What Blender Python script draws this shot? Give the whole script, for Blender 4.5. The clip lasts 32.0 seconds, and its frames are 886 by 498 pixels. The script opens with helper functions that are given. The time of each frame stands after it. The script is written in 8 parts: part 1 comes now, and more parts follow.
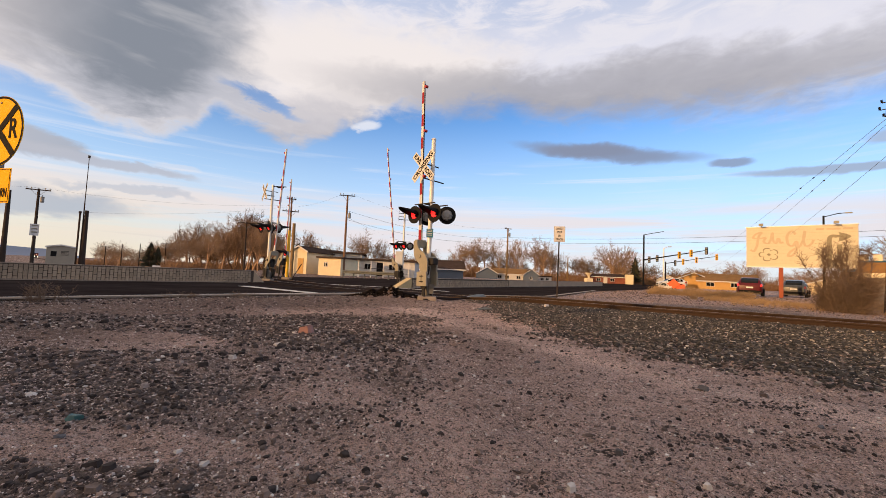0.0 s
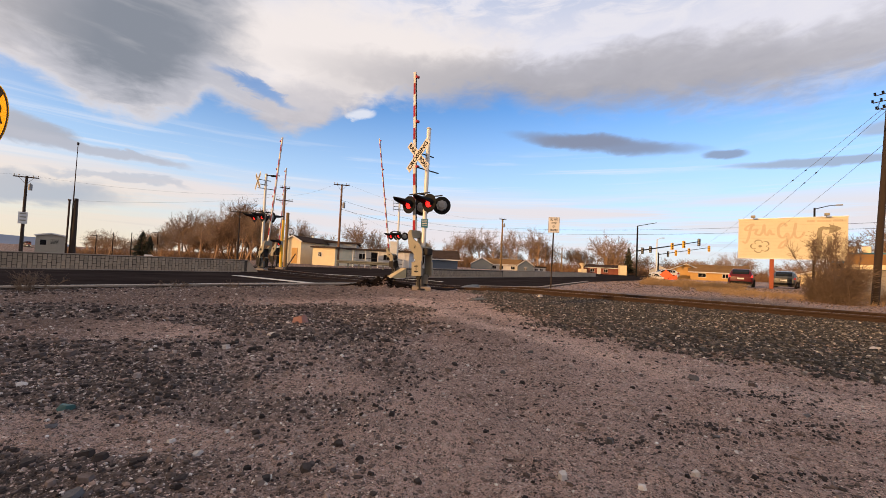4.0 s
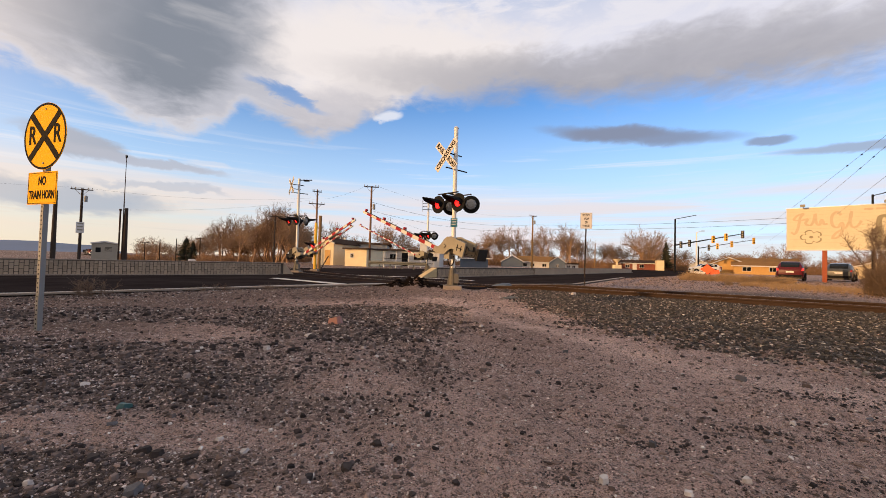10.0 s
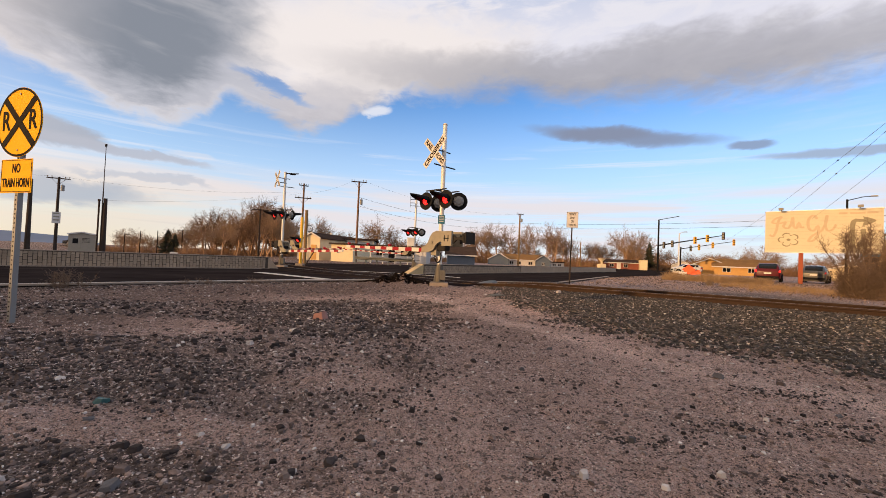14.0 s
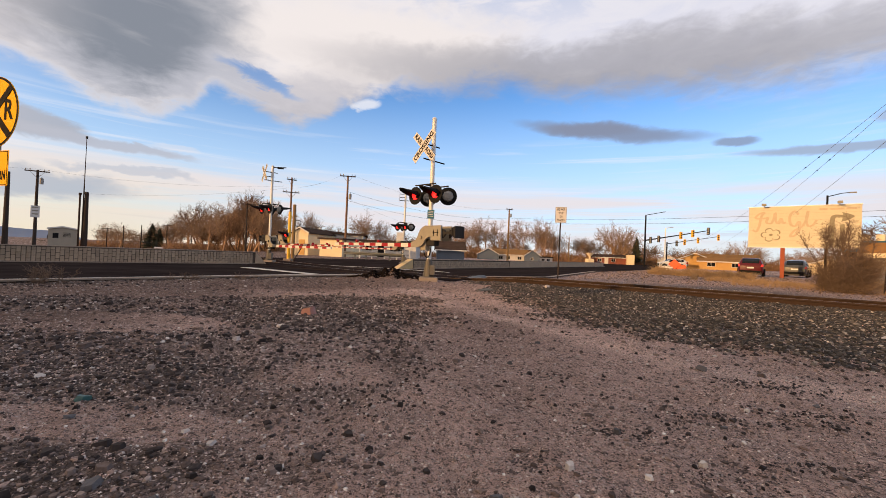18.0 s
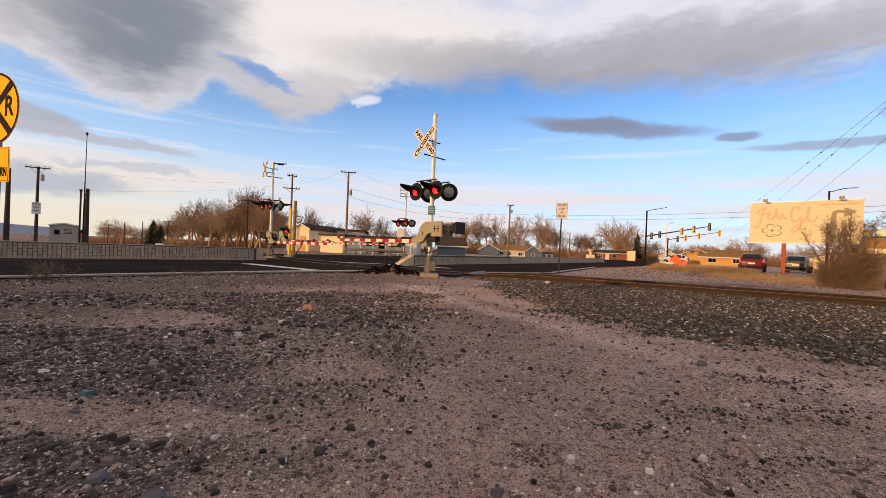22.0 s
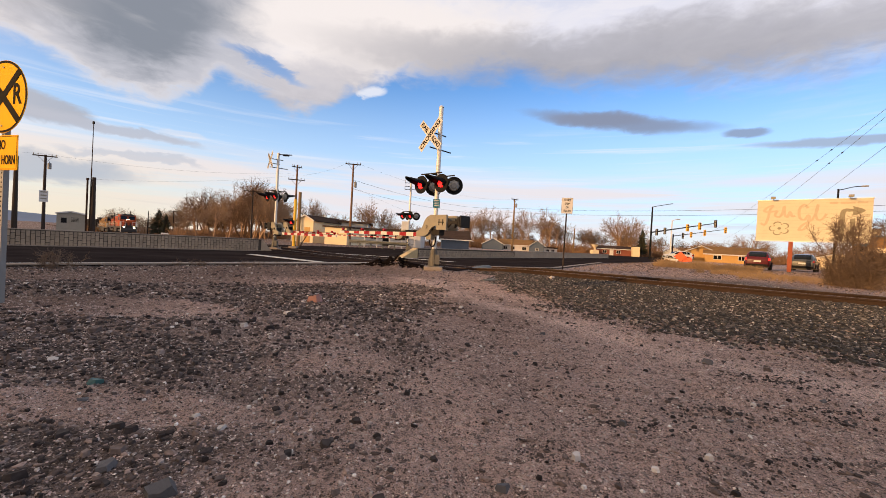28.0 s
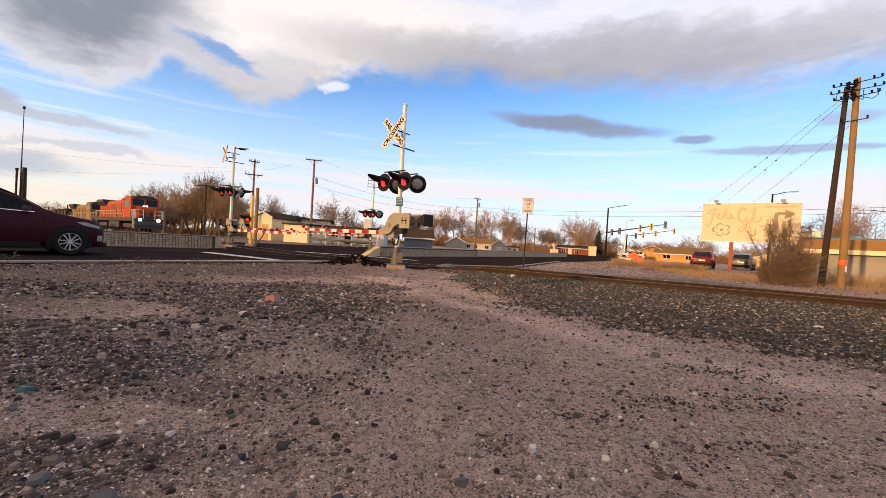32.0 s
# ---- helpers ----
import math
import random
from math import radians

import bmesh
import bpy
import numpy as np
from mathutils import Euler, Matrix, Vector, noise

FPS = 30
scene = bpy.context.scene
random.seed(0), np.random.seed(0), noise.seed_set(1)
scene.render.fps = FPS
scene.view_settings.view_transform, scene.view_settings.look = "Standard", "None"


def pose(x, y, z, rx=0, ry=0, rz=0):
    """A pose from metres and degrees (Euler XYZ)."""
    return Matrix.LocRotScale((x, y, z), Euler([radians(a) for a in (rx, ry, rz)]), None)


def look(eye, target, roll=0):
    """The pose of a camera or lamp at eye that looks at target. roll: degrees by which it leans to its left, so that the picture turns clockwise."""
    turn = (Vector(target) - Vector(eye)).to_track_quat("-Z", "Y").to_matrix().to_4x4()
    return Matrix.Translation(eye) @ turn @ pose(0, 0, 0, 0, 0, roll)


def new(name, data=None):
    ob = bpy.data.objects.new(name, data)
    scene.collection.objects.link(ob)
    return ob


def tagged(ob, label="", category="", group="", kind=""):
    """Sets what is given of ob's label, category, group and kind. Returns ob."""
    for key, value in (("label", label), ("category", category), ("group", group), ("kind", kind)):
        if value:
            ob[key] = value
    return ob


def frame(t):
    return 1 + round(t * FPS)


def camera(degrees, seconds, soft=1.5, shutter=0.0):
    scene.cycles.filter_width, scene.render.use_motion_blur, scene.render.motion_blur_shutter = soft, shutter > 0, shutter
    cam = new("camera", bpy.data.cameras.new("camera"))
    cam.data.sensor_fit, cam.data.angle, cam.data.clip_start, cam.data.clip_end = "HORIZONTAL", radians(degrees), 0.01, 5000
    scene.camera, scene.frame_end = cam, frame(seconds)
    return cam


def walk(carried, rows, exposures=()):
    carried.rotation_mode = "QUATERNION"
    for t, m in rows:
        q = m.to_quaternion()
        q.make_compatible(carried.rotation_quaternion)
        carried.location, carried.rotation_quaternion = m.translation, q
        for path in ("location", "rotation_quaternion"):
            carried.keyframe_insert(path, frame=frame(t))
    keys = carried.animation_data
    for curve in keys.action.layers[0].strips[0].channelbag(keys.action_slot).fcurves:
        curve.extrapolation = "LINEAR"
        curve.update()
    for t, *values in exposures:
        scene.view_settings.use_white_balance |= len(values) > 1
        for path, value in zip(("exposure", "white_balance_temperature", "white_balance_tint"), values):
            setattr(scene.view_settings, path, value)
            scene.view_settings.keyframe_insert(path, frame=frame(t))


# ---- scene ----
cam = camera(95.43, 32.0, soft=0.8)
PATH = [
    (0.0, pose(0.005, -0.004, 0.893, 93.385, -2.455, -2.455)),
    (0.5, pose(0.008, -0.002, 0.894, 93.218, -2.496, -2.468)),
    (1.0, pose(0.008, 0.001, 0.895, 93.072, -2.564, -2.536)),
    (1.5, pose(0.008, 0.000, 0.894, 92.977, -2.708, -2.621)),
    (2.0, pose(0.010, 0.000, 0.892, 92.876, -2.702, -2.740)),
    (2.5, pose(0.007, -0.003, 0.892, 92.759, -2.784, -2.929)),
    (3.0, pose(0.004, -0.005, 0.895, 92.554, -2.835, -3.045)),
    (3.5, pose(0.006, -0.001, 0.895, 92.299, -2.770, -3.004)),
    (5.5, pose(0.021, 0.025, 0.903, 91.523, -1.959, -6.063)),
    (6.0, pose(0.034, 0.044, 0.906, 91.608, -1.696, -7.536)),
    (6.5, pose(0.030, 0.039, 0.905, 91.670, -1.516, -8.048)),
    (7.0, pose(0.017, 0.027, 0.905, 91.630, -1.338, -7.083)),
    (7.5, pose(0.006, 0.014, 0.907, 91.524, -1.216, -5.098)),
    (8.0, pose(-0.006, 0.010, 0.906, 91.454, -1.149, -2.731)),
    (8.5, pose(-0.011, 0.008, 0.906, 91.369, -1.136, -0.800)),
    (9.0, pose(-0.006, 0.003, 0.909, 91.375, -1.238, 0.310)),
    (9.5, pose(-0.006, 0.000, 0.908, 91.499, -1.406, 0.844)),
    (10.0, pose(-0.006, -0.001, 0.908, 91.715, -1.508, 1.044)),
    (10.5, pose(-0.007, -0.004, 0.907, 92.005, -1.580, 1.103)),
    (11.0, pose(-0.007, -0.006, 0.906, 92.174, -1.562, 1.150)),
    (11.5, pose(-0.009, -0.006, 0.905, 92.184, -1.634, 1.009)),
    (12.0, pose(-0.007, -0.006, 0.904, 91.975, -1.773, 0.777)),
    (12.5, pose(-0.006, -0.002, 0.903, 91.704, -1.965, 0.399)),
    (13.0, pose(-0.006, -0.002, 0.905, 91.470, -2.157, -0.055)),
    (13.5, pose(-0.001, -0.000, 0.905, 91.356, -2.305, -0.474)),
    (14.0, pose(-0.003, -0.004, 0.907, 91.311, -2.360, -0.807)),
    (14.5, pose(-0.003, -0.010, 0.906, 91.323, -2.338, -1.066)),
    (16.5, pose(0.001, -0.006, 0.904, 91.019, -2.278, -2.131)),
    (17.0, pose(0.005, -0.002, 0.905, 90.872, -2.296, -2.255)),
    (17.5, pose(0.004, -0.002, 0.907, 90.729, -2.318, -2.289)),
    (18.0, pose(0.005, -0.001, 0.906, 90.650, -2.339, -2.288)),
    (18.5, pose(0.004, -0.004, 0.905, 90.583, -2.381, -2.299)),
    (19.0, pose(0.004, -0.003, 0.904, 90.520, -2.443, -2.370)),
    (19.5, pose(0.003, -0.002, 0.903, 90.407, -2.479, -2.451)),
    (20.0, pose(0.006, -0.004, 0.903, 90.282, -2.461, -2.509)),
    (20.5, pose(0.006, -0.002, 0.903, 90.155, -2.459, -2.517)),
    (21.0, pose(0.006, -0.000, 0.904, 90.087, -2.394, -2.450)),
    (21.5, pose(0.004, -0.003, 0.905, 90.055, -2.316, -2.334)),
    (22.0, pose(0.002, -0.005, 0.903, 90.085, -2.267, -2.183)),
    (22.5, pose(0.000, -0.011, 0.905, 90.117, -2.205, -2.081)),
    (23.0, pose(-0.003, -0.015, 0.907, 90.115, -2.183, -1.984)),
    (23.5, pose(-0.001, -0.015, 0.907, 90.019, -2.184, -1.912)),
    (24.0, pose(-0.002, -0.015, 0.906, 89.891, -2.263, -1.788)),
    (24.5, pose(-0.001, -0.014, 0.907, 89.733, -2.241, -1.586)),
    (25.0, pose(-0.002, -0.012, 0.905, 89.636, -2.161, -1.249)),
    (25.5, pose(-0.005, -0.008, 0.906, 89.608, -2.004, -0.857)),
    (27.5, pose(-0.015, 0.010, 0.907, 89.335, -2.760, -1.188)),
    (28.0, pose(-0.018, 0.006, 0.909, 89.110, -3.067, -1.656)),
    (28.5, pose(-0.018, 0.005, 0.909, 88.863, -3.280, -2.117)),
    (29.0, pose(-0.018, 0.004, 0.906, 88.704, -3.402, -2.668)),
    (29.5, pose(-0.010, 0.008, 0.905, 88.596, -3.398, -3.375)),
    (30.0, pose(-0.008, 0.004, 0.907, 88.579, -3.318, -4.104)),
    (30.5, pose(-0.008, 0.003, 0.908, 88.693, -3.249, -4.794)),
    (31.0, pose(-0.007, -0.000, 0.909, 88.858, -3.244, -5.458)),
    (31.5, pose(-0.009, -0.003, 0.909, 89.053, -3.334, -6.124)),
    (32.0, pose(-0.008, -0.006, 0.910, 89.194, -3.419, -6.857)),
]
walk(cam, PATH, [(0.0, 0.0), (26.0, 0.0), (28.0, 0.06), (29.5, 0.13), (31.0, 0.18), (32.0, 0.20)])

# ---- light ----
SUN_AZ = radians(-124)      # compass angle of the sun, measured from +y towards +x
SUN_EL = radians(8)
world = bpy.data.worlds.new("sky")
scene.world = world
world.use_nodes = True
wt = world.node_tree
wt.nodes.clear()



def wmath(op, a, b=None, c=None, clamp=False):
    n = wt.nodes.new("ShaderNodeMath")
    n.operation = op
    n.use_clamp = clamp
    for i, v in enumerate((a, b, c)):
        if v is None:
            continue
        if isinstance(v, (int, float)):
            n.inputs[i].default_value = v
        else:
            wt.links.new(v, n.inputs[i])
    return n.outputs[0]


def wmix(fac, a, b):
    n = wt.nodes.new("ShaderNodeMix")
    n.data_type = "RGBA"
    for s, v in ((n.inputs[0], fac), (n.inputs[6], a), (n.inputs[7], b)):
        if isinstance(v, tuple):
            s.default_value = (*v, 1)
        elif isinstance(v, (int, float)):
            s.default_value = v
        else:
            wt.links.new(v, s)
    return n.outputs[2]


def wramp(x, a, b):
    """smooth 0..1 as x goes from a to b"""
    n = wt.nodes.new("ShaderNodeMapRange")
    n.interpolation_type = "SMOOTHSTEP"
    wt.links.new(x, n.inputs[0])
    n.inputs[1].default_value, n.inputs[2].default_value = a, b
    return n.outputs[0]


sky = wt.nodes.new("ShaderNodeTexSky")
sky.sky_type = "NISHITA"
sky.sun_disc = False
sky.sun_elevation = radians(14)
sky.sun_rotation = SUN_AZ
sky.altitude = 1600
sky.air_density, sky.dust_density, sky.ozone_density = 1.0, 0.6, 2.0
geo = wt.nodes.new("ShaderNodeTexCoord")
sep = wt.nodes.new("ShaderNodeSeparateXYZ")
wt.links.new(geo.outputs["Generated"], sep.inputs[0])
dx, dy, dz = sep.outputs
AZ = wmath("MULTIPLY", wmath("ARCTAN2", dx, dy), 57.2958)       # degrees to the right of +y
EL = wmath("MULTIPLY", wmath("ARCSINE", dz), 57.2958)
# a flat cloud layer, seen in perspective
zc = wmath("MAXIMUM", dz, 0.03)
flat = wt.nodes.new("ShaderNodeCombineXYZ")
wt.links.new(wmath("DIVIDE", dx, wmath("ADD", zc, 0.08)), flat.inputs[0])
wt.links.new(wmath("DIVIDE", dy, wmath("ADD", zc, 0.08)), flat.inputs[1])


def wnoise(scale, detail, rough, vec=None, stretch=None, warp=0.0):
    n = wt.nodes.new("ShaderNodeTexNoise")
    n.inputs["Scale"].default_value, n.inputs["Detail"].default_value = scale, detail
    n.inputs["Roughness"].default_value, n.inputs["Distortion"].default_value = rough, warp
    v = vec or flat.outputs[0]
    if stretch:
        m = wt.nodes.new("ShaderNodeMapping")
        m.inputs["Scale"].default_value = stretch
        wt.links.new(v, m.inputs[0])
        v = m.outputs[0]
    wt.links.new(v, n.inputs["Vector"])
    return n.outputs["Fac"]


sphere = wt.nodes.new("ShaderNodeCombineXYZ")
wt.links.new(wmath("MULTIPLY", AZ, 0.05), sphere.inputs[0])
wt.links.new(wmath("MULTIPLY", EL, 0.05), sphere.inputs[1])
n_big = wnoise(1.6, 7, 0.55, sphere.outputs[0], (1, 1.6, 1), 0.3)
n_fine = wnoise(6.0, 6, 0.6, sphere.outputs[0], (1, 2.2, 1), 0.5)
n_streak = wnoise(1.2, 5, 0.55, sphere.outputs[0], (0.8, 5.0, 1), 0.2)
wob_a = wmath("MULTIPLY", wmath("SUBTRACT", n_big, 0.5), 16)
wob_b = wmath("MULTIPLY", wmath("SUBTRACT", n_fine, 0.5), 7)
AZW = wmath("ADD", AZ, wmath("ADD", wob_a, wob_b))
ELW = wmath("ADD", EL, wmath("ADD", wmath("MULTIPLY", wob_a, 0.45), wmath("MULTIPLY", wob_b, 0.6)))


def cloud(az, el, wide, high, lean=0.0, soft=0.55, rough=1.0):
    """An oval cloud with a ragged, soft edge: 1 in its heart, 0 outside."""
    a = wmath("ADD", wmath("MULTIPLY", AZW, rough), wmath("MULTIPLY", AZ, 1 - rough))
    e = wmath("ADD", wmath("MULTIPLY", ELW, rough), wmath("MULTIPLY", EL, 1 - rough))
    a = wmath("SUBTRACT", a, az)
    e = wmath("SUBTRACT", wmath("SUBTRACT", e, el), wmath("MULTIPLY", a, lean))
    q = wmath("ADD", wmath("POWER", wmath("ABSOLUTE", wmath("DIVIDE", a, wide)), 2.0),
              wmath("POWER", wmath("ABSOLUTE", wmath("DIVIDE", e, high)), 2.0))
    return wmath("SUBTRACT", 1.0, wramp(q, 1 - soft, 1 + soft))


def by_bearing(points, lo, hi):
    """A value that follows the bearing: (bearing, value) pairs, values between lo and hi."""
    n = wt.nodes.new("ShaderNodeValToRGB")
    n.color_ramp.interpolation = "EASE"
    wt.links.new(wmath("DIVIDE", wmath("ADD", AZ, 70), 140, clamp=True), n.inputs[0])
    cr = n.color_ramp
    while len(cr.elements) < len(points):
        cr.elements.new(0.5)
    for e, (a_, v_) in zip(cr.elements, points):
        e.position = (a_ + 70) / 140
        g_ = (v_ - lo) / (hi - lo)
        e.color = (g_, g_, g_, 1)
    return wmath("ADD", wmath("MULTIPLY", n.outputs[0], hi - lo), lo)


hsv = wt.nodes.new("ShaderNodeHueSaturation")
hsv.inputs["Saturation"].default_value, hsv.inputs["Value"].default_value = 1.2, 0.212
wt.links.new(sky.outputs[0], hsv.inputs["Color"])
tint = wt.nodes.new("ShaderNodeMix")
tint.data_type, tint.blend_type = "RGBA", "MULTIPLY"
tint.inputs[0].default_value = 1.0
wt.links.new(hsv.outputs[0], tint.inputs[6])
tint.inputs[7].default_value = (0.95, 1.0, 1.12, 1)
col = tint.outputs[2]
# pale air low down, with long thin streaks
col = wmix(wmath("MULTIPLY", wmath("SUBTRACT", 1.0, wramp(EL, 3.0, 25.0)), 0.80), col, (0.66, 0.82, 0.98))
col = wmix(wmath("MULTIPLY", wmath("SUBTRACT", 1.0, wramp(EL, 0.0, 5.0)), 0.75), col, wmix(wramp(AZ, -38, 12), (0.88, 0.74, 0.60), (0.78, 0.76, 0.78)))
n_band = wnoise(1.0, 5, 0.55, sphere.outputs[0], (0.45, 7.5, 1), 0.25)
n_band2 = wnoise(2.0, 6, 0.6, sphere.outputs[0], (0.35, 9.0, 1), 0.3)
veil = wmath("MULTIPLY", wramp(EL, 1.0, 3.5), wmath("SUBTRACT", 1.0, wramp(EL, 7.5, 11.5)))
col = wmix(wmath("MULTIPLY", veil, wmath("MULTIPLY", wramp(n_band, 0.36, 0.56), 0.92)), col, (0.84, 0.77, 0.79))
wisp = wmath("MULTIPLY", wmath("MULTIPLY", wramp(EL, 6.0, 9.0), wmath("SUBTRACT", 1.0, wramp(EL, 12.0, 17.0))), wramp(n_band2, 0.52, 0.70))
col = wmix(wmath("MULTIPLY", wisp, 0.55), col, (0.84, 0.86, 0.94))
dusk = wmath("MULTIPLY", wmath("SUBTRACT", 1.0, wramp(EL, 3.0, 8.0)), wramp(n_band2, 0.56, 0.66))
col = wmix(wmath("MULTIPLY", dusk, 0.45), col, (0.62, 0.60, 0.68))
high_thin = wmath("MULTIPLY", wramp(n_streak, 0.5, 0.75), wramp(AZ, 18, 45))
col = wmix(wmath("MULTIPLY", high_thin, 0.35), col, (0.78, 0.82, 0.92))
warm_low = wmath("MULTIPLY", wmath("SUBTRACT", 1.0, wramp(AZ, -44, -10)), wmath("SUBTRACT", 1.0, wramp(EL, 3.0, 12.0)))
col = wmix(wmath("MULTIPLY", warm_low, 0.6), col, (0.92, 0.78, 0.56))
# the cloud deck: its lower edge by bearing, ragged
edge = by_bearing([(-66, 17), (-50, 18.2), (-45, 16.6), (-40, 14.6), (-35, 14.0), (-31, 16.0), (-28, 18.2), (-24, 17.0), (-20, 15.6), (-16, 16.4), (-12, 19.4), (-5, 21.6), (8, 22.2), (22, 21.0), (34, 19.6), (48, 18.4), (66, 18.5)], 10, 25)
rag = wmath("ADD", wmath("MULTIPLY", wmath("SUBTRACT", n_big, 0.5), 5.0), wmath("MULTIPLY", wmath("SUBTRACT", n_fine, 0.5), 3.5))
H = wmath("ADD", wmath("SUBTRACT", EL, edge), rag)
deck = wramp(wmath("DIVIDE", H, by_bearing([(-66, 1.0), (-30, 1.0), (-12, 1.1), (5, 1.9), (66, 2.4)], 0.5, 3.0)), -0.8, 1.5)
ripple = wnoise(2.6, 6, 0.62, sphere.outputs[0], (1.0, 3.2, 1), 0.6)
body = wmix(wramp(H, 0.0, 6.5), (0.42, 0.42, 0.48), (0.78, 0.77, 0.86))
body = wmix(wmath("MULTIPLY", wramp(ripple, 0.38, 0.66), 0.55), body, (0.83, 0.81, 0.86))
body = wmix(wmath("MULTIPLY", wmath("MULTIPLY", wramp(EL, 27, 36), wramp(ripple, 0.62, 0.40)), 0.7), body, (0.42, 0.52, 0.74))
cream = wmath("MULTIPLY", cloud(-11, 26.5, 21, 5.6, 0.02, 0.75, 0.8), 1.0)
body = wmix(cream, body, (0.90, 0.83, 0.81))
body = wmix(wmath("MULTIPLY", cloud(-16, 19.0, 8, 3.6, 0.1, 0.7, 0.8), 0.75), body, (0.58, 0.55, 0.58))
body = wmix(wmath("MULTIPLY", cloud(22, 23.8, 34, 3.4, -0.03, 0.8, 0.6), 0.75), body, (0.37, 0.36, 0.40))
# the dark mass on the left, paler at its edges
edge_r = wmath("ADD", AZ, wmath("ADD", wmath("MULTIPLY", wmath("SUBTRACT", n_big, 0.5), 13.0), wmath("MULTIPLY", wmath("SUBTRACT", n_fine, 0.5), 6.0)))
mass = wmath("SUBTRACT", 1.0, wramp(edge_r, -34.0, -20.0))
body = wmix(mass, body, (0.56, 0.56, 0.62))
core = wmath("MULTIPLY", mass, wramp(wmath("ADD", H, wmath("MULTIPLY", wmath("SUBTRACT", ripple, 0.5), 7.0)), 0.8, 6.0))
core = wmath("MULTIPLY", core, wramp(wmath("ADD", AZ, wmath("MULTIPLY", wmath("SUBTRACT", n_big, 0.5), 14.0)), -56, -38))
body = wmix(wmath("MULTIPLY", core, 0.92), body, (0.225, 0.25, 0.30))
body = wmix(wmath("MULTIPLY", wmath("MULTIPLY", mass, wramp(n_streak, 0.55, 0.72)), 0.35), body, (0.72, 0.69, 0.70))
body = wmix(wmath("MULTIPLY", wmath("MULTIPLY", mass, wmath("SUBTRACT", 1.0, wramp(H, 0.2, 2.2))), 0.8), body, (0.82, 0.77, 0.77))
gap = cloud(-22.8, 20.6, 4.6, 0.9, -0.22, 0.95, 0.5)
col = wmix(wmath("MULTIPLY", deck, wmath("SUBTRACT", 1.0, wmath("MULTIPLY", gap, 0.8))), col, body)
# small separate clouds
col = wmix(wmath("MULTIPLY", cloud(-9.1, 19.6, 1.6, 0.65, 0.15, 0.7, 0.35), 0.8), col, (0.86, 0.86, 0.91))
LENS = (0.25, 0.275, 0.37)
col = wmix(wmath("MULTIPLY", cloud(24.0, 16.5, 10.4, 1.0, -0.14, 0.8, 0.2), 0.85), col, LENS)
col = wmix(wmath("MULTIPLY", cloud(21.5, 16.9, 6.0, 0.8, -0.05, 0.7, 0.2), 0.6), col, LENS)
col = wmix(wmath("MULTIPLY", cloud(37.7, 14.0, 2.2, 0.5, -0.03, 0.6, 0.15), 0.75), col, LENS)
col = wmix(wmath("MULTIPLY", cloud(47, 12.2, 8.5, 0.45, -0.05, 0.7, 0.15), 0.8), col, (0.36, 0.41, 0.52))
col = wmix(wmath("MULTIPLY", cloud(51.5, 14.8, 2.4, 0.7, 0.0, 0.6, 0.15), 0.7), col, (0.40, 0.45, 0.55))
col = wmix(wmath("MULTIPLY", cloud(-43.5, 11.4, 5.0, 1.2, -0.1, 0.6, 0.35), 0.9), col, (0.43, 0.45, 0.52))
col = wmix(wmath("MULTIPLY", cloud(-37.5, 10.4, 7.0, 0.7, -0.08, 0.6, 0.35), 0.85), col, (0.50, 0.52, 0.60))
col = wmix(wmath("MULTIPLY", cloud(-31.5, 11.1, 2.5, 0.45, 0.05, 0.8, 0.5), 0.35), col, (0.86, 0.80, 0.80))
col = wmix(wmath("MULTIPLY", cloud(-45, 5.6, 8.5, 1.5, -0.03, 0.7, 0.45), 0.8), col, (0.42, 0.48, 0.58))
col = wmix(wmath("MULTIPLY", cloud(-36, 7.6, 6, 0.45, -0.02, 0.7, 0.5), 0.6), col, (0.50, 0.54, 0.63))
# the warm, bright western sky round the low sun
tow = wt.nodes.new("ShaderNodeVectorMath")
tow.operation = "DOT_PRODUCT"
wt.links.new(geo.outputs["Generated"], tow.inputs[0])
tow.inputs[1].default_value = (math.sin(SUN_AZ) * math.cos(SUN_EL), math.cos(SUN_AZ) * math.cos(SUN_EL), math.sin(SUN_EL))
glow = wramp(tow.outputs["Value"], 0.10, 1.0)
col = wmix(wmath("MULTIPLY", glow, 0.85), col, (1.55, 1.08, 0.66))
bg = wt.nodes.new("ShaderNodeBackground")
bg.inputs["Strength"].default_value = 1.0
wt.links.new(col, bg.inputs[0])
wout = wt.nodes.new("ShaderNodeOutputWorld")
wt.links.new(bg.outputs[0], wout.inputs[0])

sun = new("sun", bpy.data.lights.new("sun", "SUN"))
sun.data.energy, sun.data.angle, sun.data.color = 4.4, radians(0.6), (1.0, 0.57, 0.24)
sun_dir = Vector((math.sin(SUN_AZ) * math.cos(SUN_EL), math.cos(SUN_AZ) * math.cos(SUN_EL), math.sin(SUN_EL)))
sun.matrix_world = look((0, 0, 60), Vector((0, 0, 60)) - sun_dir)
scene.view_settings.exposure = 0.0

# ---- materials ----


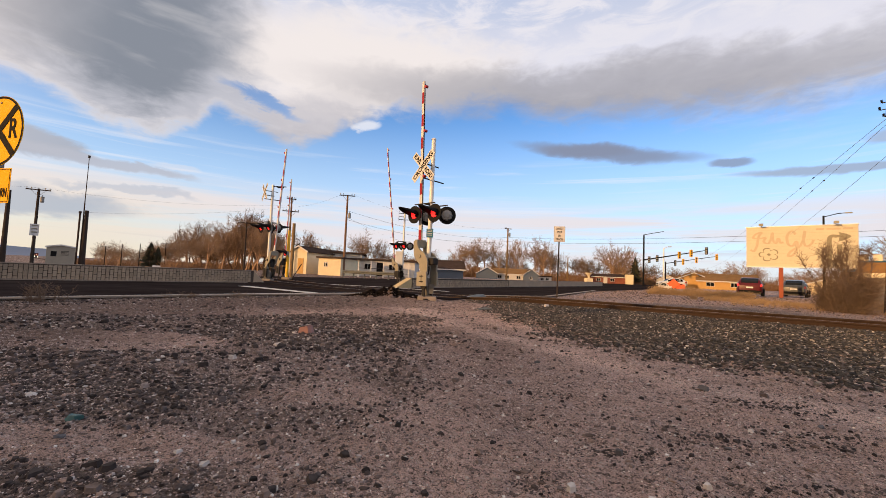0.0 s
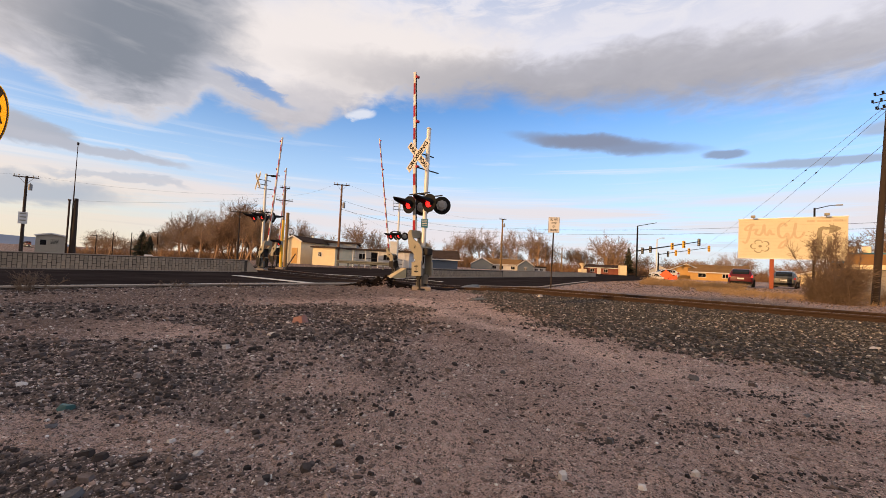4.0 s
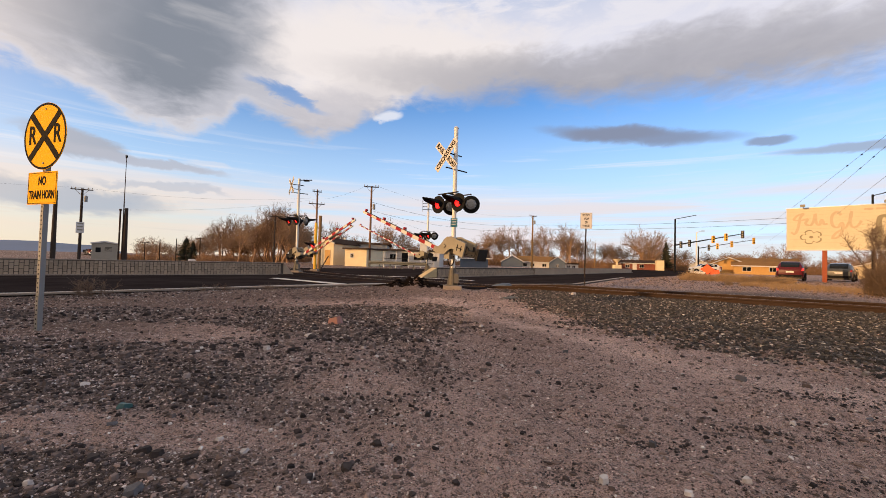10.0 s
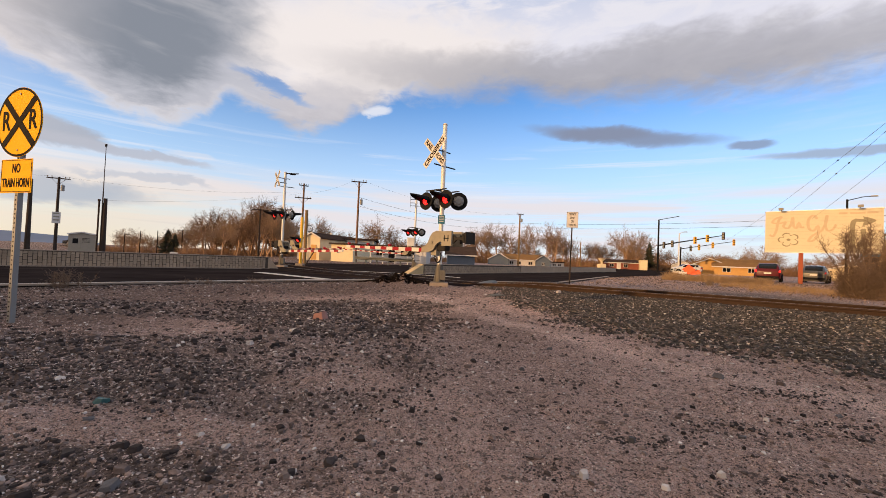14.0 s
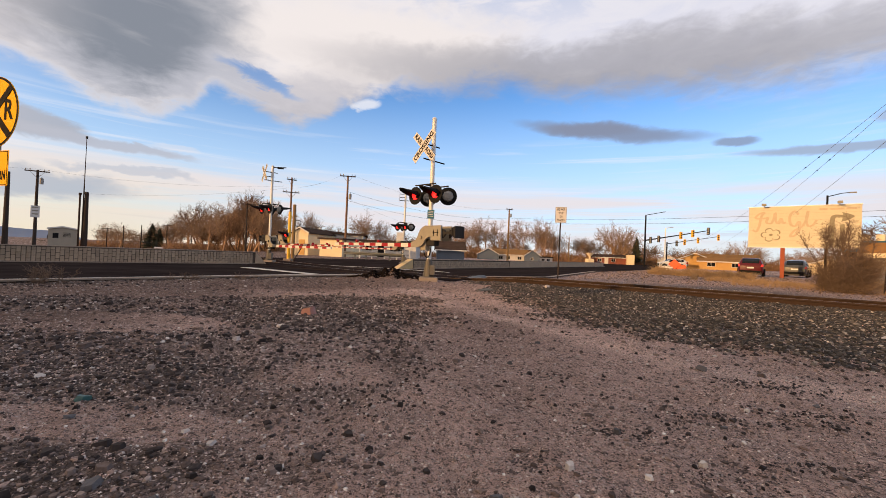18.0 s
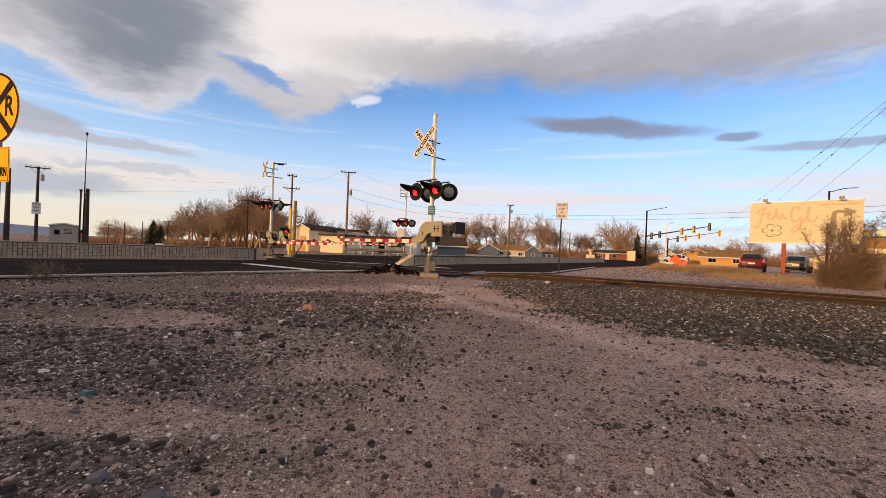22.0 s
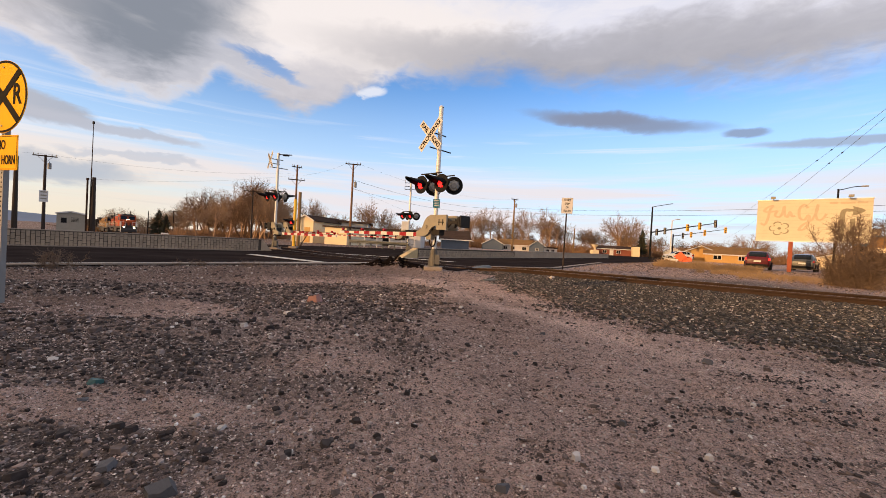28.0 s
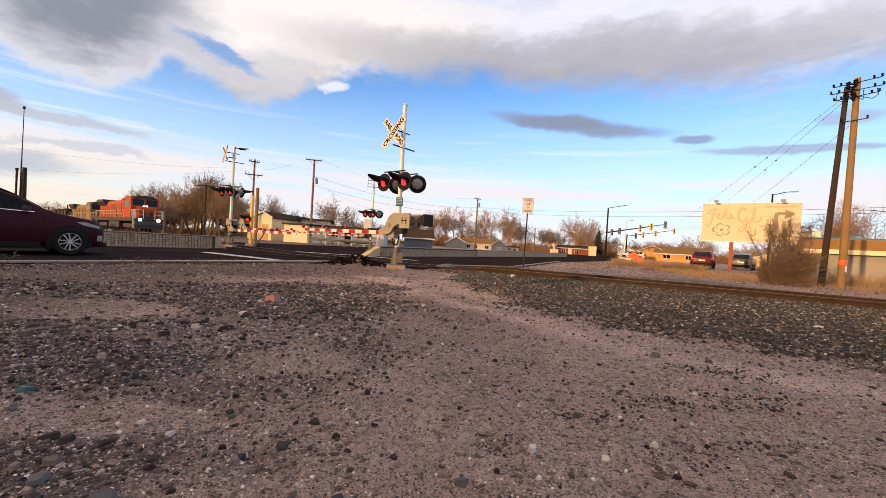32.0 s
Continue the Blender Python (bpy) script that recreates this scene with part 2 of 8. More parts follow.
def material(name, base, rough=0.8, metal=0.0, grain=8.0, vary=0.25, bump=0.15, second=None, coarse=1.2, emit=None, power=0.0, coord="Object", coat=0.0, rand=0.0, spec=0.5):
    """A surface with fine grain and broad patches over its base colour, and a little relief."""
    m = bpy.data.materials.new(name)
    m.use_nodes = True
    nt = m.node_tree
    b = nt.nodes["Principled BSDF"]
    b.inputs["Roughness"].default_value, b.inputs["Metallic"].default_value = rough, metal
    b.inputs["Coat Weight"].default_value = coat
    b.inputs["Specular IOR Level"].default_value = spec
    tc = nt.nodes.new("ShaderNodeTexCoord")
    fine, broad = nt.nodes.new("ShaderNodeTexNoise"), nt.nodes.new("ShaderNodeTexNoise")
    for n, s, d in ((fine, grain, 6), (broad, coarse, 4)):
        n.inputs["Scale"].default_value, n.inputs["Detail"].default_value = s, d
        n.inputs["Roughness"].default_value = 0.65
        nt.links.new(tc.outputs[coord], n.inputs["Vector"])
    dark = tuple(c * (1 - vary) for c in base)
    light = second or tuple(min(1, c * (1 + vary)) for c in base)

    def mix(f, a, c):
        n = nt.nodes.new("ShaderNodeMix")
        n.data_type = "RGBA"
        for s, v in ((n.inputs[0], f), (n.inputs[6], a), (n.inputs[7], c)):
            if isinstance(v, tuple):
                s.default_value = (*v, 1)
            elif isinstance(v, float):
                s.default_value = v
            else:
                nt.links.new(v, s)
        return n.outputs[2]

    def ramp(x, lo, hi):
        n = nt.nodes.new("ShaderNodeMapRange")
        nt.links.new(x, n.inputs[0])
        n.inputs[1].default_value, n.inputs[2].default_value = lo, hi
        return n.outputs[0]
    c = mix(ramp(fine.outputs["Fac"], 0.3, 0.7), dark, tuple(base))
    c = mix(ramp(broad.outputs["Fac"], 0.35, 0.75), c, light)
    if rand:
        info = nt.nodes.new("ShaderNodeObjectInfo")
        hsv = nt.nodes.new("ShaderNodeHueSaturation")
        nt.links.new(c, hsv.inputs["Color"])
        n = nt.nodes.new("ShaderNodeMapRange")
        nt.links.new(info.outputs["Random"], n.inputs[0])
        n.inputs[3].default_value, n.inputs[4].default_value = 1 - rand, 1 + rand
        nt.links.new(n.outputs[0], hsv.inputs["Value"])
        c = hsv.outputs[0]
    nt.links.new(c, b.inputs["Base Color"])
    if bump:
        bp = nt.nodes.new("ShaderNodeBump")
        bp.inputs["Strength"].default_value, bp.inputs["Distance"].default_value = bump, 0.02
        nt.links.new(fine.outputs["Fac"], bp.inputs["Height"])
        nt.links.new(bp.outputs[0], b.inputs["Normal"])
    r = nt.nodes.new("ShaderNodeMapRange")
    nt.links.new(broad.outputs["Fac"], r.inputs[0])
    r.inputs[3].default_value, r.inputs[4].default_value = max(0, rough - 0.1), min(1, rough + 0.1)
    nt.links.new(r.outputs[0], b.inputs["Roughness"])
    if emit:
        b.inputs["Emission Color"].default_value = (*emit, 1)
        b.inputs["Emission Strength"].default_value = power
    return m


ASPHALT = material("asphalt", (0.024, 0.019, 0.019), 0.98, spec=0.0, grain=60, vary=0.4, bump=0.3, second=(0.038, 0.031, 0.030), coarse=0.5)
LINE = material("road_paint", (0.62, 0.60, 0.56), 0.7, grain=30, vary=0.35, second=(0.45, 0.43, 0.40), coarse=3)
CONCRETE = material("concrete", (0.23, 0.185, 0.150), 0.9, grain=25, vary=0.25, bump=0.3)
BLOCK = material("block_face", (0.29, 0.225, 0.165), 0.9, grain=25, vary=0.2, bump=0.4, rand=0.18)
MORTAR = material("mortar", (0.060, 0.047, 0.038), 0.95, grain=30)
ALU = material("galvanised", (0.20, 0.20, 0.20), 0.6, 0.3, grain=20, vary=0.15, bump=0.05)
ALU_PAINT = material("silver_paint", (0.60, 0.59, 0.56), 0.5, 0.15, grain=20, vary=0.12, bump=0.05)
PEDESTAL = material("cast_pedestal", (0.125, 0.115, 0.100), 0.7, 0.0, spec=0.2, grain=20, vary=0.25, bump=0.1)
GREYBOX = material("grey_box", (0.245, 0.222, 0.175), 0.6, 0.0, spec=0.3, grain=20, vary=0.15, bump=0.05)
BLACK = material("black_paint", (0.007, 0.007, 0.008), 0.7, spec=0.15, grain=20, bump=0.05)
RUBBER = material("rubber", (0.010, 0.010, 0.010), 0.9, spec=0.15, grain=40)
RED = material("red_sheeting", (0.25, 0.010, 0.016), 0.55, spec=0.2, grain=15, vary=0.2, bump=0.0)
WHITE_SHEET = material("white_sheeting", (0.55, 0.53, 0.51), 0.6, spec=0.2, grain=12, vary=0.12, bump=0.0)
YELLOW = material("yellow_sheeting", (0.80, 0.39, 0.004), 0.6, spec=0.08, grain=6, vary=0.06, bump=0.0)
INK = material("black_ink", (0.010, 0.009, 0.008), 0.75, spec=0.08, grain=10, bump=0.0)
WOOD_POLE = material("weathered_pole", (0.16, 0.085, 0.045), 0.9, grain=14, vary=0.4, bump=0.5)
WOOD_LIGHT = material("fresh_pole", (0.20, 0.118, 0.044), 0.85, grain=14, vary=0.3, bump=0.4)
WOOD_DARK = material("creosote_pole", (0.026, 0.016, 0.011), 0.9, grain=14, vary=0.35, bump=0.5)
STEEL = material("rail_steel", (0.040, 0.025, 0.018), 0.9, 0.0, spec=0.1, grain=12, vary=0.35, bump=0.2)
RAILTOP = material("rail_head", (0.12, 0.10, 0.085), 0.5, 0.6, grain=30, vary=0.2, bump=0.0)
TIE = material("sleeper", (0.032, 0.024, 0.019), 0.95, spec=0.1, grain=18, vary=0.4, bump=0.5)
LENS_RED = material("red_lens", (0.30, 0.004, 0.006), 0.2, grain=30, bump=0.3)
LENS_LIT = material("lit_red_lens", (0.6, 0.01, 0.01), 0.3, grain=30, emit=(1.0, 0.012, 0.012), power=2.2)
DULL_DISC = material("unlit_lens_back", (0.22, 0.22, 0.22), 0.5, grain=20)
GLASS_DARK = material("dark_glass", (0.006, 0.007, 0.008), 0.15, spec=0.25, grain=3, vary=0.1, bump=0.0)
CREAM_WALL = material("cream_wall", (0.66, 0.55, 0.36), 0.9, grain=10, vary=0.1)
WHITE_WALL = material("white_wall", (0.50, 0.48, 0.46), 0.9, grain=10, vary=0.1)
TAN_WALL = material("tan_wall", (0.46, 0.27, 0.09), 0.9, grain=10, vary=0.12)
BLUE_WALL = material("blue_wall", (0.085, 0.11, 0.15), 0.9, grain=10, vary=0.1)
BRICK_RED = material("red_brick_wall", (0.19, 0.06, 0.04), 0.9, grain=12, vary=0.2)
ROOF = material("shingle_roof", (0.060, 0.042, 0.034), 1.0, spec=0.0, grain=8, vary=0.25, bump=0.4)
ROOF_TAN = material("tan_roof", (0.22, 0.125, 0.055), 1.0, spec=0.0, grain=8, vary=0.2, bump=0.4)
TEAL = material("teal_fascia", (0.02, 0.13, 0.19), 0.6, grain=6, vary=0.15)
BARK = material("bare_branch", (0.25, 0.150, 0.088), 1.0, spec=0.0, grain=10, vary=0.3, bump=0.3)
BARK_PALE = material("pale_branch", (0.40, 0.255, 0.155), 1.0, spec=0.0, grain=10, vary=0.3, bump=0.3)
BARK_TWIG = material("twigs", (0.25, 0.170, 0.112), 1.0, spec=0.0, grain=10, vary=0.35, bump=0.3)
BARK_DARK = material("dark_branch", (0.145, 0.092, 0.060), 1.0, spec=0.0, grain=10, vary=0.3, bump=0.3)
NEEDLE = material("evergreen", (0.034, 0.036, 0.021), 0.9, grain=6, vary=0.4)
GRASS = material("dry_grass", (0.27, 0.180, 0.100), 1.0, spec=0.0, grain=6, vary=0.35, bump=0)
# blue of the distant haze, painted as the ridge's own colour
HAZY_HILL = material("hazy_hill", (0.13, 0.17, 0.25), 1.0, grain=0.01, vary=0.1, bump=0, coarse=0.002)
CAR_RED = material("dark_red_paint", (0.030, 0.001, 0.007), 0.4, 0.0, grain=40, vary=0.06, bump=0.0, coat=0.05, spec=0.12)
SUV_RED = material("red_paint", (0.075, 0.003, 0.008), 0.35, 0.0, grain=40, vary=0.06, bump=0.0, coat=0.2, spec=0.2)
CAR_GREY = material("grey_paint", (0.022, 0.024, 0.027), 0.4, 0.0, grain=40, vary=0.06, bump=0.0, coat=1.0)
ORANGE = material("locomotive_orange", (0.31, 0.056, 0.016), 0.65, spec=0.2, grain=4, vary=0.2, bump=0.0)
LOCO_DARK = material("locomotive_black", (0.02, 0.017, 0.016), 0.6, grain=6, vary=0.3)
LOCO_YELLOW = material("locomotive_yellow", (0.20, 0.115, 0.045), 0.7, spec=0.2, grain=4, vary=0.25, bump=0)
HEADLIGHT = material("headlight_on", (1, 1, 1), 0.3, emit=(1.0, 0.82, 0.5), power=7)
CONE_ORANGE = material("safety_orange", (0.8, 0.10, 0.02), 0.6, grain=4, vary=0.15, emit=None)
SIGNAL_YELLOW = material("signal_yellow", (0.75, 0.42, 0.02), 0.5, grain=10, vary=0.12)
BILL_WHITE = material("billboard_skin", (0.55, 0.495, 0.36), 0.8, grain=3, vary=0.06, bump=0.0)
PINK_PAINT = material("faded_pink_paint", (0.47, 0.375, 0.265), 0.8, grain=3, vary=0.1, bump=0)
RUST_POST = material("rust_red_steel", (0.26, 0.060, 0.022), 0.8, grain=10, vary=0.2, bump=0.1)
OLIVE_PAINT = material("faded_olive_paint", (0.24, 0.21, 0.14), 0.8, grain=3, vary=0.1, bump=0)

# ---- mesh tools ----


def link(name, me, mat, parent=None, label="", m=None):
    if mat and not me.materials:
        me.materials.append(mat)
    ob = new(name, me)
    if parent:
        ob.parent = parent
    if m is not None:
        ob.matrix_basis = m
    if label:
        ob["label"] = label
    return ob


def part(name, bm, mat, parent=None, label="", smooth=False, m=None):
    me = bpy.data.meshes.new(name)
    bm.normal_update()
    bm.to_mesh(me)
    bm.free()
    if smooth:
        for p in me.polygons:
            p.use_smooth = True
    return link(name, me, mat, parent, label, m)


def thing(name, label, category, m=None, group="", kind=""):
    ob = new(name)
    ob.empty_display_size = 0.2
    if m is not None:
        ob.matrix_basis = m
    return tagged(ob, label, category, group, kind)


def box(bm, x0, y0, z0, x1, y1, z1, bevel=0.0, m=None):
    t = Matrix.Translation(((x0 + x1) / 2, (y0 + y1) / 2, (z0 + z1) / 2)) @ Matrix.Diagonal((abs(x1 - x0), abs(y1 - y0), abs(z1 - z0), 1))
    g = bmesh.ops.create_cube(bm, size=1, matrix=(m @ t) if m is not None else t)
    if bevel:
        es = list({e for v in g["verts"] for e in v.link_edges})
        bmesh.ops.bevel(bm, geom=es, offset=bevel, segments=2, profile=0.6, affect="EDGES")
    return bm


def tube(bm, a, b, r0, r1=None, n=12, caps=True):
    """A round bar from a to b."""
    a, b = Vector(a), Vector(b)
    d = b - a
    m = Matrix.Translation((a + b) / 2) @ d.to_track_quat("Z", "Y").to_matrix().to_4x4()
    bmesh.ops.create_cone(bm, cap_ends=caps, cap_tris=False, segments=n, radius1=r0, radius2=r0 if r1 is None else r1, depth=d.length, matrix=m)
    return bm


def prism(bm, outline, y0, y1, m=None):
    """An outline in x and z, pushed from y0 to y1."""
    a = [bm.verts.new((x, y0, z)) for x, z in outline]
    b = [bm.verts.new((x, y1, z)) for x, z in outline]
    n = len(outline)
    fs = [bm.faces.new(a), bm.faces.new(b[::-1])]
    for i in range(n):
        fs.append(bm.faces.new((a[(i + 1) % n], a[i], b[i], b[(i + 1) % n])))
    if m is not None:
        bmesh.ops.transform(bm, matrix=m, verts=a + b)
    bmesh.ops.recalc_face_normals(bm, faces=fs)
    return bm


def B():
    return bmesh.new()


def wire(name, points, r, mat, label, category="cable", group=""):
    cu = bpy.data.curves.new(name, "CURVE")
    cu.dimensions, cu.bevel_depth, cu.bevel_resolution = "3D", r, 1
    s = cu.splines.new("POLY")
    s.points.add(len(points) - 1)
    for p, q in zip(s.points, points):
        p.co = (*q, 1)
    dg = new(name + "_tmp", cu)
    me = bpy.data.meshes.new_from_object(dg.evaluated_get(bpy.context.evaluated_depsgraph_get()))
    bpy.data.objects.remove(dg)
    me.materials.clear()
    return tagged(link(name, me, mat), label, category, group)


def sag(a, b, drop, n=12):
    a, b = Vector(a), Vector(b)
    return [a.lerp(b, i / n) - Vector((0, 0, drop * 4 * (i / n) * (1 - i / n))) for i in range(n + 1)]


def lettering(text, size, mat, parent, m, name="lettering", thick=0.002, width=None, bold=0.0):
    cu = bpy.data.curves.new(name, "FONT")
    cu.body, cu.size, cu.extrude, cu.align_x, cu.align_y, cu.offset = text, size, thick, "CENTER", "CENTER", bold
    t = new(name + "_tmp", cu)
    me = bpy.data.meshes.new_from_object(t.evaluated_get(bpy.context.evaluated_depsgraph_get()))
    bpy.data.objects.remove(t)
    if width:
        xs = [v.co.x for v in me.vertices]
        k = width / (max(xs) - min(xs))
        for v in me.vertices:
            v.co.x *= k
    me.materials.clear()
    return link(name, me, mat, parent, "", m)


FACING = pose(0, 0, 0, 90)          # stands a flat x-y thing upright, facing -y


def fall(x, y):
    """How far the land sinks, in metres, towards the far end of the railway line."""
    d, bearing = math.hypot(x, y), math.degrees(math.atan2(x, y))
    t, w = max(0.0, min(1.0, (d - 45) / 120)), max(0.0, min(1.0, (-20 - bearing) / 9))
    w *= max(0.0, min(1.0, (75 + bearing) / 15))
    return 1.7 * t * t * (3 - 2 * t) * w * w * (3 - 2 * w)


def az(deg, dist, z=0.0):
    """A place by its bearing and distance from the origin, and its height over the land there."""
    x, y = math.sin(radians(deg)) * dist, math.cos(radians(deg)) * dist
    return Vector((x, y, z - fall(x, y)))

# ---- ground, road, track ----
ROAD = Vector((0.700, 0.713, 0))            # along the road, away to the right
OVER = Vector((-0.713, 0.700, 0))           # across it, away from the near verge
RAIL = Vector((-0.819, 0.574, 0))           # along the near track, to the left
ACROSS = Vector((0.574, 0.819, 0))
TRACK0 = Vector((6.73, 11.16, 0))           # a point on the track's middle
NEAR_EDGE = [(-62, -42.0), (-8.6, 8.1), (-4.9, 12.4), (-1.8, 15.2), (0.9, 16.2), (5.7, 18.2), (13.4, 31.0), (30.2, 50.7), (120, 160)]
FAR_EDGE = [(-78, -28), (-23.0, 23.5), (-16, 30), (-10, 36.5), (-6, 40.8), (4, 52), (14, 66), (34, 92), (112, 190)]


def edge_y(x):
    return np.interp(x, [p[0] for p in NEAR_EDGE], [p[1] for p in NEAR_EDGE])


def fbm(x, y, s, octaves=4):
    return noise.fractal(Vector((x * s, y * s, 3.7)), 0.8, 2.0, octaves)


def track_off(x, y):
    """Distance from the track's middle line, towards the camera."""
    return -((x - TRACK0.x) * ACROSS.x + (y - TRACK0.y) * ACROSS.y)


def oval(x, y, cx, cy, rx, ry, n=0.0, soft=0.5):
    """1 inside an uneven oval patch, 0 outside."""
    d = math.hypot((x - cx) / rx, (y - cy) / ry) + n
    return max(0.0, min(1.0, (1.0 + soft / 2 - d) / soft))


def gravel(x, y):
    """How densely stones lie, 0 to 1."""
    n = fbm(x * 0.7, y, 0.8) * 0.45 + fbm(x, y, 2.6, 3) * 0.25
    n2 = fbm(x * 0.6 + 31, y, 1.3, 4) * 0.6
    right = float(np.interp(y, [1.0, 3.1, 3.73, 4.19, 4.96, 5.85, 8.95, 13.0], [5.2, 4.5, 3.95, 3.45, 2.80, 2.20, 1.85, 2.2]))
    bal = max(0, min(1, (x - right + n * 0.9) / 0.55))
    skirt = 0.55 * max(0, min(1, (x - right + 0.85 + n * 1.3) / 0.6))
    inside = max(0, min(1, (0.20 + 0.05 * y - x + n * 1.3) / 1.0))
    back = 6.0 + (x + 6.56) * 0.343 + n * 0.5              # far limit of the stony ground
    left = 0.58 + 0.35 * n2
    left = max(left, 0.97 * oval(x, y, -1.2, 5.9, 2.1, 1.9, n * 0.5), 0.85 * max(0, 1 - abs(y - back + 0.45) / 0.55), 0.92 * oval(x, y, -2.6, 3.0, 1.6, 0.62, n * 0.6), 0.80 * oval(x, y, -1.25, 1.68, 1.0, 0.22, n * 0.6))
    left *= 1 - 0.88 * max(oval(x, y, -3.5, 4.6, 1.6, 0.62, n * 0.7), oval(x, y, -1.7, 2.12, 0.62, 0.17, n * 0.7), oval(x, y, -2.6, 1.72, 0.35, 0.14, n), 0.7 * oval(x, y, -0.6, 3.0, 0.5, 0.35, n))
    left *= inside
    if y > back:
        left *= max(0.10, 1 - (y - back) / 0.5)
    verge = max(0, 1 - abs(edge_y(x) - y - 1.0) / 0.6) * (0.85 if x < -3.5 else 0.25)
    return max(0.0, min(1.0, max(bal, skirt, left, verge, 0.07 + n * 0.22)))


def pale(x, y):
    """The trodden, paler strip of bare dirt."""
    pts = [(-0.2, 9.5), (0.18, 8.32), (0.77, 6.46), (1.44, 5.35), (1.95, 4.39), (2.21, 3.83), (2.41, 3.4), (2.72, 3.08), (3.11, 2.82), (3.9, 2.3)]
    best = 9
    for (ax, ay), (bx, by) in zip(pts, pts[1:]):
        dx_, dy_ = bx - ax, by - ay
        t = max(0, min(1, ((x - ax) * dx_ + (y - ay) * dy_) / (dx_ * dx_ + dy_ * dy_)))
        best = min(best, math.hypot(x - ax - t * dx_, y - ay - t * dy_))
    n = fbm(x, y, 0.9) * 0.4
    return max(0, min(1, (0.95 + n * 1.4 - best / (0.22 + 0.05 * y)) / 1.0))


def ruddy_dark(x, y):
    """Where the dirt turns redder and darker: by the path, and along the road's verge."""
    n = fbm(x, y, 0.9) * 0.5
    far_ = max(0.0, min(1.0, (y - 6.6 - (x + 6.56) * 0.343) / 1.2)) * (1.0 if x < 1.5 else 0.4)
    # the first term paints a vignette's darkening into the dirt at the left
    return max(0.9 * max(0.0, min(1.0, (-2.4 - x + n) / 1.8)), 0.55 * oval(x, y, 0.55, 5.4, 0.8, 2.4, n, 0.9), far_ * (1.0 if x < -2 else max(0.45, 1.0 - (x + 2) * 0.25)))


def height(x, y):
    r = math.hypot(x, y)
    h = 0.030 * fbm(x, y, 0.7) + 0.020 * fbm(x, y, 4.0, 5)
    h *= 1.0 if r < 10 else max(0.0, 1 - (r - 10) / 6)
    gap = edge_y(x) - y
    if gap < 1.2:
        h = h * max(0, gap / 1.2) - 0.03 * max(0, 1 - max(gap, 0) / 1.2)
    off = track_off(x, y)
    if x > 1.0:
        h += 0.05 * max(0, 1 - max(0, abs(off) - 1.3) / 2.2) * min(1, (x - 1.0) / 2)
    h += 0.17 * math.exp(-(((x + 1.2) / 0.85) ** 2 + ((y - 13.65) / 0.40) ** 2)) * (1 + 1.2 * fbm(x, y, 6, 3))
    return h


def axis(lo, hi, fine_lo, fine_hi, step, grow=1.16):
    a = list(np.arange(fine_lo, fine_hi + 1e-6, step))
    s, v = step, a[-1]
    while v < hi:
        s *= grow
        v += s
        a.append(v)
    s, v = step, a[0]
    while v > lo:
        s *= grow
        v -= s
        a.insert(0, v)
    return a


gx, gy = axis(-2600, 2600, -6.5, 9.0, 0.068), axis(-900, 2600, 0.8, 12.0, 0.068)
nx, ny = len(gx), len(gy)
verts, dens, palev, redv = [], [], [], []
for y in gy:
    for x in gx:
        near_it = -9 < x < 14 and -6 < y < 17
        verts.append((x, y, height(x, y) if near_it else (-0.03 if abs(x) < 200 else -0.05) - fall(x, y)))
        fade = max(0.0, min(1.0, (x + 9) / 3, (14 - x) / 3, (y + 6) / 3, (17 - y) / 3))
        dens.append(0.40 + (gravel(x, y) - 0.40) * fade if near_it else (0.40 if x < 2 else 0.25))
        redv.append(ruddy_dark(x, y) if near_it else (0.9 if x < 2 else 0.25))
        palev.append(pale(x, y) if near_it and track_off(x, y) > -1.5 else 0.0)
faces = [(j * nx + i, j * nx + i + 1, (j + 1) * nx + i + 1, (j + 1) * nx + i) for j in range(ny - 1) for i in range(nx - 1)]
me = bpy.data.meshes.new("ground")
me.from_pydata(verts, [], faces)
for nm, vals in (("gravel", dens), ("pale", palev), ("ruddy_dark", redv)):
    at = me.attributes.new(nm, "FLOAT", "POINT")
    at.data.foreach_set("value", vals)
for p in me.polygons:
    p.use_smooth = True


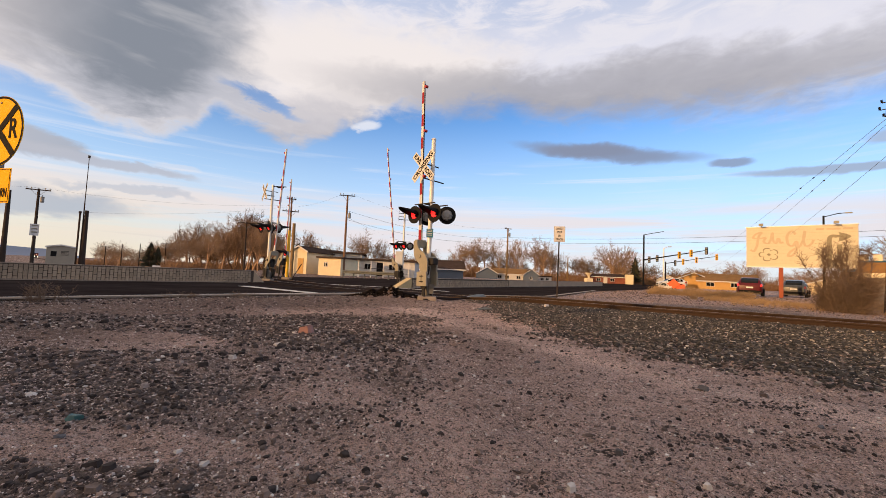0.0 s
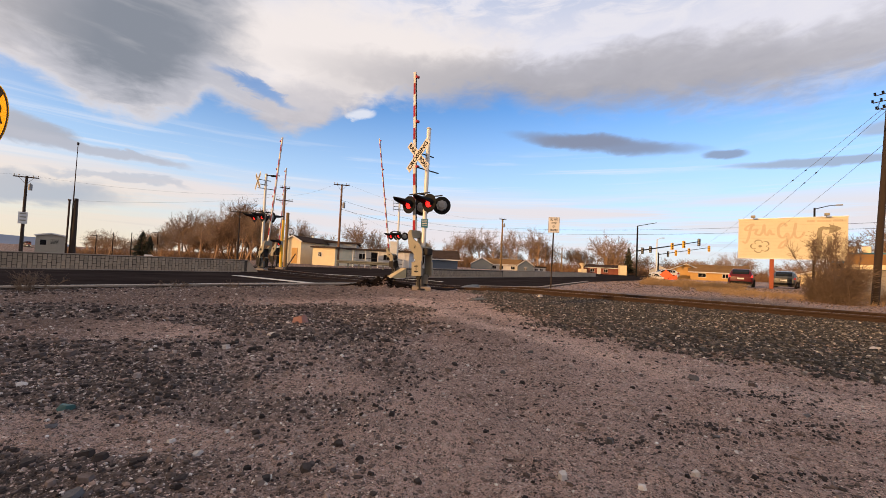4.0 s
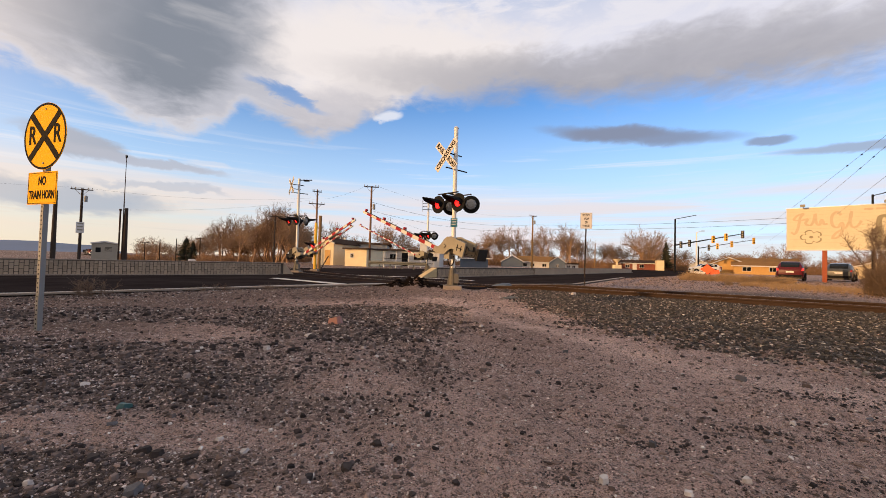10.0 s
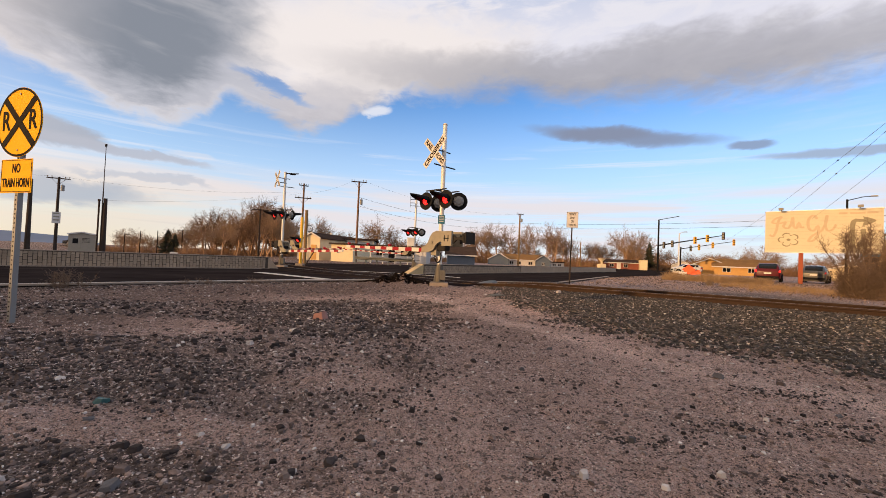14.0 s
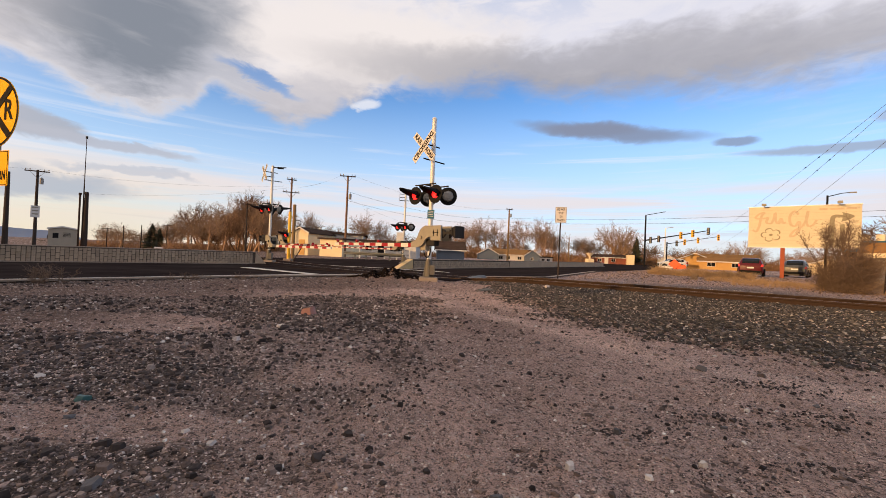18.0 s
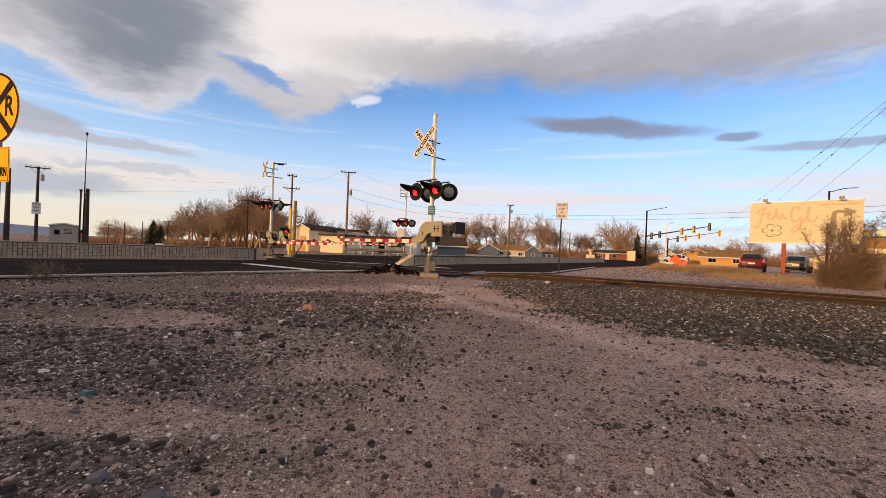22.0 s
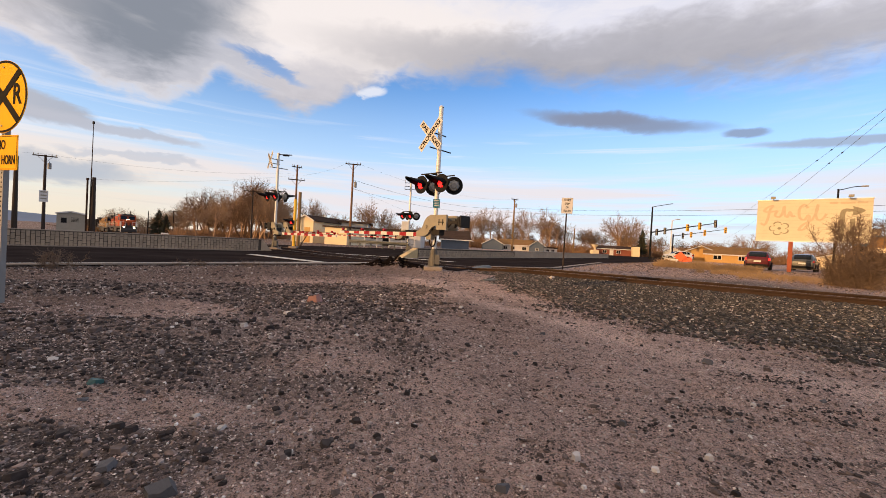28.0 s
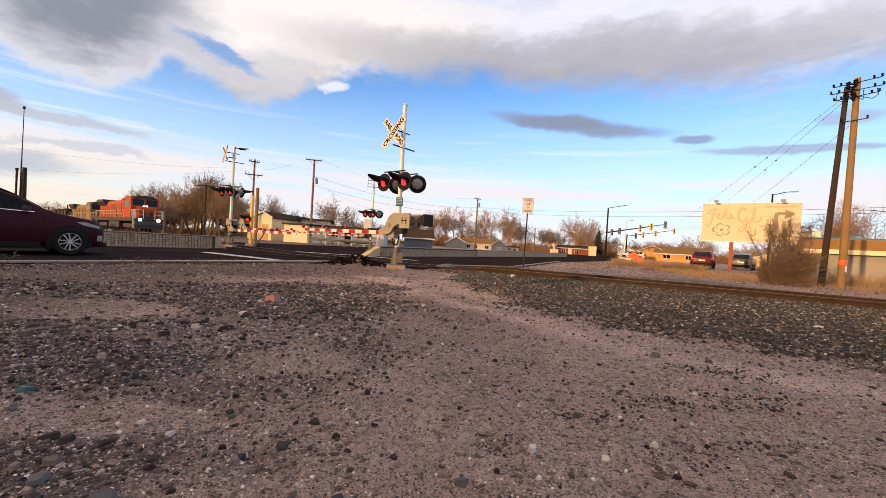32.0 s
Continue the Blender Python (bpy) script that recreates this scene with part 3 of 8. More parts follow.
def ground_material():
    m = bpy.data.materials.new("packed_dirt")
    m.use_nodes = True
    nt = m.node_tree
    b = nt.nodes["Principled BSDF"]
    b.inputs["Roughness"].default_value = 0.95
    b.inputs["Specular IOR Level"].default_value = 0.2
    tc = nt.nodes.new("ShaderNodeTexCoord")

    def nz(scale, detail, rough=0.6):
        n = nt.nodes.new("ShaderNodeTexNoise")
        n.inputs["Scale"].default_value, n.inputs["Detail"].default_value, n.inputs["Roughness"].default_value = scale, detail, rough
        nt.links.new(tc.outputs["Object"], n.inputs["Vector"])
        return n.outputs["Fac"]

    def att(nm):
        n = nt.nodes.new("ShaderNodeAttribute")
        n.attribute_name = nm
        return n.outputs["Fac"]

    def mix(f, a, c):
        n = nt.nodes.new("ShaderNodeMix")
        n.data_type = "RGBA"
        for s, v in ((n.inputs[0], f), (n.inputs[6], a), (n.inputs[7], c)):
            if isinstance(v, tuple):
                s.default_value = (*v, 1)
            elif isinstance(v, float):
                s.default_value = v
            else:
                nt.links.new(v, s)
        return n.outputs[2]

    def ramp(x, lo, hi):
        n = nt.nodes.new("ShaderNodeMapRange")
        nt.links.new(x, n.inputs[0])
        n.inputs[1].default_value, n.inputs[2].default_value = lo, hi
        return n.outputs[0]
    vor = nt.nodes.new("ShaderNodeTexVoronoi")
    vor.inputs["Scale"].default_value = 55
    nt.links.new(tc.outputs["Object"], vor.inputs["Vector"])
    warp = nt.nodes.new("ShaderNodeTexNoise")
    warp.inputs["Scale"].default_value, warp.inputs["Detail"].default_value = 60, 3
    nt.links.new(tc.outputs["Object"], warp.inputs["Vector"])

    def cells(scale, warp_by):
        n = nt.nodes.new("ShaderNodeTexVoronoi")
        n.inputs["Scale"].default_value = scale
        p = nt.nodes.new("ShaderNodeMix")
        p.data_type = "VECTOR"
        p.inputs[0].default_value = warp_by
        nt.links.new(tc.outputs["Object"], p.inputs[4])
        nt.links.new(warp.outputs["Color"], p.inputs[5])
        nt.links.new(p.outputs[1], n.inputs["Vector"])
        q = nt.nodes.new("ShaderNodeSeparateColor")
        nt.links.new(n.outputs["Color"], q.inputs[0])
        return q.outputs
    f1, f2, f3 = nz(0.7, 5), nz(7, 6, 0.7), nz(120, 5, 0.75)
    DARK = (0.030, 0.024, 0.022)
    c = mix(ramp(f1, 0.35, 0.7), (0.60, 0.418, 0.358), (0.74, 0.518, 0.448))
    c = mix(ramp(f2, 0.45, 0.75), c, (0.42, 0.295, 0.258))
    c = mix(att("ruddy_dark"), c, (0.200, 0.130, 0.106))
    c = mix(att("pale"), c, (0.92, 0.665, 0.570))
    g = mix(ramp(f2, 0.35, 0.65), (0.065, 0.050, 0.045), (0.26, 0.195, 0.174))
    c = mix(ramp(att("gravel"), 0.2, 0.8), c, g)
    # dark crumbs, and pits with their shade put into the colour, at three sizes
    c = mix(ramp(f3, 0.35, 0.46), mix(0.85, c, DARK), c)
    c = mix(ramp(nz(260, 3, 0.7), 0.38, 0.47), mix(0.7, c, DARK), c)
    c = mix(ramp(nz(26, 5, 0.75), 0.54, 0.68), c, mix(0.5, c, (0.05, 0.041, 0.038)))
    c = mix(ramp(nz(52, 4, 0.8), 0.58, 0.66), c, mix(0.8, c, DARK))
    small, middle = cells(150, 0.018), cells(48, 0.05)
    c = mix(ramp(small[0], 0.955, 0.98), c, (0.60, 0.52, 0.47))
    c = mix(ramp(small[1], 0.72, 0.96), c, mix(0.75, c, DARK))
    c = mix(ramp(middle[0], 0.80, 0.96), c, mix(0.7, c, DARK))
    c = mix(ramp(middle[1], 0.90, 0.98), c, mix(0.6, c, (0.62, 0.49, 0.44)))
    nt.links.new(c, b.inputs["Base Color"])
    bp = nt.nodes.new("ShaderNodeBump")
    bp.inputs["Strength"].default_value, bp.inputs["Distance"].default_value = 1.0, 0.03
    hsum = nt.nodes.new("ShaderNodeMath")
    hsum.operation = "ADD"
    nt.links.new(vor.outputs["Distance"], hsum.inputs[0])
    nt.links.new(f3, hsum.inputs[1])
    nt.links.new(hsum.outputs[0], bp.inputs["Height"])
    nt.links.new(bp.outputs[0], b.inputs["Normal"])
    return m


DIRT = ground_material()
ground = tagged(link("ground", me, DIRT), "brown stony dirt verge with patches of dark gravel", "ground", kind="structure")


def strip(name, near, far, z, mat, label, category, cuts=1):
    """A sheet between two lines of as many points."""
    bm = B()
    a = [bm.verts.new((x, y, z)) for x, y in near]
    b = [bm.verts.new((x, y, z)) for x, y in far]
    for i in range(len(a) - 1):
        bm.faces.new((a[i], a[i + 1], b[i + 1], b[i]))
    return tagged(part(name, bm, mat), label, category, kind="structure")


road = strip("road", NEAR_EDGE, FAR_EDGE, 0.015, ASPHALT, "dark asphalt road crossing the railway track", "road")



def paint(name, pts, width, label, mat=None, z=0.021, thick=0.004):
    bm = B()
    for a, b in zip(pts, pts[1:]):
        a, b = Vector((*a, z)), Vector((*b, z))
        d = (b - a).normalized()
        s = d.cross(Vector((0, 0, 1))) * width / 2
        up = Vector((0, 0, thick))
        v = [bm.verts.new(p) for p in (a - s, b - s, b + s, a + s)]
        w = [bm.verts.new(p + up) for p in (a - s, b - s, b + s, a + s)]
        bm.faces.new(w)
        for i in range(4):
            bm.faces.new((v[i], v[(i + 1) % 4], w[(i + 1) % 4], w[i]))
    bmesh.ops.recalc_face_normals(bm, faces=bm.faces)
    return tagged(part(name, bm, mat or LINE), label, "road marking", kind="structure")


paint("edge_line", [(-62 + 0.25, -42 + 0.55), (-8.6, 8.45), (-4.9, 12.75), (-2.2, 15.2)], 0.14, "worn white line along the road's edge")
paint("stop_line", [(-3.5, 13.75), (-7.3, 16.6)], 0.42, "white stop line before the crossing")
paint("lane_line", [(-9.5, 20.6), (-6.2, 22.0), (-2.2, 21.2), (1.1, 19.2)], 0.26, "worn white line across the crossing")
paint("gutter_strip", [(-0.4, 16.2), (2.6, 16.9), (5.6, 18.4), (13.3, 31.2)], 0.30, "pale concrete gutter beside the road", CONCRETE)
paint("kerb_strip", [(-40, -21.2), (-8.75, 7.95), (-5.0, 12.2), (-2.0, 14.85)], 0.22, "grey concrete edge strip of the road", CONCRETE, 0.0, 0.035)

# rails
RAIL_PROFILE = [(-0.07, 0), (0.07, 0), (0.07, 0.012), (0.012, 0.035), (0.012, 0.125), (0.036, 0.135), (0.036, 0.168), (0.028, 0.172), (-0.028, 0.172), (-0.036, 0.168), (-0.036, 0.135), (-0.012, 0.125), (-0.012, 0.035), (-0.07, 0.012)]
LINE_PTS = [TRACK0 - RAIL * 75, TRACK0 - RAIL * 40, TRACK0 - RAIL * 18, TRACK0, TRACK0 + RAIL * 4, TRACK0 + RAIL * 7, TRACK0 + RAIL * 9, Vector((-7.0, 22.4, 0)), Vector((-16.5, 35.0, 0)), Vector((-30.5, 54.0, 0)), Vector((-45.4, 69.8, 0)), Vector((-70.4, 95.7, 0)), Vector((-95.4, 121.3, 0)), Vector((-131, 156.5, 0)), Vector((-230, 256, 0)), Vector((-480, 508, 0))]


def catmull(pts, per=8):
    out = []
    for i in range(len(pts) - 1):
        p0, p1, p2, p3 = pts[max(0, i - 1)], pts[i], pts[i + 1], pts[min(len(pts) - 1, i + 2)]
        for k in range(per):
            t = k / per
            out.append(0.5 * ((2 * p1) + (p2 - p0) * t + (2 * p0 - 5 * p1 + 4 * p2 - p3) * t * t + (3 * p1 - p0 - 3 * p2 + p3) * t ** 3))
    out.append(pts[-1].copy())
    return out


TRACK = catmull(LINE_PTS)


def rail_drop(p):
    """The rails sink flush into the road where it crosses them."""
    s = (p - TRACK0).dot(RAIL)
    return -0.150 * min(1, max(0, (s - 4.2) / 2.6)) * min(1, max(0, (46 - s) / 6)) - fall(p.x, p.y)


def sweep(profile, line, offset, z):
    bm = B()
    rings = []
    for i, p in enumerate(line):
        d = (line[min(i + 1, len(line) - 1)] - line[max(i - 1, 0)]).normalized()
        s = Vector((d.y, -d.x, 0))
        rings.append([bm.verts.new(p + s * (offset + u) + Vector((0, 0, z + w + rail_drop(p)))) for u, w in profile])
    n = len(profile)
    for a, b in zip(rings, rings[1:]):
        for k in range(n):
            bm.faces.new((a[k], a[(k + 1) % n], b[(k + 1) % n], b[k]))
    bm.faces.new(rings[0])
    bm.faces.new(rings[-1][::-1])
    bmesh.ops.recalc_face_normals(bm, faces=bm.faces)
    return bm


for off in (-0.76, 0.76):
    r = tagged(part("rail", sweep(RAIL_PROFILE, TRACK, off, 0.02), STEEL), "rust-brown steel rail of the railway track", "rail", "rails of the track", "structure")
    part("rail_head", sweep([(-0.027, 0), (0.027, 0), (0.027, 0.004), (-0.027, 0.004)], TRACK, off, 0.02 + 0.1705), RAILTOP, r, "shiny worn running surface")

# unseen block added across the street behind, shading the near ground from the sun
def shade_block():
    d = Vector((math.sin(SUN_AZ), math.cos(SUN_AZ), 0))
    w = thing("building", "long plain brick block added unseen behind to shade the near ground", "building", Matrix.Translation(d * 95) @ Matrix.Rotation(math.atan2(d.y, d.x) - math.pi / 2, 4, "Z"), kind="structure")
    bm = B()
    box(bm, -75, 0, -0.2, 75, 14, 13.6)
    part("wall", bm, BRICK_RED, w)
    bm = B()
    for k in range(15):
        prism(bm, [(-75 + 10 * k, 13.6), (-65 + 10 * k, 13.6), (-65 + 10 * k, 13.9), (-70 + 10 * k, 14.2 + 0.5 * math.sin(k * 2.1))], 0.2, 13.8)
    part("roof", bm, ROOF, w, "low saw-tooth roof")


shade_block()

# ---- median walls ----


def median_wall(name, a, b, tall, thick, label, block=(0.30, 0.20)):
    """A formed concrete barrier whose face is divided into upright blocks; local x runs along it, -y is its near face."""
    a, b = Vector((*a, 0)), Vector((*b, 0))
    d = b - a
    ang = math.atan2(d.y, d.x)
    w = thing(name, label, "wall", Matrix.Translation(a) @ Matrix.Rotation(ang, 4, "Z"), kind="structure")
    L = d.length
    bm = B()
    box(bm, 0, 0.0, 0, L, thick, tall)
    part("core", bm, MORTAR, w)
    bm = B()
    box(bm, -0.05, -0.20, 0, L + 0.05, thick + 0.1, 0.045, 0.015)
    part("footing", bm, CONCRETE, w, "plain concrete foot of the wall")
    bm = B()
    box(bm, -0.03, -0.045, tall, L + 0.03, thick + 0.04, tall + 0.035, 0.008)
    part("coping", bm, CONCRETE, w, "smooth concrete coping")
    return w, L


wall_left, wl_len = median_wall("wall_median_left", (-45.0, -13.5), (-8.45, 20.27), 0.58, 0.30, "low grey block-patterned concrete median wall")
wall_right, wr_len = median_wall("wall_median_right", (-0.75, 21.9), (24.5, 55.0), 0.52, 0.30, "low grey block-patterned median wall beyond the crossing")


# the low sun's yellow on the ramp, put into its base colour
SUN_YELLOW = material("sun_yellow_concrete", (0.48, 0.36, 0.19), 0.9, grain=20, vary=0.25, bump=0.3)


def end_ramp(parent, x0, x1, tall, thick, mat, label):
    bm = B()
    prism(bm, [(x0, 0), (x1, 0), (x0, tall)] if x1 > x0 else [(x1, 0), (x0, 0), (x0, tall)], -0.03, thick + 0.03)
    part("end_ramp", bm, mat, parent, label)


end_ramp(wall_left, wl_len, wl_len + 0.55, 0.62, 0.30, BLOCK, "sloping end of the wall")
end_ramp(wall_right, 0.0, -1.3, 0.54, 0.30, SUN_YELLOW, "sloping end of the wall, low sun's yellow put into its colour")

# ---- crossing signals ----
LOCO_BLACK = material("dark_iron", (0.022, 0.020, 0.019), 0.75, 0.0, grain=20, vary=0.3, bump=0.2, spec=0.2)



def disc(bm, c, nrm, r, depth, n=28, r2=None):
    c, nrm = Vector(c), Vector(nrm).normalized()
    return tube(bm, c - nrm * depth / 2, c + nrm * depth / 2, r, r if r2 is None else r2, n)


def frame_of(nrm):
    """A turn whose -y looks along nrm."""
    return Vector(nrm).to_track_quat("-Y", "Z").to_matrix().to_4x4()


def lamp(parent, place, face, lit, r=0.29):
    """A flashing light: black target disc, hood, lens and the housing at the back."""
    m = Matrix.Translation(place) @ frame_of(face)
    bm = B()
    disc(bm, (0, 0, 0), (0, 1, 0), r, 0.02, 32)
    target = part("target_disc", bm, BLACK, parent, "round black target disc", m=m)
    bm = B()
    disc(bm, (0, -0.02, 0), (0, -1, 0), 0.140, 0.03, 24, 0.12)
    part("lens", bm, LENS_LIT if lit else LENS_RED, target, "glowing red lens" if lit else "unlit red lens")
    # hood: upper half of a tube, longer on top
    bm = B()
    seg, ringa, ringb, ringc, ringd = 18, [], [], [], []
    for i in range(seg + 1):
        t = radians(-32 + 244 * i / seg)
        reach = 0.12 + 0.56 * max(0.0, math.sin(t)) ** 0.55
        for lst, rr, y in ((ringa, 0.170, -0.005), (ringb, 0.170, -reach), (ringc, 0.163, -reach), (ringd, 0.163, -0.005)):
            lst.append(bm.verts.new((math.cos(t) * rr, y, math.sin(t) * rr)))
    for i in range(seg):
        for p, q in ((ringa, ringb), (ringb, ringc), (ringc, ringd)):
            bm.faces.new((p[i], p[i + 1], q[i + 1], q[i]))
    bmesh.ops.recalc_face_normals(bm, faces=bm.faces)
    part("hood", bm, BLACK, target, smooth=True)
    bm = B()
    disc(bm, (0, 0.06, 0), (0, 1, 0), 0.185, 0.11, 8, 0.165)
    disc(bm, (0, 0.125, 0), (0, 1, 0), 0.15, 0.03, 8, 0.09)
    part("housing", bm, DULL_DISC, target, "grey lamp housing", smooth=False)
    return target


def crossbuck(parent, place, face, arm=1.22, wide=0.23):
    m = Matrix.Translation(place) @ frame_of(face)
    for k, (turn, words) in enumerate(((-45, (("RAIL", -0.29, 0.34), ("ROAD", 0.29, 0.36))), (45, (("CROSSING", 0, 0.90),)))):
        bm = B()
        box(bm, -arm / 2, -0.004 - 0.006 * k, -wide / 2, arm / 2, 0.002 - 0.006 * k, wide / 2)
        b = part("blade", bm, WHITE_SHEET, parent, "white crossbuck blade with black letters", m=m @ pose(0, 0, 0, 0, -turn, 0))
        for word, at, wide_ in words:
            lettering(word, 0.20, INK, b, pose(at * arm, -0.006 - 0.006 * k, 0, 90), "lettering", 0.001, arm * wide_, 0.006)
    return m


def crossing_signal(base, toward, name_label, lit=(True, True), lamp_z=2.76, tall=5.27, back_face=None, buck=None, spread=0.42, buck_drop=0.98):
    """toward: which way the traffic side looks; back_face: where the rear lamps are aimed; buck: where the crossbuck faces."""
    sig = thing("crossing_signal", name_label, "railway signal", Matrix.Translation(base), "gates of the level crossing")
    bm = B()
    tube(bm, (0, 0, 0.1), (0, 0, tall), 0.075, 0.07, 18)
    part("mast", bm, ALU_PAINT, sig, "silver painted steel mast", smooth=False)
    bm = B()
    tube(bm, (0, 0, tall), (0, 0, tall + 0.05), 0.085, 0.05, 14)
    part("mast_cap", bm, ALU_PAINT, sig)
    bm = B()
    box(bm, -0.30, -0.30, -0.10, 0.30, 0.30, 0.12, 0.03)
    part("foundation", bm, CONCRETE, sig, "square concrete foundation block")
    bm = B()
    for e in (-1, 1):
        prism(bm, [(e * 0.19, 0.12), (e * 0.075, 0.12), (e * 0.07, 0.72), (e * 0.09, 0.72)], -0.015, 0.015)
        prism(bm, [(e * 0.19, 0.12), (e * 0.075, 0.12), (e * 0.07, 0.72), (e * 0.09, 0.72)], -0.015, 0.015, m=Matrix.Rotation(radians(90), 4, "Z"))
    tube(bm, (0, 0, 0.12), (0, 0, 0.70), 0.105, 0.095, 14)
    box(bm, -0.20, -0.20, 0.115, 0.20, 0.20, 0.145, 0.01)
    box(bm, 0.03, -0.16, 0.20, 0.20, 0.08, 0.52, 0.02)
    part("pedestal", bm, PEDESTAL, sig, "cast metal pedestal of the mast")
    bm = B()
    loop = [Vector((0.03 - 0.10 * math.sin(q) - 0.10, -0.10, 0.98 + 0.22 * math.cos(q))) for q in np.linspace(0.2, 5.2, 14)]
    for a_, b_ in zip(loop, loop[1:]):
        tube(bm, a_, b_, 0.02, n=6)
    part("cable_loop", bm, BLACK, sig, "black looped cable")
    f = Vector((*toward, 0)).normalized()
    s = Vector((-f.y, f.x, 0))
    # lamp bars
    for sgn, face, on in ((1, f, True), (-1, Vector((*back_face, 0)) if back_face else -f, False)):
        c = f * 0.30 * sgn + Vector((0, 0, lamp_z))
        bm = B()
        tube(bm, c + s * spread + Vector((0, 0, 0.33)), c - s * spread + Vector((0, 0, 0.33)), 0.022, n=8)
        tube(bm, Vector((0, 0, lamp_z + 0.33)), c + Vector((0, 0, 0.33)), 0.03, n=8)
        part("lamp_bar", bm, LOCO_BLACK, sig)
        for k, e in enumerate((1, -1)):
            lamp(sig, c + s * spread * e, face, on and lit[k])
    bf = Vector((*(buck or toward), 0)).normalized()
    place = bf * 0.44 + Vector((0, 0, tall - buck_drop))
    crossbuck(sig, place, bf)
    for dz_, back in ((0.10, 0.28), (-0.16, 0.10), (-0.38, 0.55)):
        bm = B()
        tube(bm, Vector((0, 0, place.z + dz_)) - bf * back, Vector((0, 0, place.z + dz_)) + bf * 0.43, 0.022, n=6)
        part("crossbuck_bracket", bm, BLACK, sig)
    return sig


def gate(sig, pivot, arm_dir, length, lights=3, thick=0.14, body=None):
    """The machine and the arm that swings. The arm's own x runs along it; it turns about its y. The blade hangs 0.25 m under the pivot."""
    d = Vector((*arm_dir, 0)).normalized()
    base = Matrix.Translation(pivot) @ Matrix.Rotation(math.atan2(d.y, d.x), 4, "Z")
    bm = B()
    box(bm, -0.13, -0.13, -0.42, 0.13, 0.13, -0.06, 0.03)
    tube(bm, (0, -0.26, 0), (0, 0.26, 0), 0.06, n=14)
    part("gate_mechanism", bm, body or GREYBOX, sig, "gate machine housing on the mast", m=base)
    bm = B()
    box(bm, -0.52, -0.12, -0.27, -0.13, 0.12, -0.05, 0.05)
    part("motor_case", bm, LOCO_BLACK, sig, "dark motor case under the gate arm", m=base)
    curve_in = [(-0.50, 0.36), (-0.20, 0.375), (-0.02, 0.31), (0.09, 0.20), (0.15, 0.08), (0.20, -0.01), (0.28, -0.09), (0.36, -0.13), (0.50, -0.15)]
    curve_out = [(0.50, -0.325), (0.34, -0.325), (0.20, -0.315), (0.02, -0.285), (-0.10, -0.22), (-0.17, -0.12), (-0.26, -0.03), (-0.38, 0.02), (-0.50, 0.03)]
    bm = B()
    for e in (-0.20, 0.20):
        prism(bm, curve_in + curve_out, e - 0.025, e + 0.025)
    box(bm, 0.30, -0.19, -0.32, 0.55, 0.19, -0.17, 0.01)
    tube(bm, (-0.06, -0.235, 0.26), (-0.06, 0.235, 0.26), 0.05, n=12)
    arm = part("gate_arm", bm, GREYBOX, sig, "striped red and white gate arm with grey counterweight", m=base)
    for y0, y1 in ((0.19, 0.26), (-0.26, -0.19)):
        bm = B()
        box(bm, -0.96, y0, -0.10, -0.50, y1, 0.365, 0.015)
        plate = part("weight_plate", bm, body or GREYBOX, arm, "square weight plate")
        yy = 0.262 if y0 > 0 else -0.268
        for x0, z0, x1, z1 in ((-0.86, 0.125, -0.60, 0.150), (-0.83, 0.04, -0.80, 0.235), (-0.66, 0.04, -0.63, 0.235)):
            bm = B()
            box(bm, x0, yy, z0, x1, yy + 0.006, z1)
            part("slot", bm, BLACK, plate)
    for e in (-0.15, 0.15):
        bm = B()
        prism(bm, [(-0.94, -0.02), (-0.94, 0.26), (-1.00, 0.24), (-1.08, 0.17), (-1.40, 0.20), (-1.40, 0.10), (-1.08, 0.09), (-1.00, 0.02)], e - 0.025, e + 0.025)
        part("counterweight_bar", bm, LOCO_BLACK, arm)
    bm = B()
    for k in range(3):
        box(bm, -1.52 + 0.06 * k, -0.20, -0.02 + 0.03 * k, -1.475 + 0.06 * k, 0.20, 0.34 - 0.03 * k, 0.010)
    part("counterweight", bm, LOCO_BLACK, arm, "dark iron counterweight plates")
    n = max(6, int(round((length - 0.5) / 0.406)))
    step = (length - 0.5) / n
    for i in range(n):
        x0, x1 = 0.5 + i * step, 0.5 + (i + 1) * step
        h0, h1 = thick * (1 - 0.3 * i / n), thick * (1 - 0.3 * (i + 1) / n)
        red = (n - i) % 2 == 0
        bm = B()
        prism(bm, [(x0, -0.25 - h0 / 2), (x1, -0.25 - h1 / 2), (x1, -0.25 + h1 / 2), (x0, -0.25 + h0 / 2)], -0.03, 0.03)
        band_ = part("stripe", bm, WHITE_SHEET, arm, "red band with white edges" if red else "white band")
        if red:
            for y0 in (-0.033, 0.030):
                bm = B()
                prism(bm, [(x0 + 0.002, -0.25 - h0 * 0.48), (x1 - 0.002, -0.25 - h1 * 0.48), (x1 - 0.002, -0.25 + h1 * 0.48), (x0 + 0.002, -0.25 + h0 * 0.48)], y0, y0 + 0.003)
                part("reflector", bm, RED, band_, "red reflective sheet")
    bm = B()
    prism(bm, [(0.9, -0.25 + thick / 2), (length - 0.1, -0.25 + thick * 0.35), (length - 0.1, -0.25 + thick * 0.35 + 0.02), (0.9, -0.25 + thick / 2 + 0.02)], -0.012, 0.012)
    part("conduit", bm, BLACK, arm)
    for k in range(lights):
        x = length - 0.22 - k * (1.55 if length < 8 else 2.4)
        bm = B()
        disc(bm, (x, 0, -0.25 + thick / 2 + 0.06), (0, 1, 0), 0.05, 0.10, 16)
        tube(bm, (x, 0, -0.25 + thick / 2 - 0.02), (x, 0, -0.25 + thick / 2 + 0.04), 0.025, n=8)
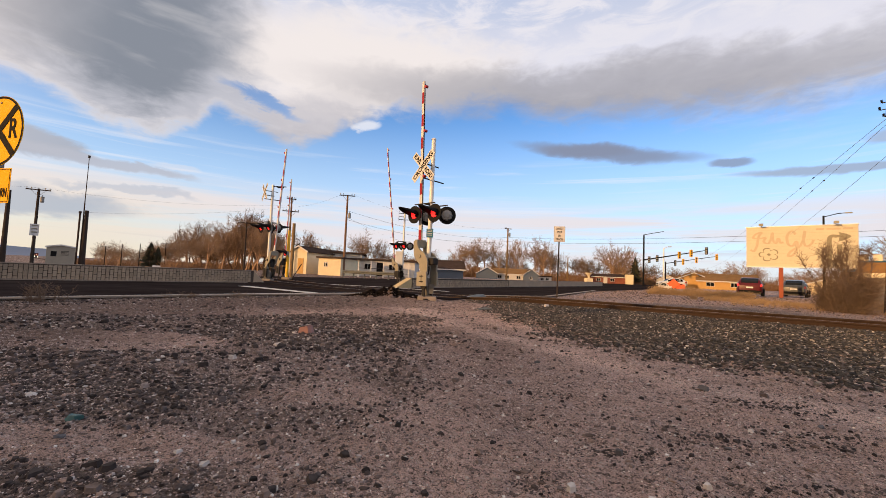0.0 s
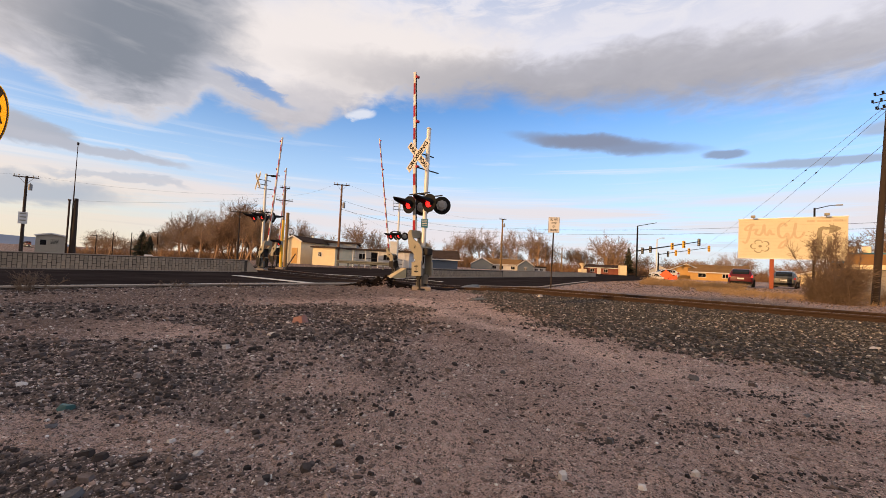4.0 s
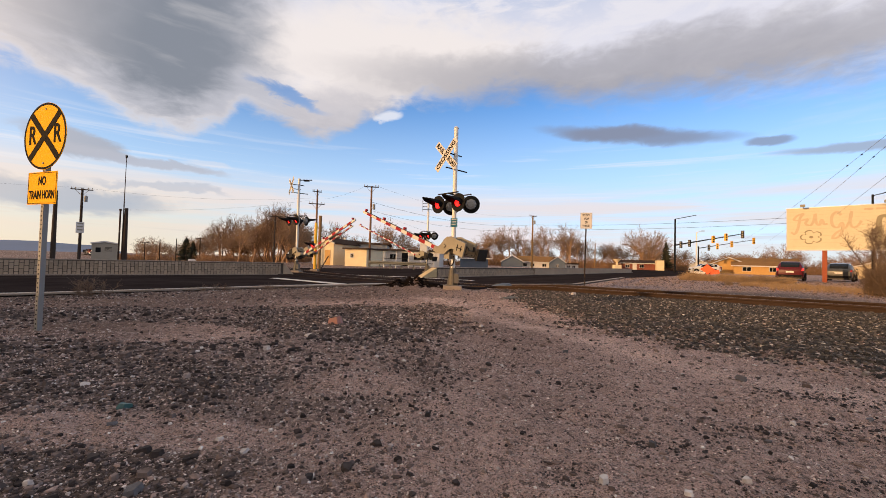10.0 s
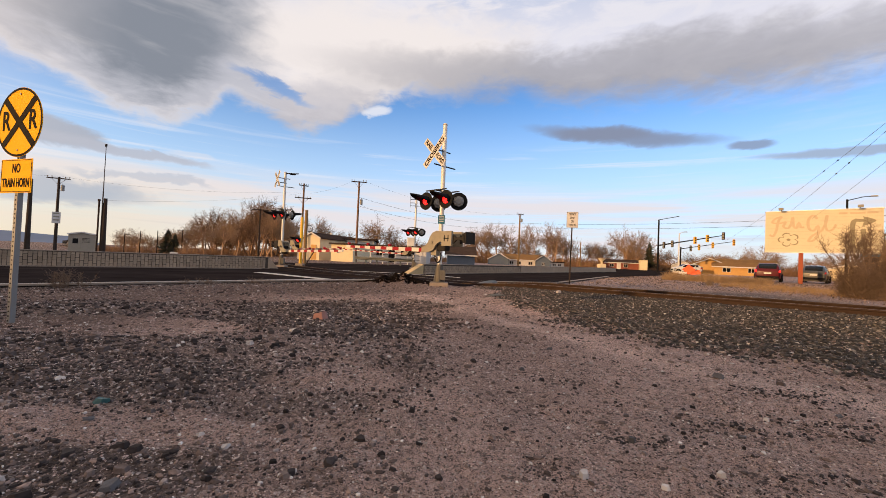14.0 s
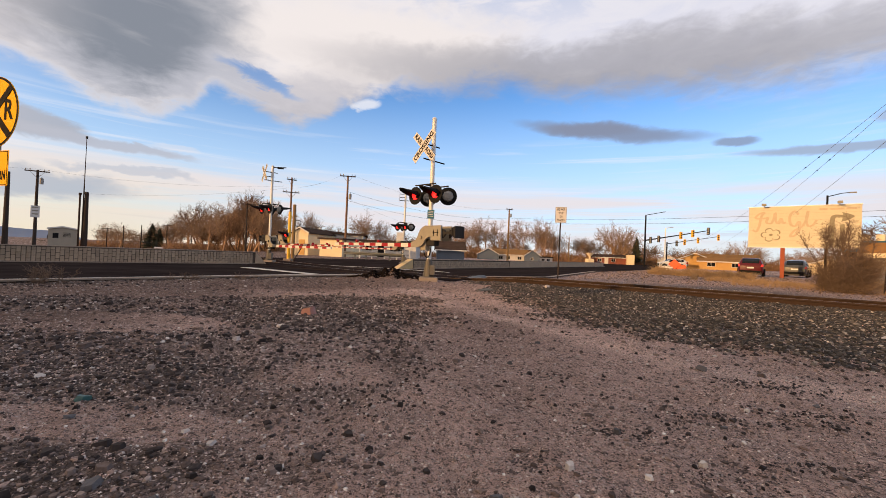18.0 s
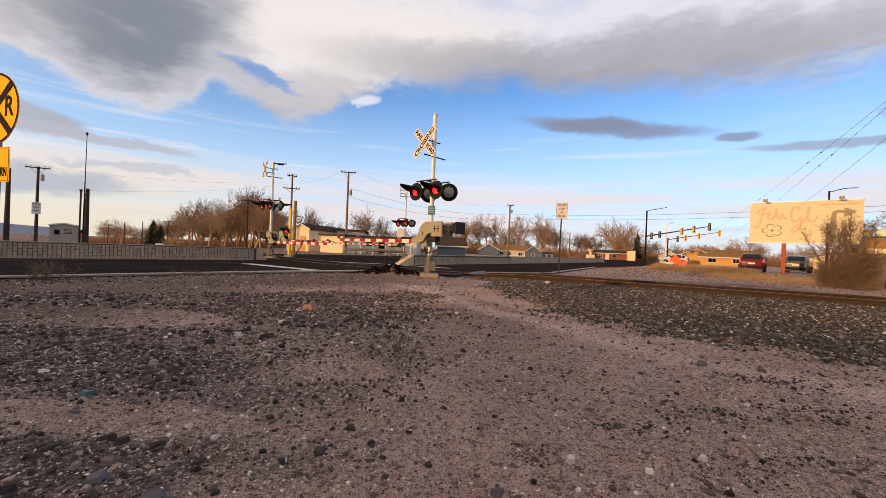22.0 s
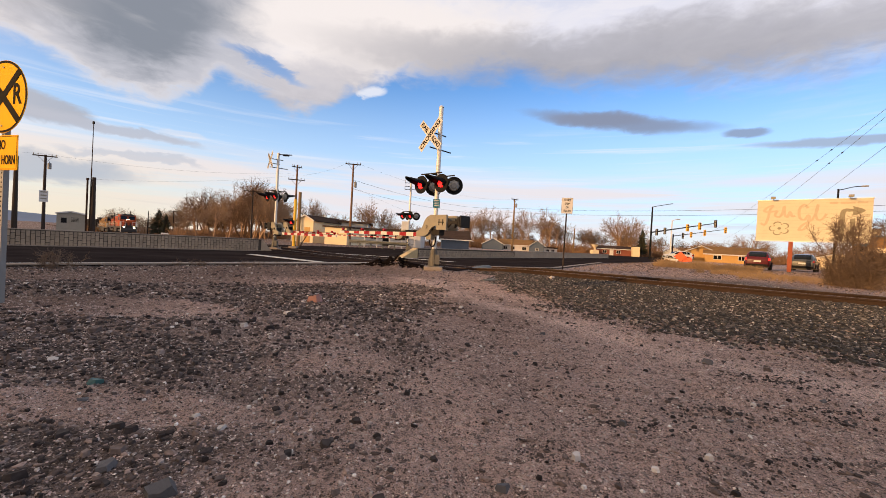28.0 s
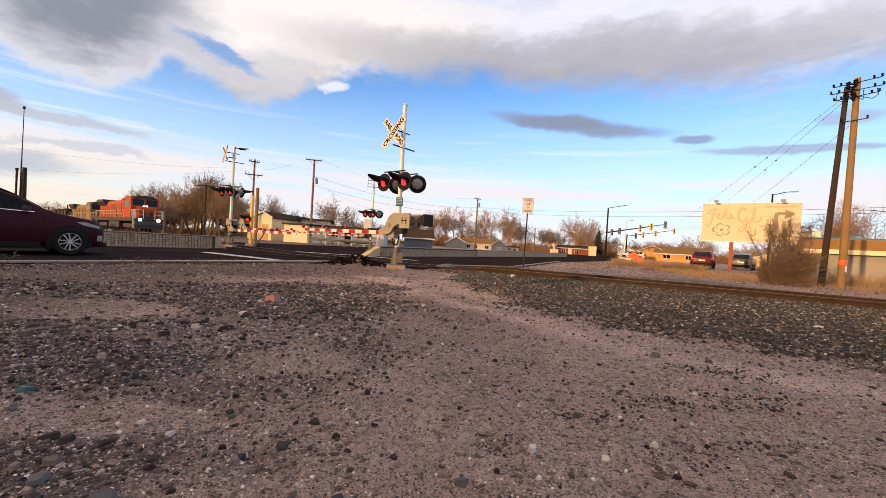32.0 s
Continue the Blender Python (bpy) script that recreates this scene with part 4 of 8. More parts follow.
        part("arm_lamp", bm, LENS_RED, arm, "small round red lamp on the arm")
    return arm, base


SIG_A = Vector((0.08, 13.1, 0))
signal_a = crossing_signal(SIG_A, (-0.70, -0.71), "silver crossing signal mast with crossbuck and red flashing lights", back_face=(0.06, 1.0), spread=0.45)
ARM_A, BASE_A = gate(signal_a, Vector((-0.12, 0.0, 1.40)), (-0.656, 0.755), 6.0)
bm = B()
box(bm, -0.11, -0.09, 2.02, 0.11, -0.078, 2.30)
plate_a = part("number_plate", bm, TEAL, signal_a, "small blue notice plate on the mast")
for k in range(4):
    bm = B()
    box(bm, -0.08, -0.092, 2.25 - 0.055 * k, 0.08, -0.0905, 2.27 - 0.055 * k)
    part("text_bar", bm, WHITE_SHEET, plate_a)
SIG_B = Vector((-9.12, 23.7, 0))
signal_b = crossing_signal(SIG_B, (-0.70, -0.71), "silver median signal mast with red lights and a crossbuck", buck=(-0.78, -0.62), spread=0.50, lamp_z=3.05, tall=5.55, buck_drop=0.45)
bm = B()
tube(bm, (-0.05, 0, 5.50), (0.85, -0.25, 5.46), 0.028, n=8)
box(bm, 0.30, -0.20, 5.42, 0.62, 0.02, 5.50, 0.01)
part("top_bracket", bm, BLACK, signal_b, "short dark bracket at the mast's top")
ARM_B, BASE_B = gate(signal_b, Vector((0.22, -0.1, 1.20)), (0.695, -0.719), 6.4, body=LOCO_BLACK)
SIG_C = Vector((-1.75, 30.2, 0))
signal_c = crossing_signal(SIG_C, (-0.70, -0.71), "silver signal mast beyond the far lanes with red lights", back_face=(0.30, 0.95), buck=(-1.0, -0.03), buck_drop=0.15)
ARM_C, BASE_C = gate(signal_c, Vector((-0.4, 0.0, 1.35)), (-0.695, 0.719), 9.4, thick=0.11, lights=3, body=LOCO_BLACK)
bm = B()
box(bm, -0.55, -0.12, 1.35, 0.0, 0.10, 2.35, 0.02)
part("relay_box", bm, ALU_PAINT, signal_c, "pale metal cabinet on the mast")
SIG_D = Vector((-9.3, 27.5, 0))
signal_d = thing("crossing_gate", "yellowish gate post with a slim striped arm and amber light", "railway gate", Matrix.Translation(SIG_D), "gates of the level crossing")
bm = B()
tube(bm, (0, 0, 0), (0, 0, 3.3), 0.10, n=14)
part("post", bm, SIGNAL_YELLOW, signal_d)
bm = B()
box(bm, -0.25, -0.25, -0.1, 0.25, 0.25, 0.15, 0.02)
part("foundation", bm, CONCRETE, signal_d)
lamp(signal_d, Vector((-0.12, -0.25, 1.75)), (-0.5, -0.86, 0), True, 0.2)
ARM_D, BASE_D = gate(signal_d, Vector((-0.3, 0.0, 1.35)), (0.719, -0.695), 5.4, thick=0.10, lights=2, body=LOCO_BLACK)

# ---- signs ----


def sign_post(bm, x, z0, z1):
    """A perforated square steel post."""
    box(bm, x - 0.025, -0.025, z0, x + 0.025, 0.025, z1)


def perforated_post(parent, z0, z1, label):
    bm = B()
    sign_post(bm, 0, z0, z1)
    post = part("post", bm, ALU, parent, label)
    me = bpy.data.meshes.new("hole")
    hb = B()
    disc(hb, (0, 0, 0), (0, 1, 0), 0.0095, 0.003, 10)
    hb.to_mesh(me)
    hb.free()
    k = 0
    z = z0 + 0.08
    while z < z1 - 0.05:
        link("hole", me, BLACK, post, "", pose(0, -0.026, z))
        z += 0.0508
        k += 1
    return post


Y_SIGN = Vector((-4.64, 4.49, 0))
y_sign = thing("warning_sign", "round yellow railway warning sign over a small yellow plate", "road sign", Matrix.Translation(Y_SIGN) @ Matrix.Rotation(radians(-18), 4, "Z"))
perforated_post(y_sign, -0.2, 2.58, "perforated galvanised steel post")
R_SIGN, Z_SIGN = 0.385, 2.21
bm = B()
disc(bm, (0, -0.034, Z_SIGN), (0, 1, 0), R_SIGN, 0.004, 64)
face = part("sign_disc", bm, YELLOW, y_sign, "round yellow disc with a black cross")
bm = B()
outer = [bm.verts.new((math.cos(a) * 0.382, -0.038, Z_SIGN + math.sin(a) * 0.382)) for a in np.linspace(0, 2 * math.pi, 65)[:-1]]
inner = [bm.verts.new((math.cos(a) * 0.358, -0.038, Z_SIGN + math.sin(a) * 0.358)) for a in np.linspace(0, 2 * math.pi, 65)[:-1]]
for i in range(64):
    bm.faces.new((outer[i], outer[(i + 1) % 64], inner[(i + 1) % 64], inner[i]))
part("border_ring", bm, INK, face)
for k, turn in enumerate((45, -45)):
    bm = B()
    box(bm, -0.356, -0.0395 - 0.0006 * k, -0.036, 0.356, -0.0375, 0.036)
    part("cross_bar", bm, INK, face, m=pose(0, 0, Z_SIGN, 0, turn, 0))
for sx in (-1, 1):
    lettering("R", 0.30, INK, face, Matrix.Translation((sx * 0.225, -0.0385, Z_SIGN + 0.01)) @ FACING, "letter", 0.001, 0.135, 0.006)
for z in (Z_SIGN + 0.31, Z_SIGN - 0.31):
    bm = B()
    disc(bm, (0, -0.041, z), (0, 1, 0), 0.010, 0.006, 10)
    part("bolt", bm, ALU, face)
bm = B()
box(bm, -0.265, -0.036, 1.43, 0.265, -0.031, 1.80, 0.002)
plate = part("sign_plate", bm, YELLOW, y_sign, "yellow plate with two lines of black letters")
for z0, z1, x0, x1 in ((1.785, 1.79, -0.25, 0.25), (1.44, 1.445, -0.25, 0.25), (1.44, 1.79, -0.255, -0.25), (1.44, 1.79, 0.25, 0.255)):
    bm = B()
    box(bm, x0, -0.0385, z0, x1, -0.0365, z1)
    part("border_bar", bm, INK, plate)
lettering("NO", 0.135, INK, plate, Matrix.Translation((0, -0.038, 1.695)) @ FACING, "lettering", 0.001, 0.135, 0.003)
lettering("TRAIN HORN", 0.135, INK, plate, Matrix.Translation((0, -0.038, 1.535)) @ FACING, "lettering", 0.001, 0.46, 0.003)

S_SIGN = Vector((6.05, 18.3, 0))
s_sign = thing("regulatory_sign", "white do-not-stop sign on a thin dark post beside the track", "road sign", Matrix.Translation(S_SIGN) @ Matrix.Rotation(radians(-14), 4, "Z"))
bm = B()
box(bm, -0.028, -0.028, -0.1, 0.028, 0.028, 3.20)
part("post", bm, WOOD_DARK, s_sign, "thin rusty dark steel post", m=pose(0, 0, 0, 0, 0.8, 0))
bm = B()
box(bm, -0.25, -0.042, 2.54, 0.25, -0.034, 3.26, 0.003)
s_face = part("sign_plate", bm, WHITE_SHEET, s_sign, "white plate with four lines of black letters", m=pose(0.04, 0, 0))
for i, (w, wd) in enumerate((("DO NOT", 0.33), ("STOP", 0.22), ("ON", 0.115), ("TRACKS", 0.33))):
    lettering(w, 0.135, INK, s_face, Matrix.Translation((0, -0.0425, 3.145 - 0.163 * i)) @ FACING, "lettering", 0.001, wd, 0.004)
for x0, z0, x1, z1 in ((-0.235, 3.235, 0.235, 3.243), (-0.235, 2.557, 0.235, 2.565), (-0.243, 2.557, -0.235, 3.243), (0.235, 2.557, 0.243, 3.243)):
    bm = B()
    box(bm, x0, -0.0435, z0, x1, -0.0425, z1)
    part("border_bar", bm, INK, s_face)

# small white sign beyond the wall
w_sign = thing("notice_sign", "small white notice sign on a thin post", "road sign", Matrix.Translation(az(-43.2, 52)) @ Matrix.Rotation(radians(50), 4, "Z"))
bm = B()
tube(bm, (0, 0, -0.3), (0, 0, 3.3), 0.035, n=8)
part("post", bm, WOOD_DARK, w_sign)
bm = B()
box(bm, -0.30, -0.06, 2.7, 0.30, -0.04, 3.75, 0.004)
wp = part("sign_plate", bm, WHITE_SHEET, w_sign)
for i in range(3):
    bm = B()
    box(bm, -0.2, -0.066, 3.55 - 0.3 * i, 0.2, -0.062, 3.66 - 0.3 * i)
    part("text_bar", bm, GREYBOX, wp)

# ---- poles and wires ----


def utility_pole(place, tall, arms=((0.35, 2.4, 0.0),), mat=None, yaw=0.0, trafo=None, label="wooden utility pole with a crossarm", r=0.15, lean=(0, 0), stub=False):
    """arms: (below the top, length, turn). trafo: height of a transformer can below the top."""
    p = thing("utility_pole", label, "utility pole", Matrix.Translation(place) @ pose(0, 0, 0, lean[0], lean[1], yaw))
    bm = B()
    tube(bm, (0, 0, -0.5), (0, 0, tall), r, r * 0.66, 14)
    part("pole", bm, mat or WOOD_POLE, p)
    for down, ln, turn in arms:
        m = pose(0, -0.12, tall - down, 0, 0, turn)
        bm = B()
        box(bm, -ln / 2, -0.05, -0.06, ln / 2, 0.05, 0.06, 0.01)
        a = part("crossarm", bm, WOOD_DARK, p, m=m)
        for e in (-1, 1):
            bm = B()
            tube(bm, (e * ln * 0.30, 0.05, -0.04), (0, 0.05, -0.75), 0.02, n=6)
            part("brace", bm, ALU, a)
        for e in (-0.46, -0.28, 0.28, 0.46):
            bm = B()
            tube(bm, (e * ln, 0, 0.05), (e * ln, 0, 0.16), 0.015, n=6)
            tube(bm, (e * ln, 0, 0.14), (e * ln, 0, 0.26), 0.055, 0.035, 8)
            part("insulator", bm, GREYBOX, a)
    if trafo:
        bm = B()
        tube(bm, (0.36, 0, tall - trafo - 0.35), (0.36, 0, tall - trafo + 0.28), 0.17, n=14)
        tube(bm, (0.36, 0, tall - trafo + 0.28), (0.36, 0, tall - trafo + 0.34), 0.18, 0.09, 14)
        tube(bm, (0.36, 0, tall - trafo + 0.32), (0.36, 0, tall - trafo + 0.5), 0.03, n=8)
        part("transformer", bm, ALU, p, "grey transformer can")
    return p


# behind the left wall
utility_pole(az(-45.15, 55), 6.9, (), WOOD_DARK, 0, None, "dark topped-off wooden pole stump", 0.22)
utility_pole(az(-43.15, 64), 8.5, ((0.15, 2.1, 0),), WOOD_DARK, 25, 1.2, "dark utility pole with crossarm and transformer", 0.17)
utility_pole(az(-39.4, 60), 6.2, (), WOOD_DARK, 0, None, "dark topped-off wooden pole beside the antenna", 0.26)
mast = thing("antenna_mast", "slim grey radio antenna mast behind the wall", "antenna", Matrix.Translation(az(-39.65, 60)) @ pose(0, 0, 0, 0, 0.2, 0))
bm = B()
tube(bm, (0, 0, -0.3), (0, 0, 7.0), 0.07, 0.06, 10)
tube(bm, (0, 0, 7.0), (0, 0, 12.3), 0.045, 0.03, 8)
part("tube", bm, STEEL, mast)
bm = B()
box(bm, -0.08, -0.08, 12.1, 0.08, 0.08, 12.4, 0.02)
part("tip", bm, BLACK, mast)
pipe = thing("steel_pipe", "thin upright grey steel pipe with a cap", "pipe", Matrix.Translation(az(-39.92, 60)))
bm = B()
tube(bm, (0, 0, -0.3), (0, 0, 5.9), 0.09, n=10)
tube(bm, (0, 0, 5.85), (0, 0, 6.05), 0.14, n=10)
part("tube", bm, STEEL, pipe)
for a_, d_, h_ in ((-37.6, 130, 3.9), (-36.2, 125, 4.6), (-34.6, 122, 4.8), (-32.2, 118, 5.2), (-29.75, 105, 6.1), (-27.8, 100, 4.6), (-23.85, 62, 6.8)):
    utility_pole(az(a_, d_), h_ - az(a_, d_).z, ((0.2, 2.2, 0),) if a_ in (-32.2, -23.85, -37.6) else (), WOOD_DARK, 20, None, "old dark line-side telegraph pole", 0.13)
# the row along the road
POLE_X2 = az(-18.65, 58)
utility_pole(POLE_X2, 10.3, ((0.30, 1.3, 40), (2.0, 2.1, 20)), WOOD_POLE, 0, None, "utility pole with two crossarms beyond the crossing", 0.16)
POLE_1 = az(-11.4, 52)
utility_pole(POLE_1, 10.2, ((0.10, 1.9, 10),), WOOD_POLE, 0, 2.6, "tall wooden utility pole beside the white building", 0.16)
POLE_2 = az(11.4, 80)
utility_pole(POLE_2, 10.2, ((0.12, 1.7, 30),), WOOD_LIGHT, 0, 1.3, "sunlit utility pole with a transformer", 0.20)
utility_pole(az(19.6, 85), 5.2, (), WOOD_LIGHT, 0, None, "short plain wooden pole", 0.14)

LOCO_IRON = material("dark_fitting", (0.035, 0.032, 0.030), 0.7, 0.2, grain=20, vary=0.3, bump=0.1, spec=0.2)
# the pair of big poles by the track
W_POLE = az(51.65, 24.5)
w_pole = thing("utility_pole", "large pale wooden pole with many insulators and an orange band", "utility pole", Matrix.Translation(W_POLE) @ pose(0, 0, 0, 0, 0.6, 0))
bm = B()
tube(bm, (0, 0, -0.4), (0, 0, 9.05), 0.145, 0.105, 20)
part("pole", bm, WOOD_LIGHT, w_pole)
bm = B()
tube(bm, (0, 0, 1.02), (0, 0, 1.22), 0.150, n=20)
part("band", bm, CONE_ORANGE, w_pole, "bright orange band")
bm = B()
box(bm, -0.04, -0.158, 0.70, 0.04, -0.138, 0.98)
part("tag", bm, WHITE_SHEET, w_pole)
W_YAW = Matrix.Rotation(radians(-51), 4, "Z")
for k, (z, ln) in enumerate(((8.82, 1.45), (8.50, 1.6), (8.22, 1.35), (7.2, 0.8))):
    m = W_YAW @ pose(0, -0.17, z, 0, -6, 8 * (k % 2))
    bm = B()
    tube(bm, (-ln / 2, 0, 0), (ln / 2, 0, 0), 0.020, n=8)
    a = part("crossarm", bm, LOCO_IRON, w_pole, "thin dark metal crossarm", m=m)
    for e in (-0.5, -0.34, 0.34, 0.5) if k < 3 else (-0.5, 0.5):
        bm = B()
        for q in range(3):
            disc(bm, (e * ln, 0, 0.03 + 0.045 * q), (0, 0, 1), 0.042, 0.022, 12)
        part("insulator", bm, RUBBER, a)
for k, (x_, z_) in enumerate(((-0.30, 8.30), (-0.16, 8.52), (-0.28, 8.74), (-0.10, 8.24), (-0.06, 8.80))):
    bm = B()
    tube(bm, (x_, -0.26, z_ - 0.15), (x_ + 0.03, -0.24, z_ + 0.13), 0.055, 0.045, 10)
    for q in range(3):
        disc(bm, (x_, -0.26, z_ - 0.08 + 0.08 * q), (0, 0, 1), 0.085, 0.025, 12)
    tube(bm, (x_, -0.26, z_), (0.0, -0.1, z_ + 0.03), 0.02, n=6)
    part("cutout_switch", bm, RUBBER, w_pole, "dark ribbed switch at the pole's top", m=W_YAW)
for k in range(4):
    bm = B()
    pts = [Vector((-0.6 + 0.4 * k, -0.2, 8.45)), Vector((-0.62 + 0.42 * k, -0.25, 8.15)), Vector((-0.36 + 0.28 * k, -0.25, 8.02)), Vector((-0.06, -0.2, 8.25))]
    for a_, b_ in zip(pts, pts[1:]):
        tube(bm, a_, b_, 0.014, n=5)
    part("jumper_wire", bm, RUBBER, w_pole, m=W_YAW)
P2 = az(50.2, 25.0)
tilted = (W_POLE + Vector((-0.20, 0.16, 8.7)) - P2)
brace = thing("brace_pole", "dark leaning wooden brace pole against the big pole", "utility pole", Matrix.Translation(P2))
bm = B()
tube(bm, -tilted * 0.03, tilted, 0.135, 0.09, 18)
part("pole", bm, WOOD_DARK, brace)

# wires that run down to the left from the big pole, with splices
top = W_POLE + Vector((-0.4, 0.2, 8.3))
for k, (end, z0) in enumerate(((az(34, 120, 6.0), 8.35), (az(36.0, 120, 5.0), 8.25), (az(37.5, 120, 3.5), 7.0))):
    s0 = W_POLE + Vector((-0.25 + 0.1 * k, 0.1, z0))
    w = wire("power_line", sag(s0, end, 1.0, 16), 0.009, ALU, "thin black overhead line from the big pole", "cable", "overhead lines")
    if k < 2:
        for f in (0.10, 0.125):
            c = s0.lerp(end, f) - Vector((0, 0, 4 * f * (1 - f)))
            d_ = (end - s0).normalized()
            bm = B()
            tube(bm, c - d_ * 0.09, c + d_ * 0.09, 0.035, n=8)
            part("splice", bm, BLACK, w)
# long wires along the far side of the road
far_r, far_l = az(62, 60, 8.0), POLE_2 + Vector((0, 0, 10.1))
for dz_, lift in ((0.0, 0), (-0.8, 0.1)):
    wire("power_line", sag(az(70, 52, 6.6 + dz_ * 0.5), POLE_2 + Vector((0, 0, 8.4 + dz_)), 1.0, 18), 0.016, BLACK, "long black overhead line along the road", "cable", "overhead lines")
    wire("power_line", sag(POLE_2 + Vector((0, 0, 8.4 + dz_)), POLE_1 + Vector((0, 0, 8.2 + dz_ * 1.4)), 1.2, 16), 0.014, BLACK, "long black overhead line along the road", "cable", "overhead lines")
for a_, b_, s_ in ((POLE_1 + Vector((0.8, 0, 10.2)), POLE_2 + Vector((-.6, 0, 10.1)), 2.6), (POLE_1 + Vector((-.8, 0, 10.2)), POLE_X2 + Vector((0.9, 0, 9.0)), 0.5),
                   (POLE_X2 + Vector((-0.9, 0, 9.1)), az(-43.15, 64, 8.6), 1.4), (POLE_X2 + Vector((-0.4, 0, 8.9)), az(-39.4, 60, 6.0), 1.0), (az(-43.15, 64, 8.6), az(-62, 70, 8.6), 0.9),
                   (POLE_1 + Vector((0, 0, 7.4)), az(-2.0, 70, 5.5), 0.6), (az(-32.2, 118, 4.9), az(-23.85, 62, 5.6), 0.8), (az(-39, 140, 4.2), az(-32.2, 118, 4.9), 0.5)):
    wire("power_line", sag(a_, b_, s_ * 0.5, 14), 0.006, BLACK, "thin black overhead line between poles", "cable", "overhead lines")

# posts standing by the far gate
for a_, d_, h_, r_, mt, lab in ((-18.15, 33, 4.2, 0.13, WOOD_LIGHT, "tan wooden post beside the far gate"), (-18.75, 30, 3.2, 0.05, WOOD_DARK, "thin dark steel post beside the far gate")):
    p = thing("post", lab, "post", Matrix.Translation(az(a_, d_)))
    bm = B()
    tube(bm, (0, 0, -0.2), (0, 0, h_), r_, r_ * 0.9, 12)
    part("shaft", bm, mt, p)
p = thing("leaning_bar", "dark bar leaning over at the far kerb", "bar", Matrix.Translation(az(-18.2, 26.5)))
bm = B()
tube(bm, (0, 0, -0.05), (0.62, 0, 1.05), 0.03, n=8)
part("shaft", bm, WOOD_DARK, p)

# ---- buildings ----
GREY_RENDER = material("grey_render", (0.26, 0.24, 0.215), 0.9, grain=10, vary=0.12)



def window_part(parent, x, z, w, h, mat_frame=None, y=0.0, name="window"):
    bm = B()
    t = 0.06
    for b_ in ((x - w / 2, z, x + w / 2, z + t), (x - w / 2, z + h - t, x + w / 2, z + h), (x - w / 2, z + t, x - w / 2 + t, z + h - t), (x + w / 2 - t, z + t, x + w / 2, z + h - t), (x - t / 2, z + t, x + t / 2, z + h - t)):
        box(bm, b_[0], y - 0.05, b_[1], b_[2], y + 0.01, b_[3])
    f = part(name, bm, mat_frame or WHITE_SHEET, parent, "white-framed window")
    bm = B()
    box(bm, x - w / 2 + t, y - 0.02, z + t, x + w / 2 - t, y + 0.005, z + h - t)
    part("pane", bm, GLASS_DARK, f)
    return f


def door_part(parent, x, w, h, mat, y=0.0):
    bm = B()
    box(bm, x - w / 2, y - 0.05, 0.02, x + w / 2, y + 0.01, h, 0.01)
    d = part("door", bm, mat, parent)
    bm = B()
    disc(bm, (x + w * 0.38, y - 0.08, 1.0), (0, 1, 0), 0.04, 0.06, 10)
    part("handle", bm, ALU, d)
    return d


def house(place, yaw, wide, deep, eave, ridge, wall_mat, roof_mat, label, axis_x=True, over=0.35, category="house", windows=(), doors=(), sides=(), flat=False):
    """Local -y is the front. axis_x: the ridge runs along x; else the gable faces the front."""
    h = thing("house" if category == "house" else "building", label, category, Matrix.Translation(place) @ Matrix.Rotation(radians(yaw), 4, "Z"))
    bm = B()
    if flat:
        box(bm, -wide / 2, 0, -0.2, wide / 2, deep, eave)
    elif axis_x:
        prism(bm, [(0, -0.2), (deep, -0.2), (deep, eave), (deep / 2, ridge), (0, eave)], -wide / 2, wide / 2, m=Matrix.Rotation(radians(90), 4, "Z") @ Matrix.Diagonal((1, -1, 1, 1)))
    else:
        prism(bm, [(-wide / 2, -0.2), (wide / 2, -0.2), (wide / 2, eave), (0, ridge), (-wide / 2, eave)], 0, deep)
    part("wall", bm, wall_mat, h)
    if flat:
        bm = B()
        box(bm, -wide / 2 - over, -over, eave, wide / 2 + over, deep + over, ridge, 0.02)
        part("roof", bm, roof_mat, h)
    else:
        half = (deep if axis_x else wide) / 2
        slope = (ridge - eave) / half
        for e in (-1, 1):
            bm = B()
            lo = half + over
            pts = [(0, ridge + 0.02), (e * lo, ridge + 0.02 - slope * lo), (e * lo, ridge + 0.16 - slope * lo), (0, ridge + 0.16)]
            if axis_x:
                m = Matrix.Translation((0, deep / 2, 0)) @ Matrix.Rotation(radians(90), 4, "Z")
                prism(bm, pts, -wide / 2 - over, wide / 2 + over, m=m)
            else:
                prism(bm, pts, -over, deep + over)
            part("roof_slope", bm, roof_mat, h)
            bm = B()
            if axis_x:
                if e == -1:
                    box(bm, -wide / 2 - over, -over - 0.03, eave - slope * over - 0.02, wide / 2 + over, -over + 0.01, eave - slope * over + 0.15)
                    part("fascia", bm, WHITE_SHEET, h)
                else:
                    bm.free()
            else:
                prism(bm, [(0, ridge + 0.0), (e * lo, ridge - slope * lo), (e * lo, ridge + 0.17 - slope * lo), (0, ridge + 0.17)], -over - 0.04, -over)
                part("bargeboard", bm, WHITE_SHEET, h)
    for x, z, w, hh in windows:
        window_part(h, x, z, w, hh)
    for x, w, hh, mt in doors:
        door_part(h, x, w, hh, mt)
    return h


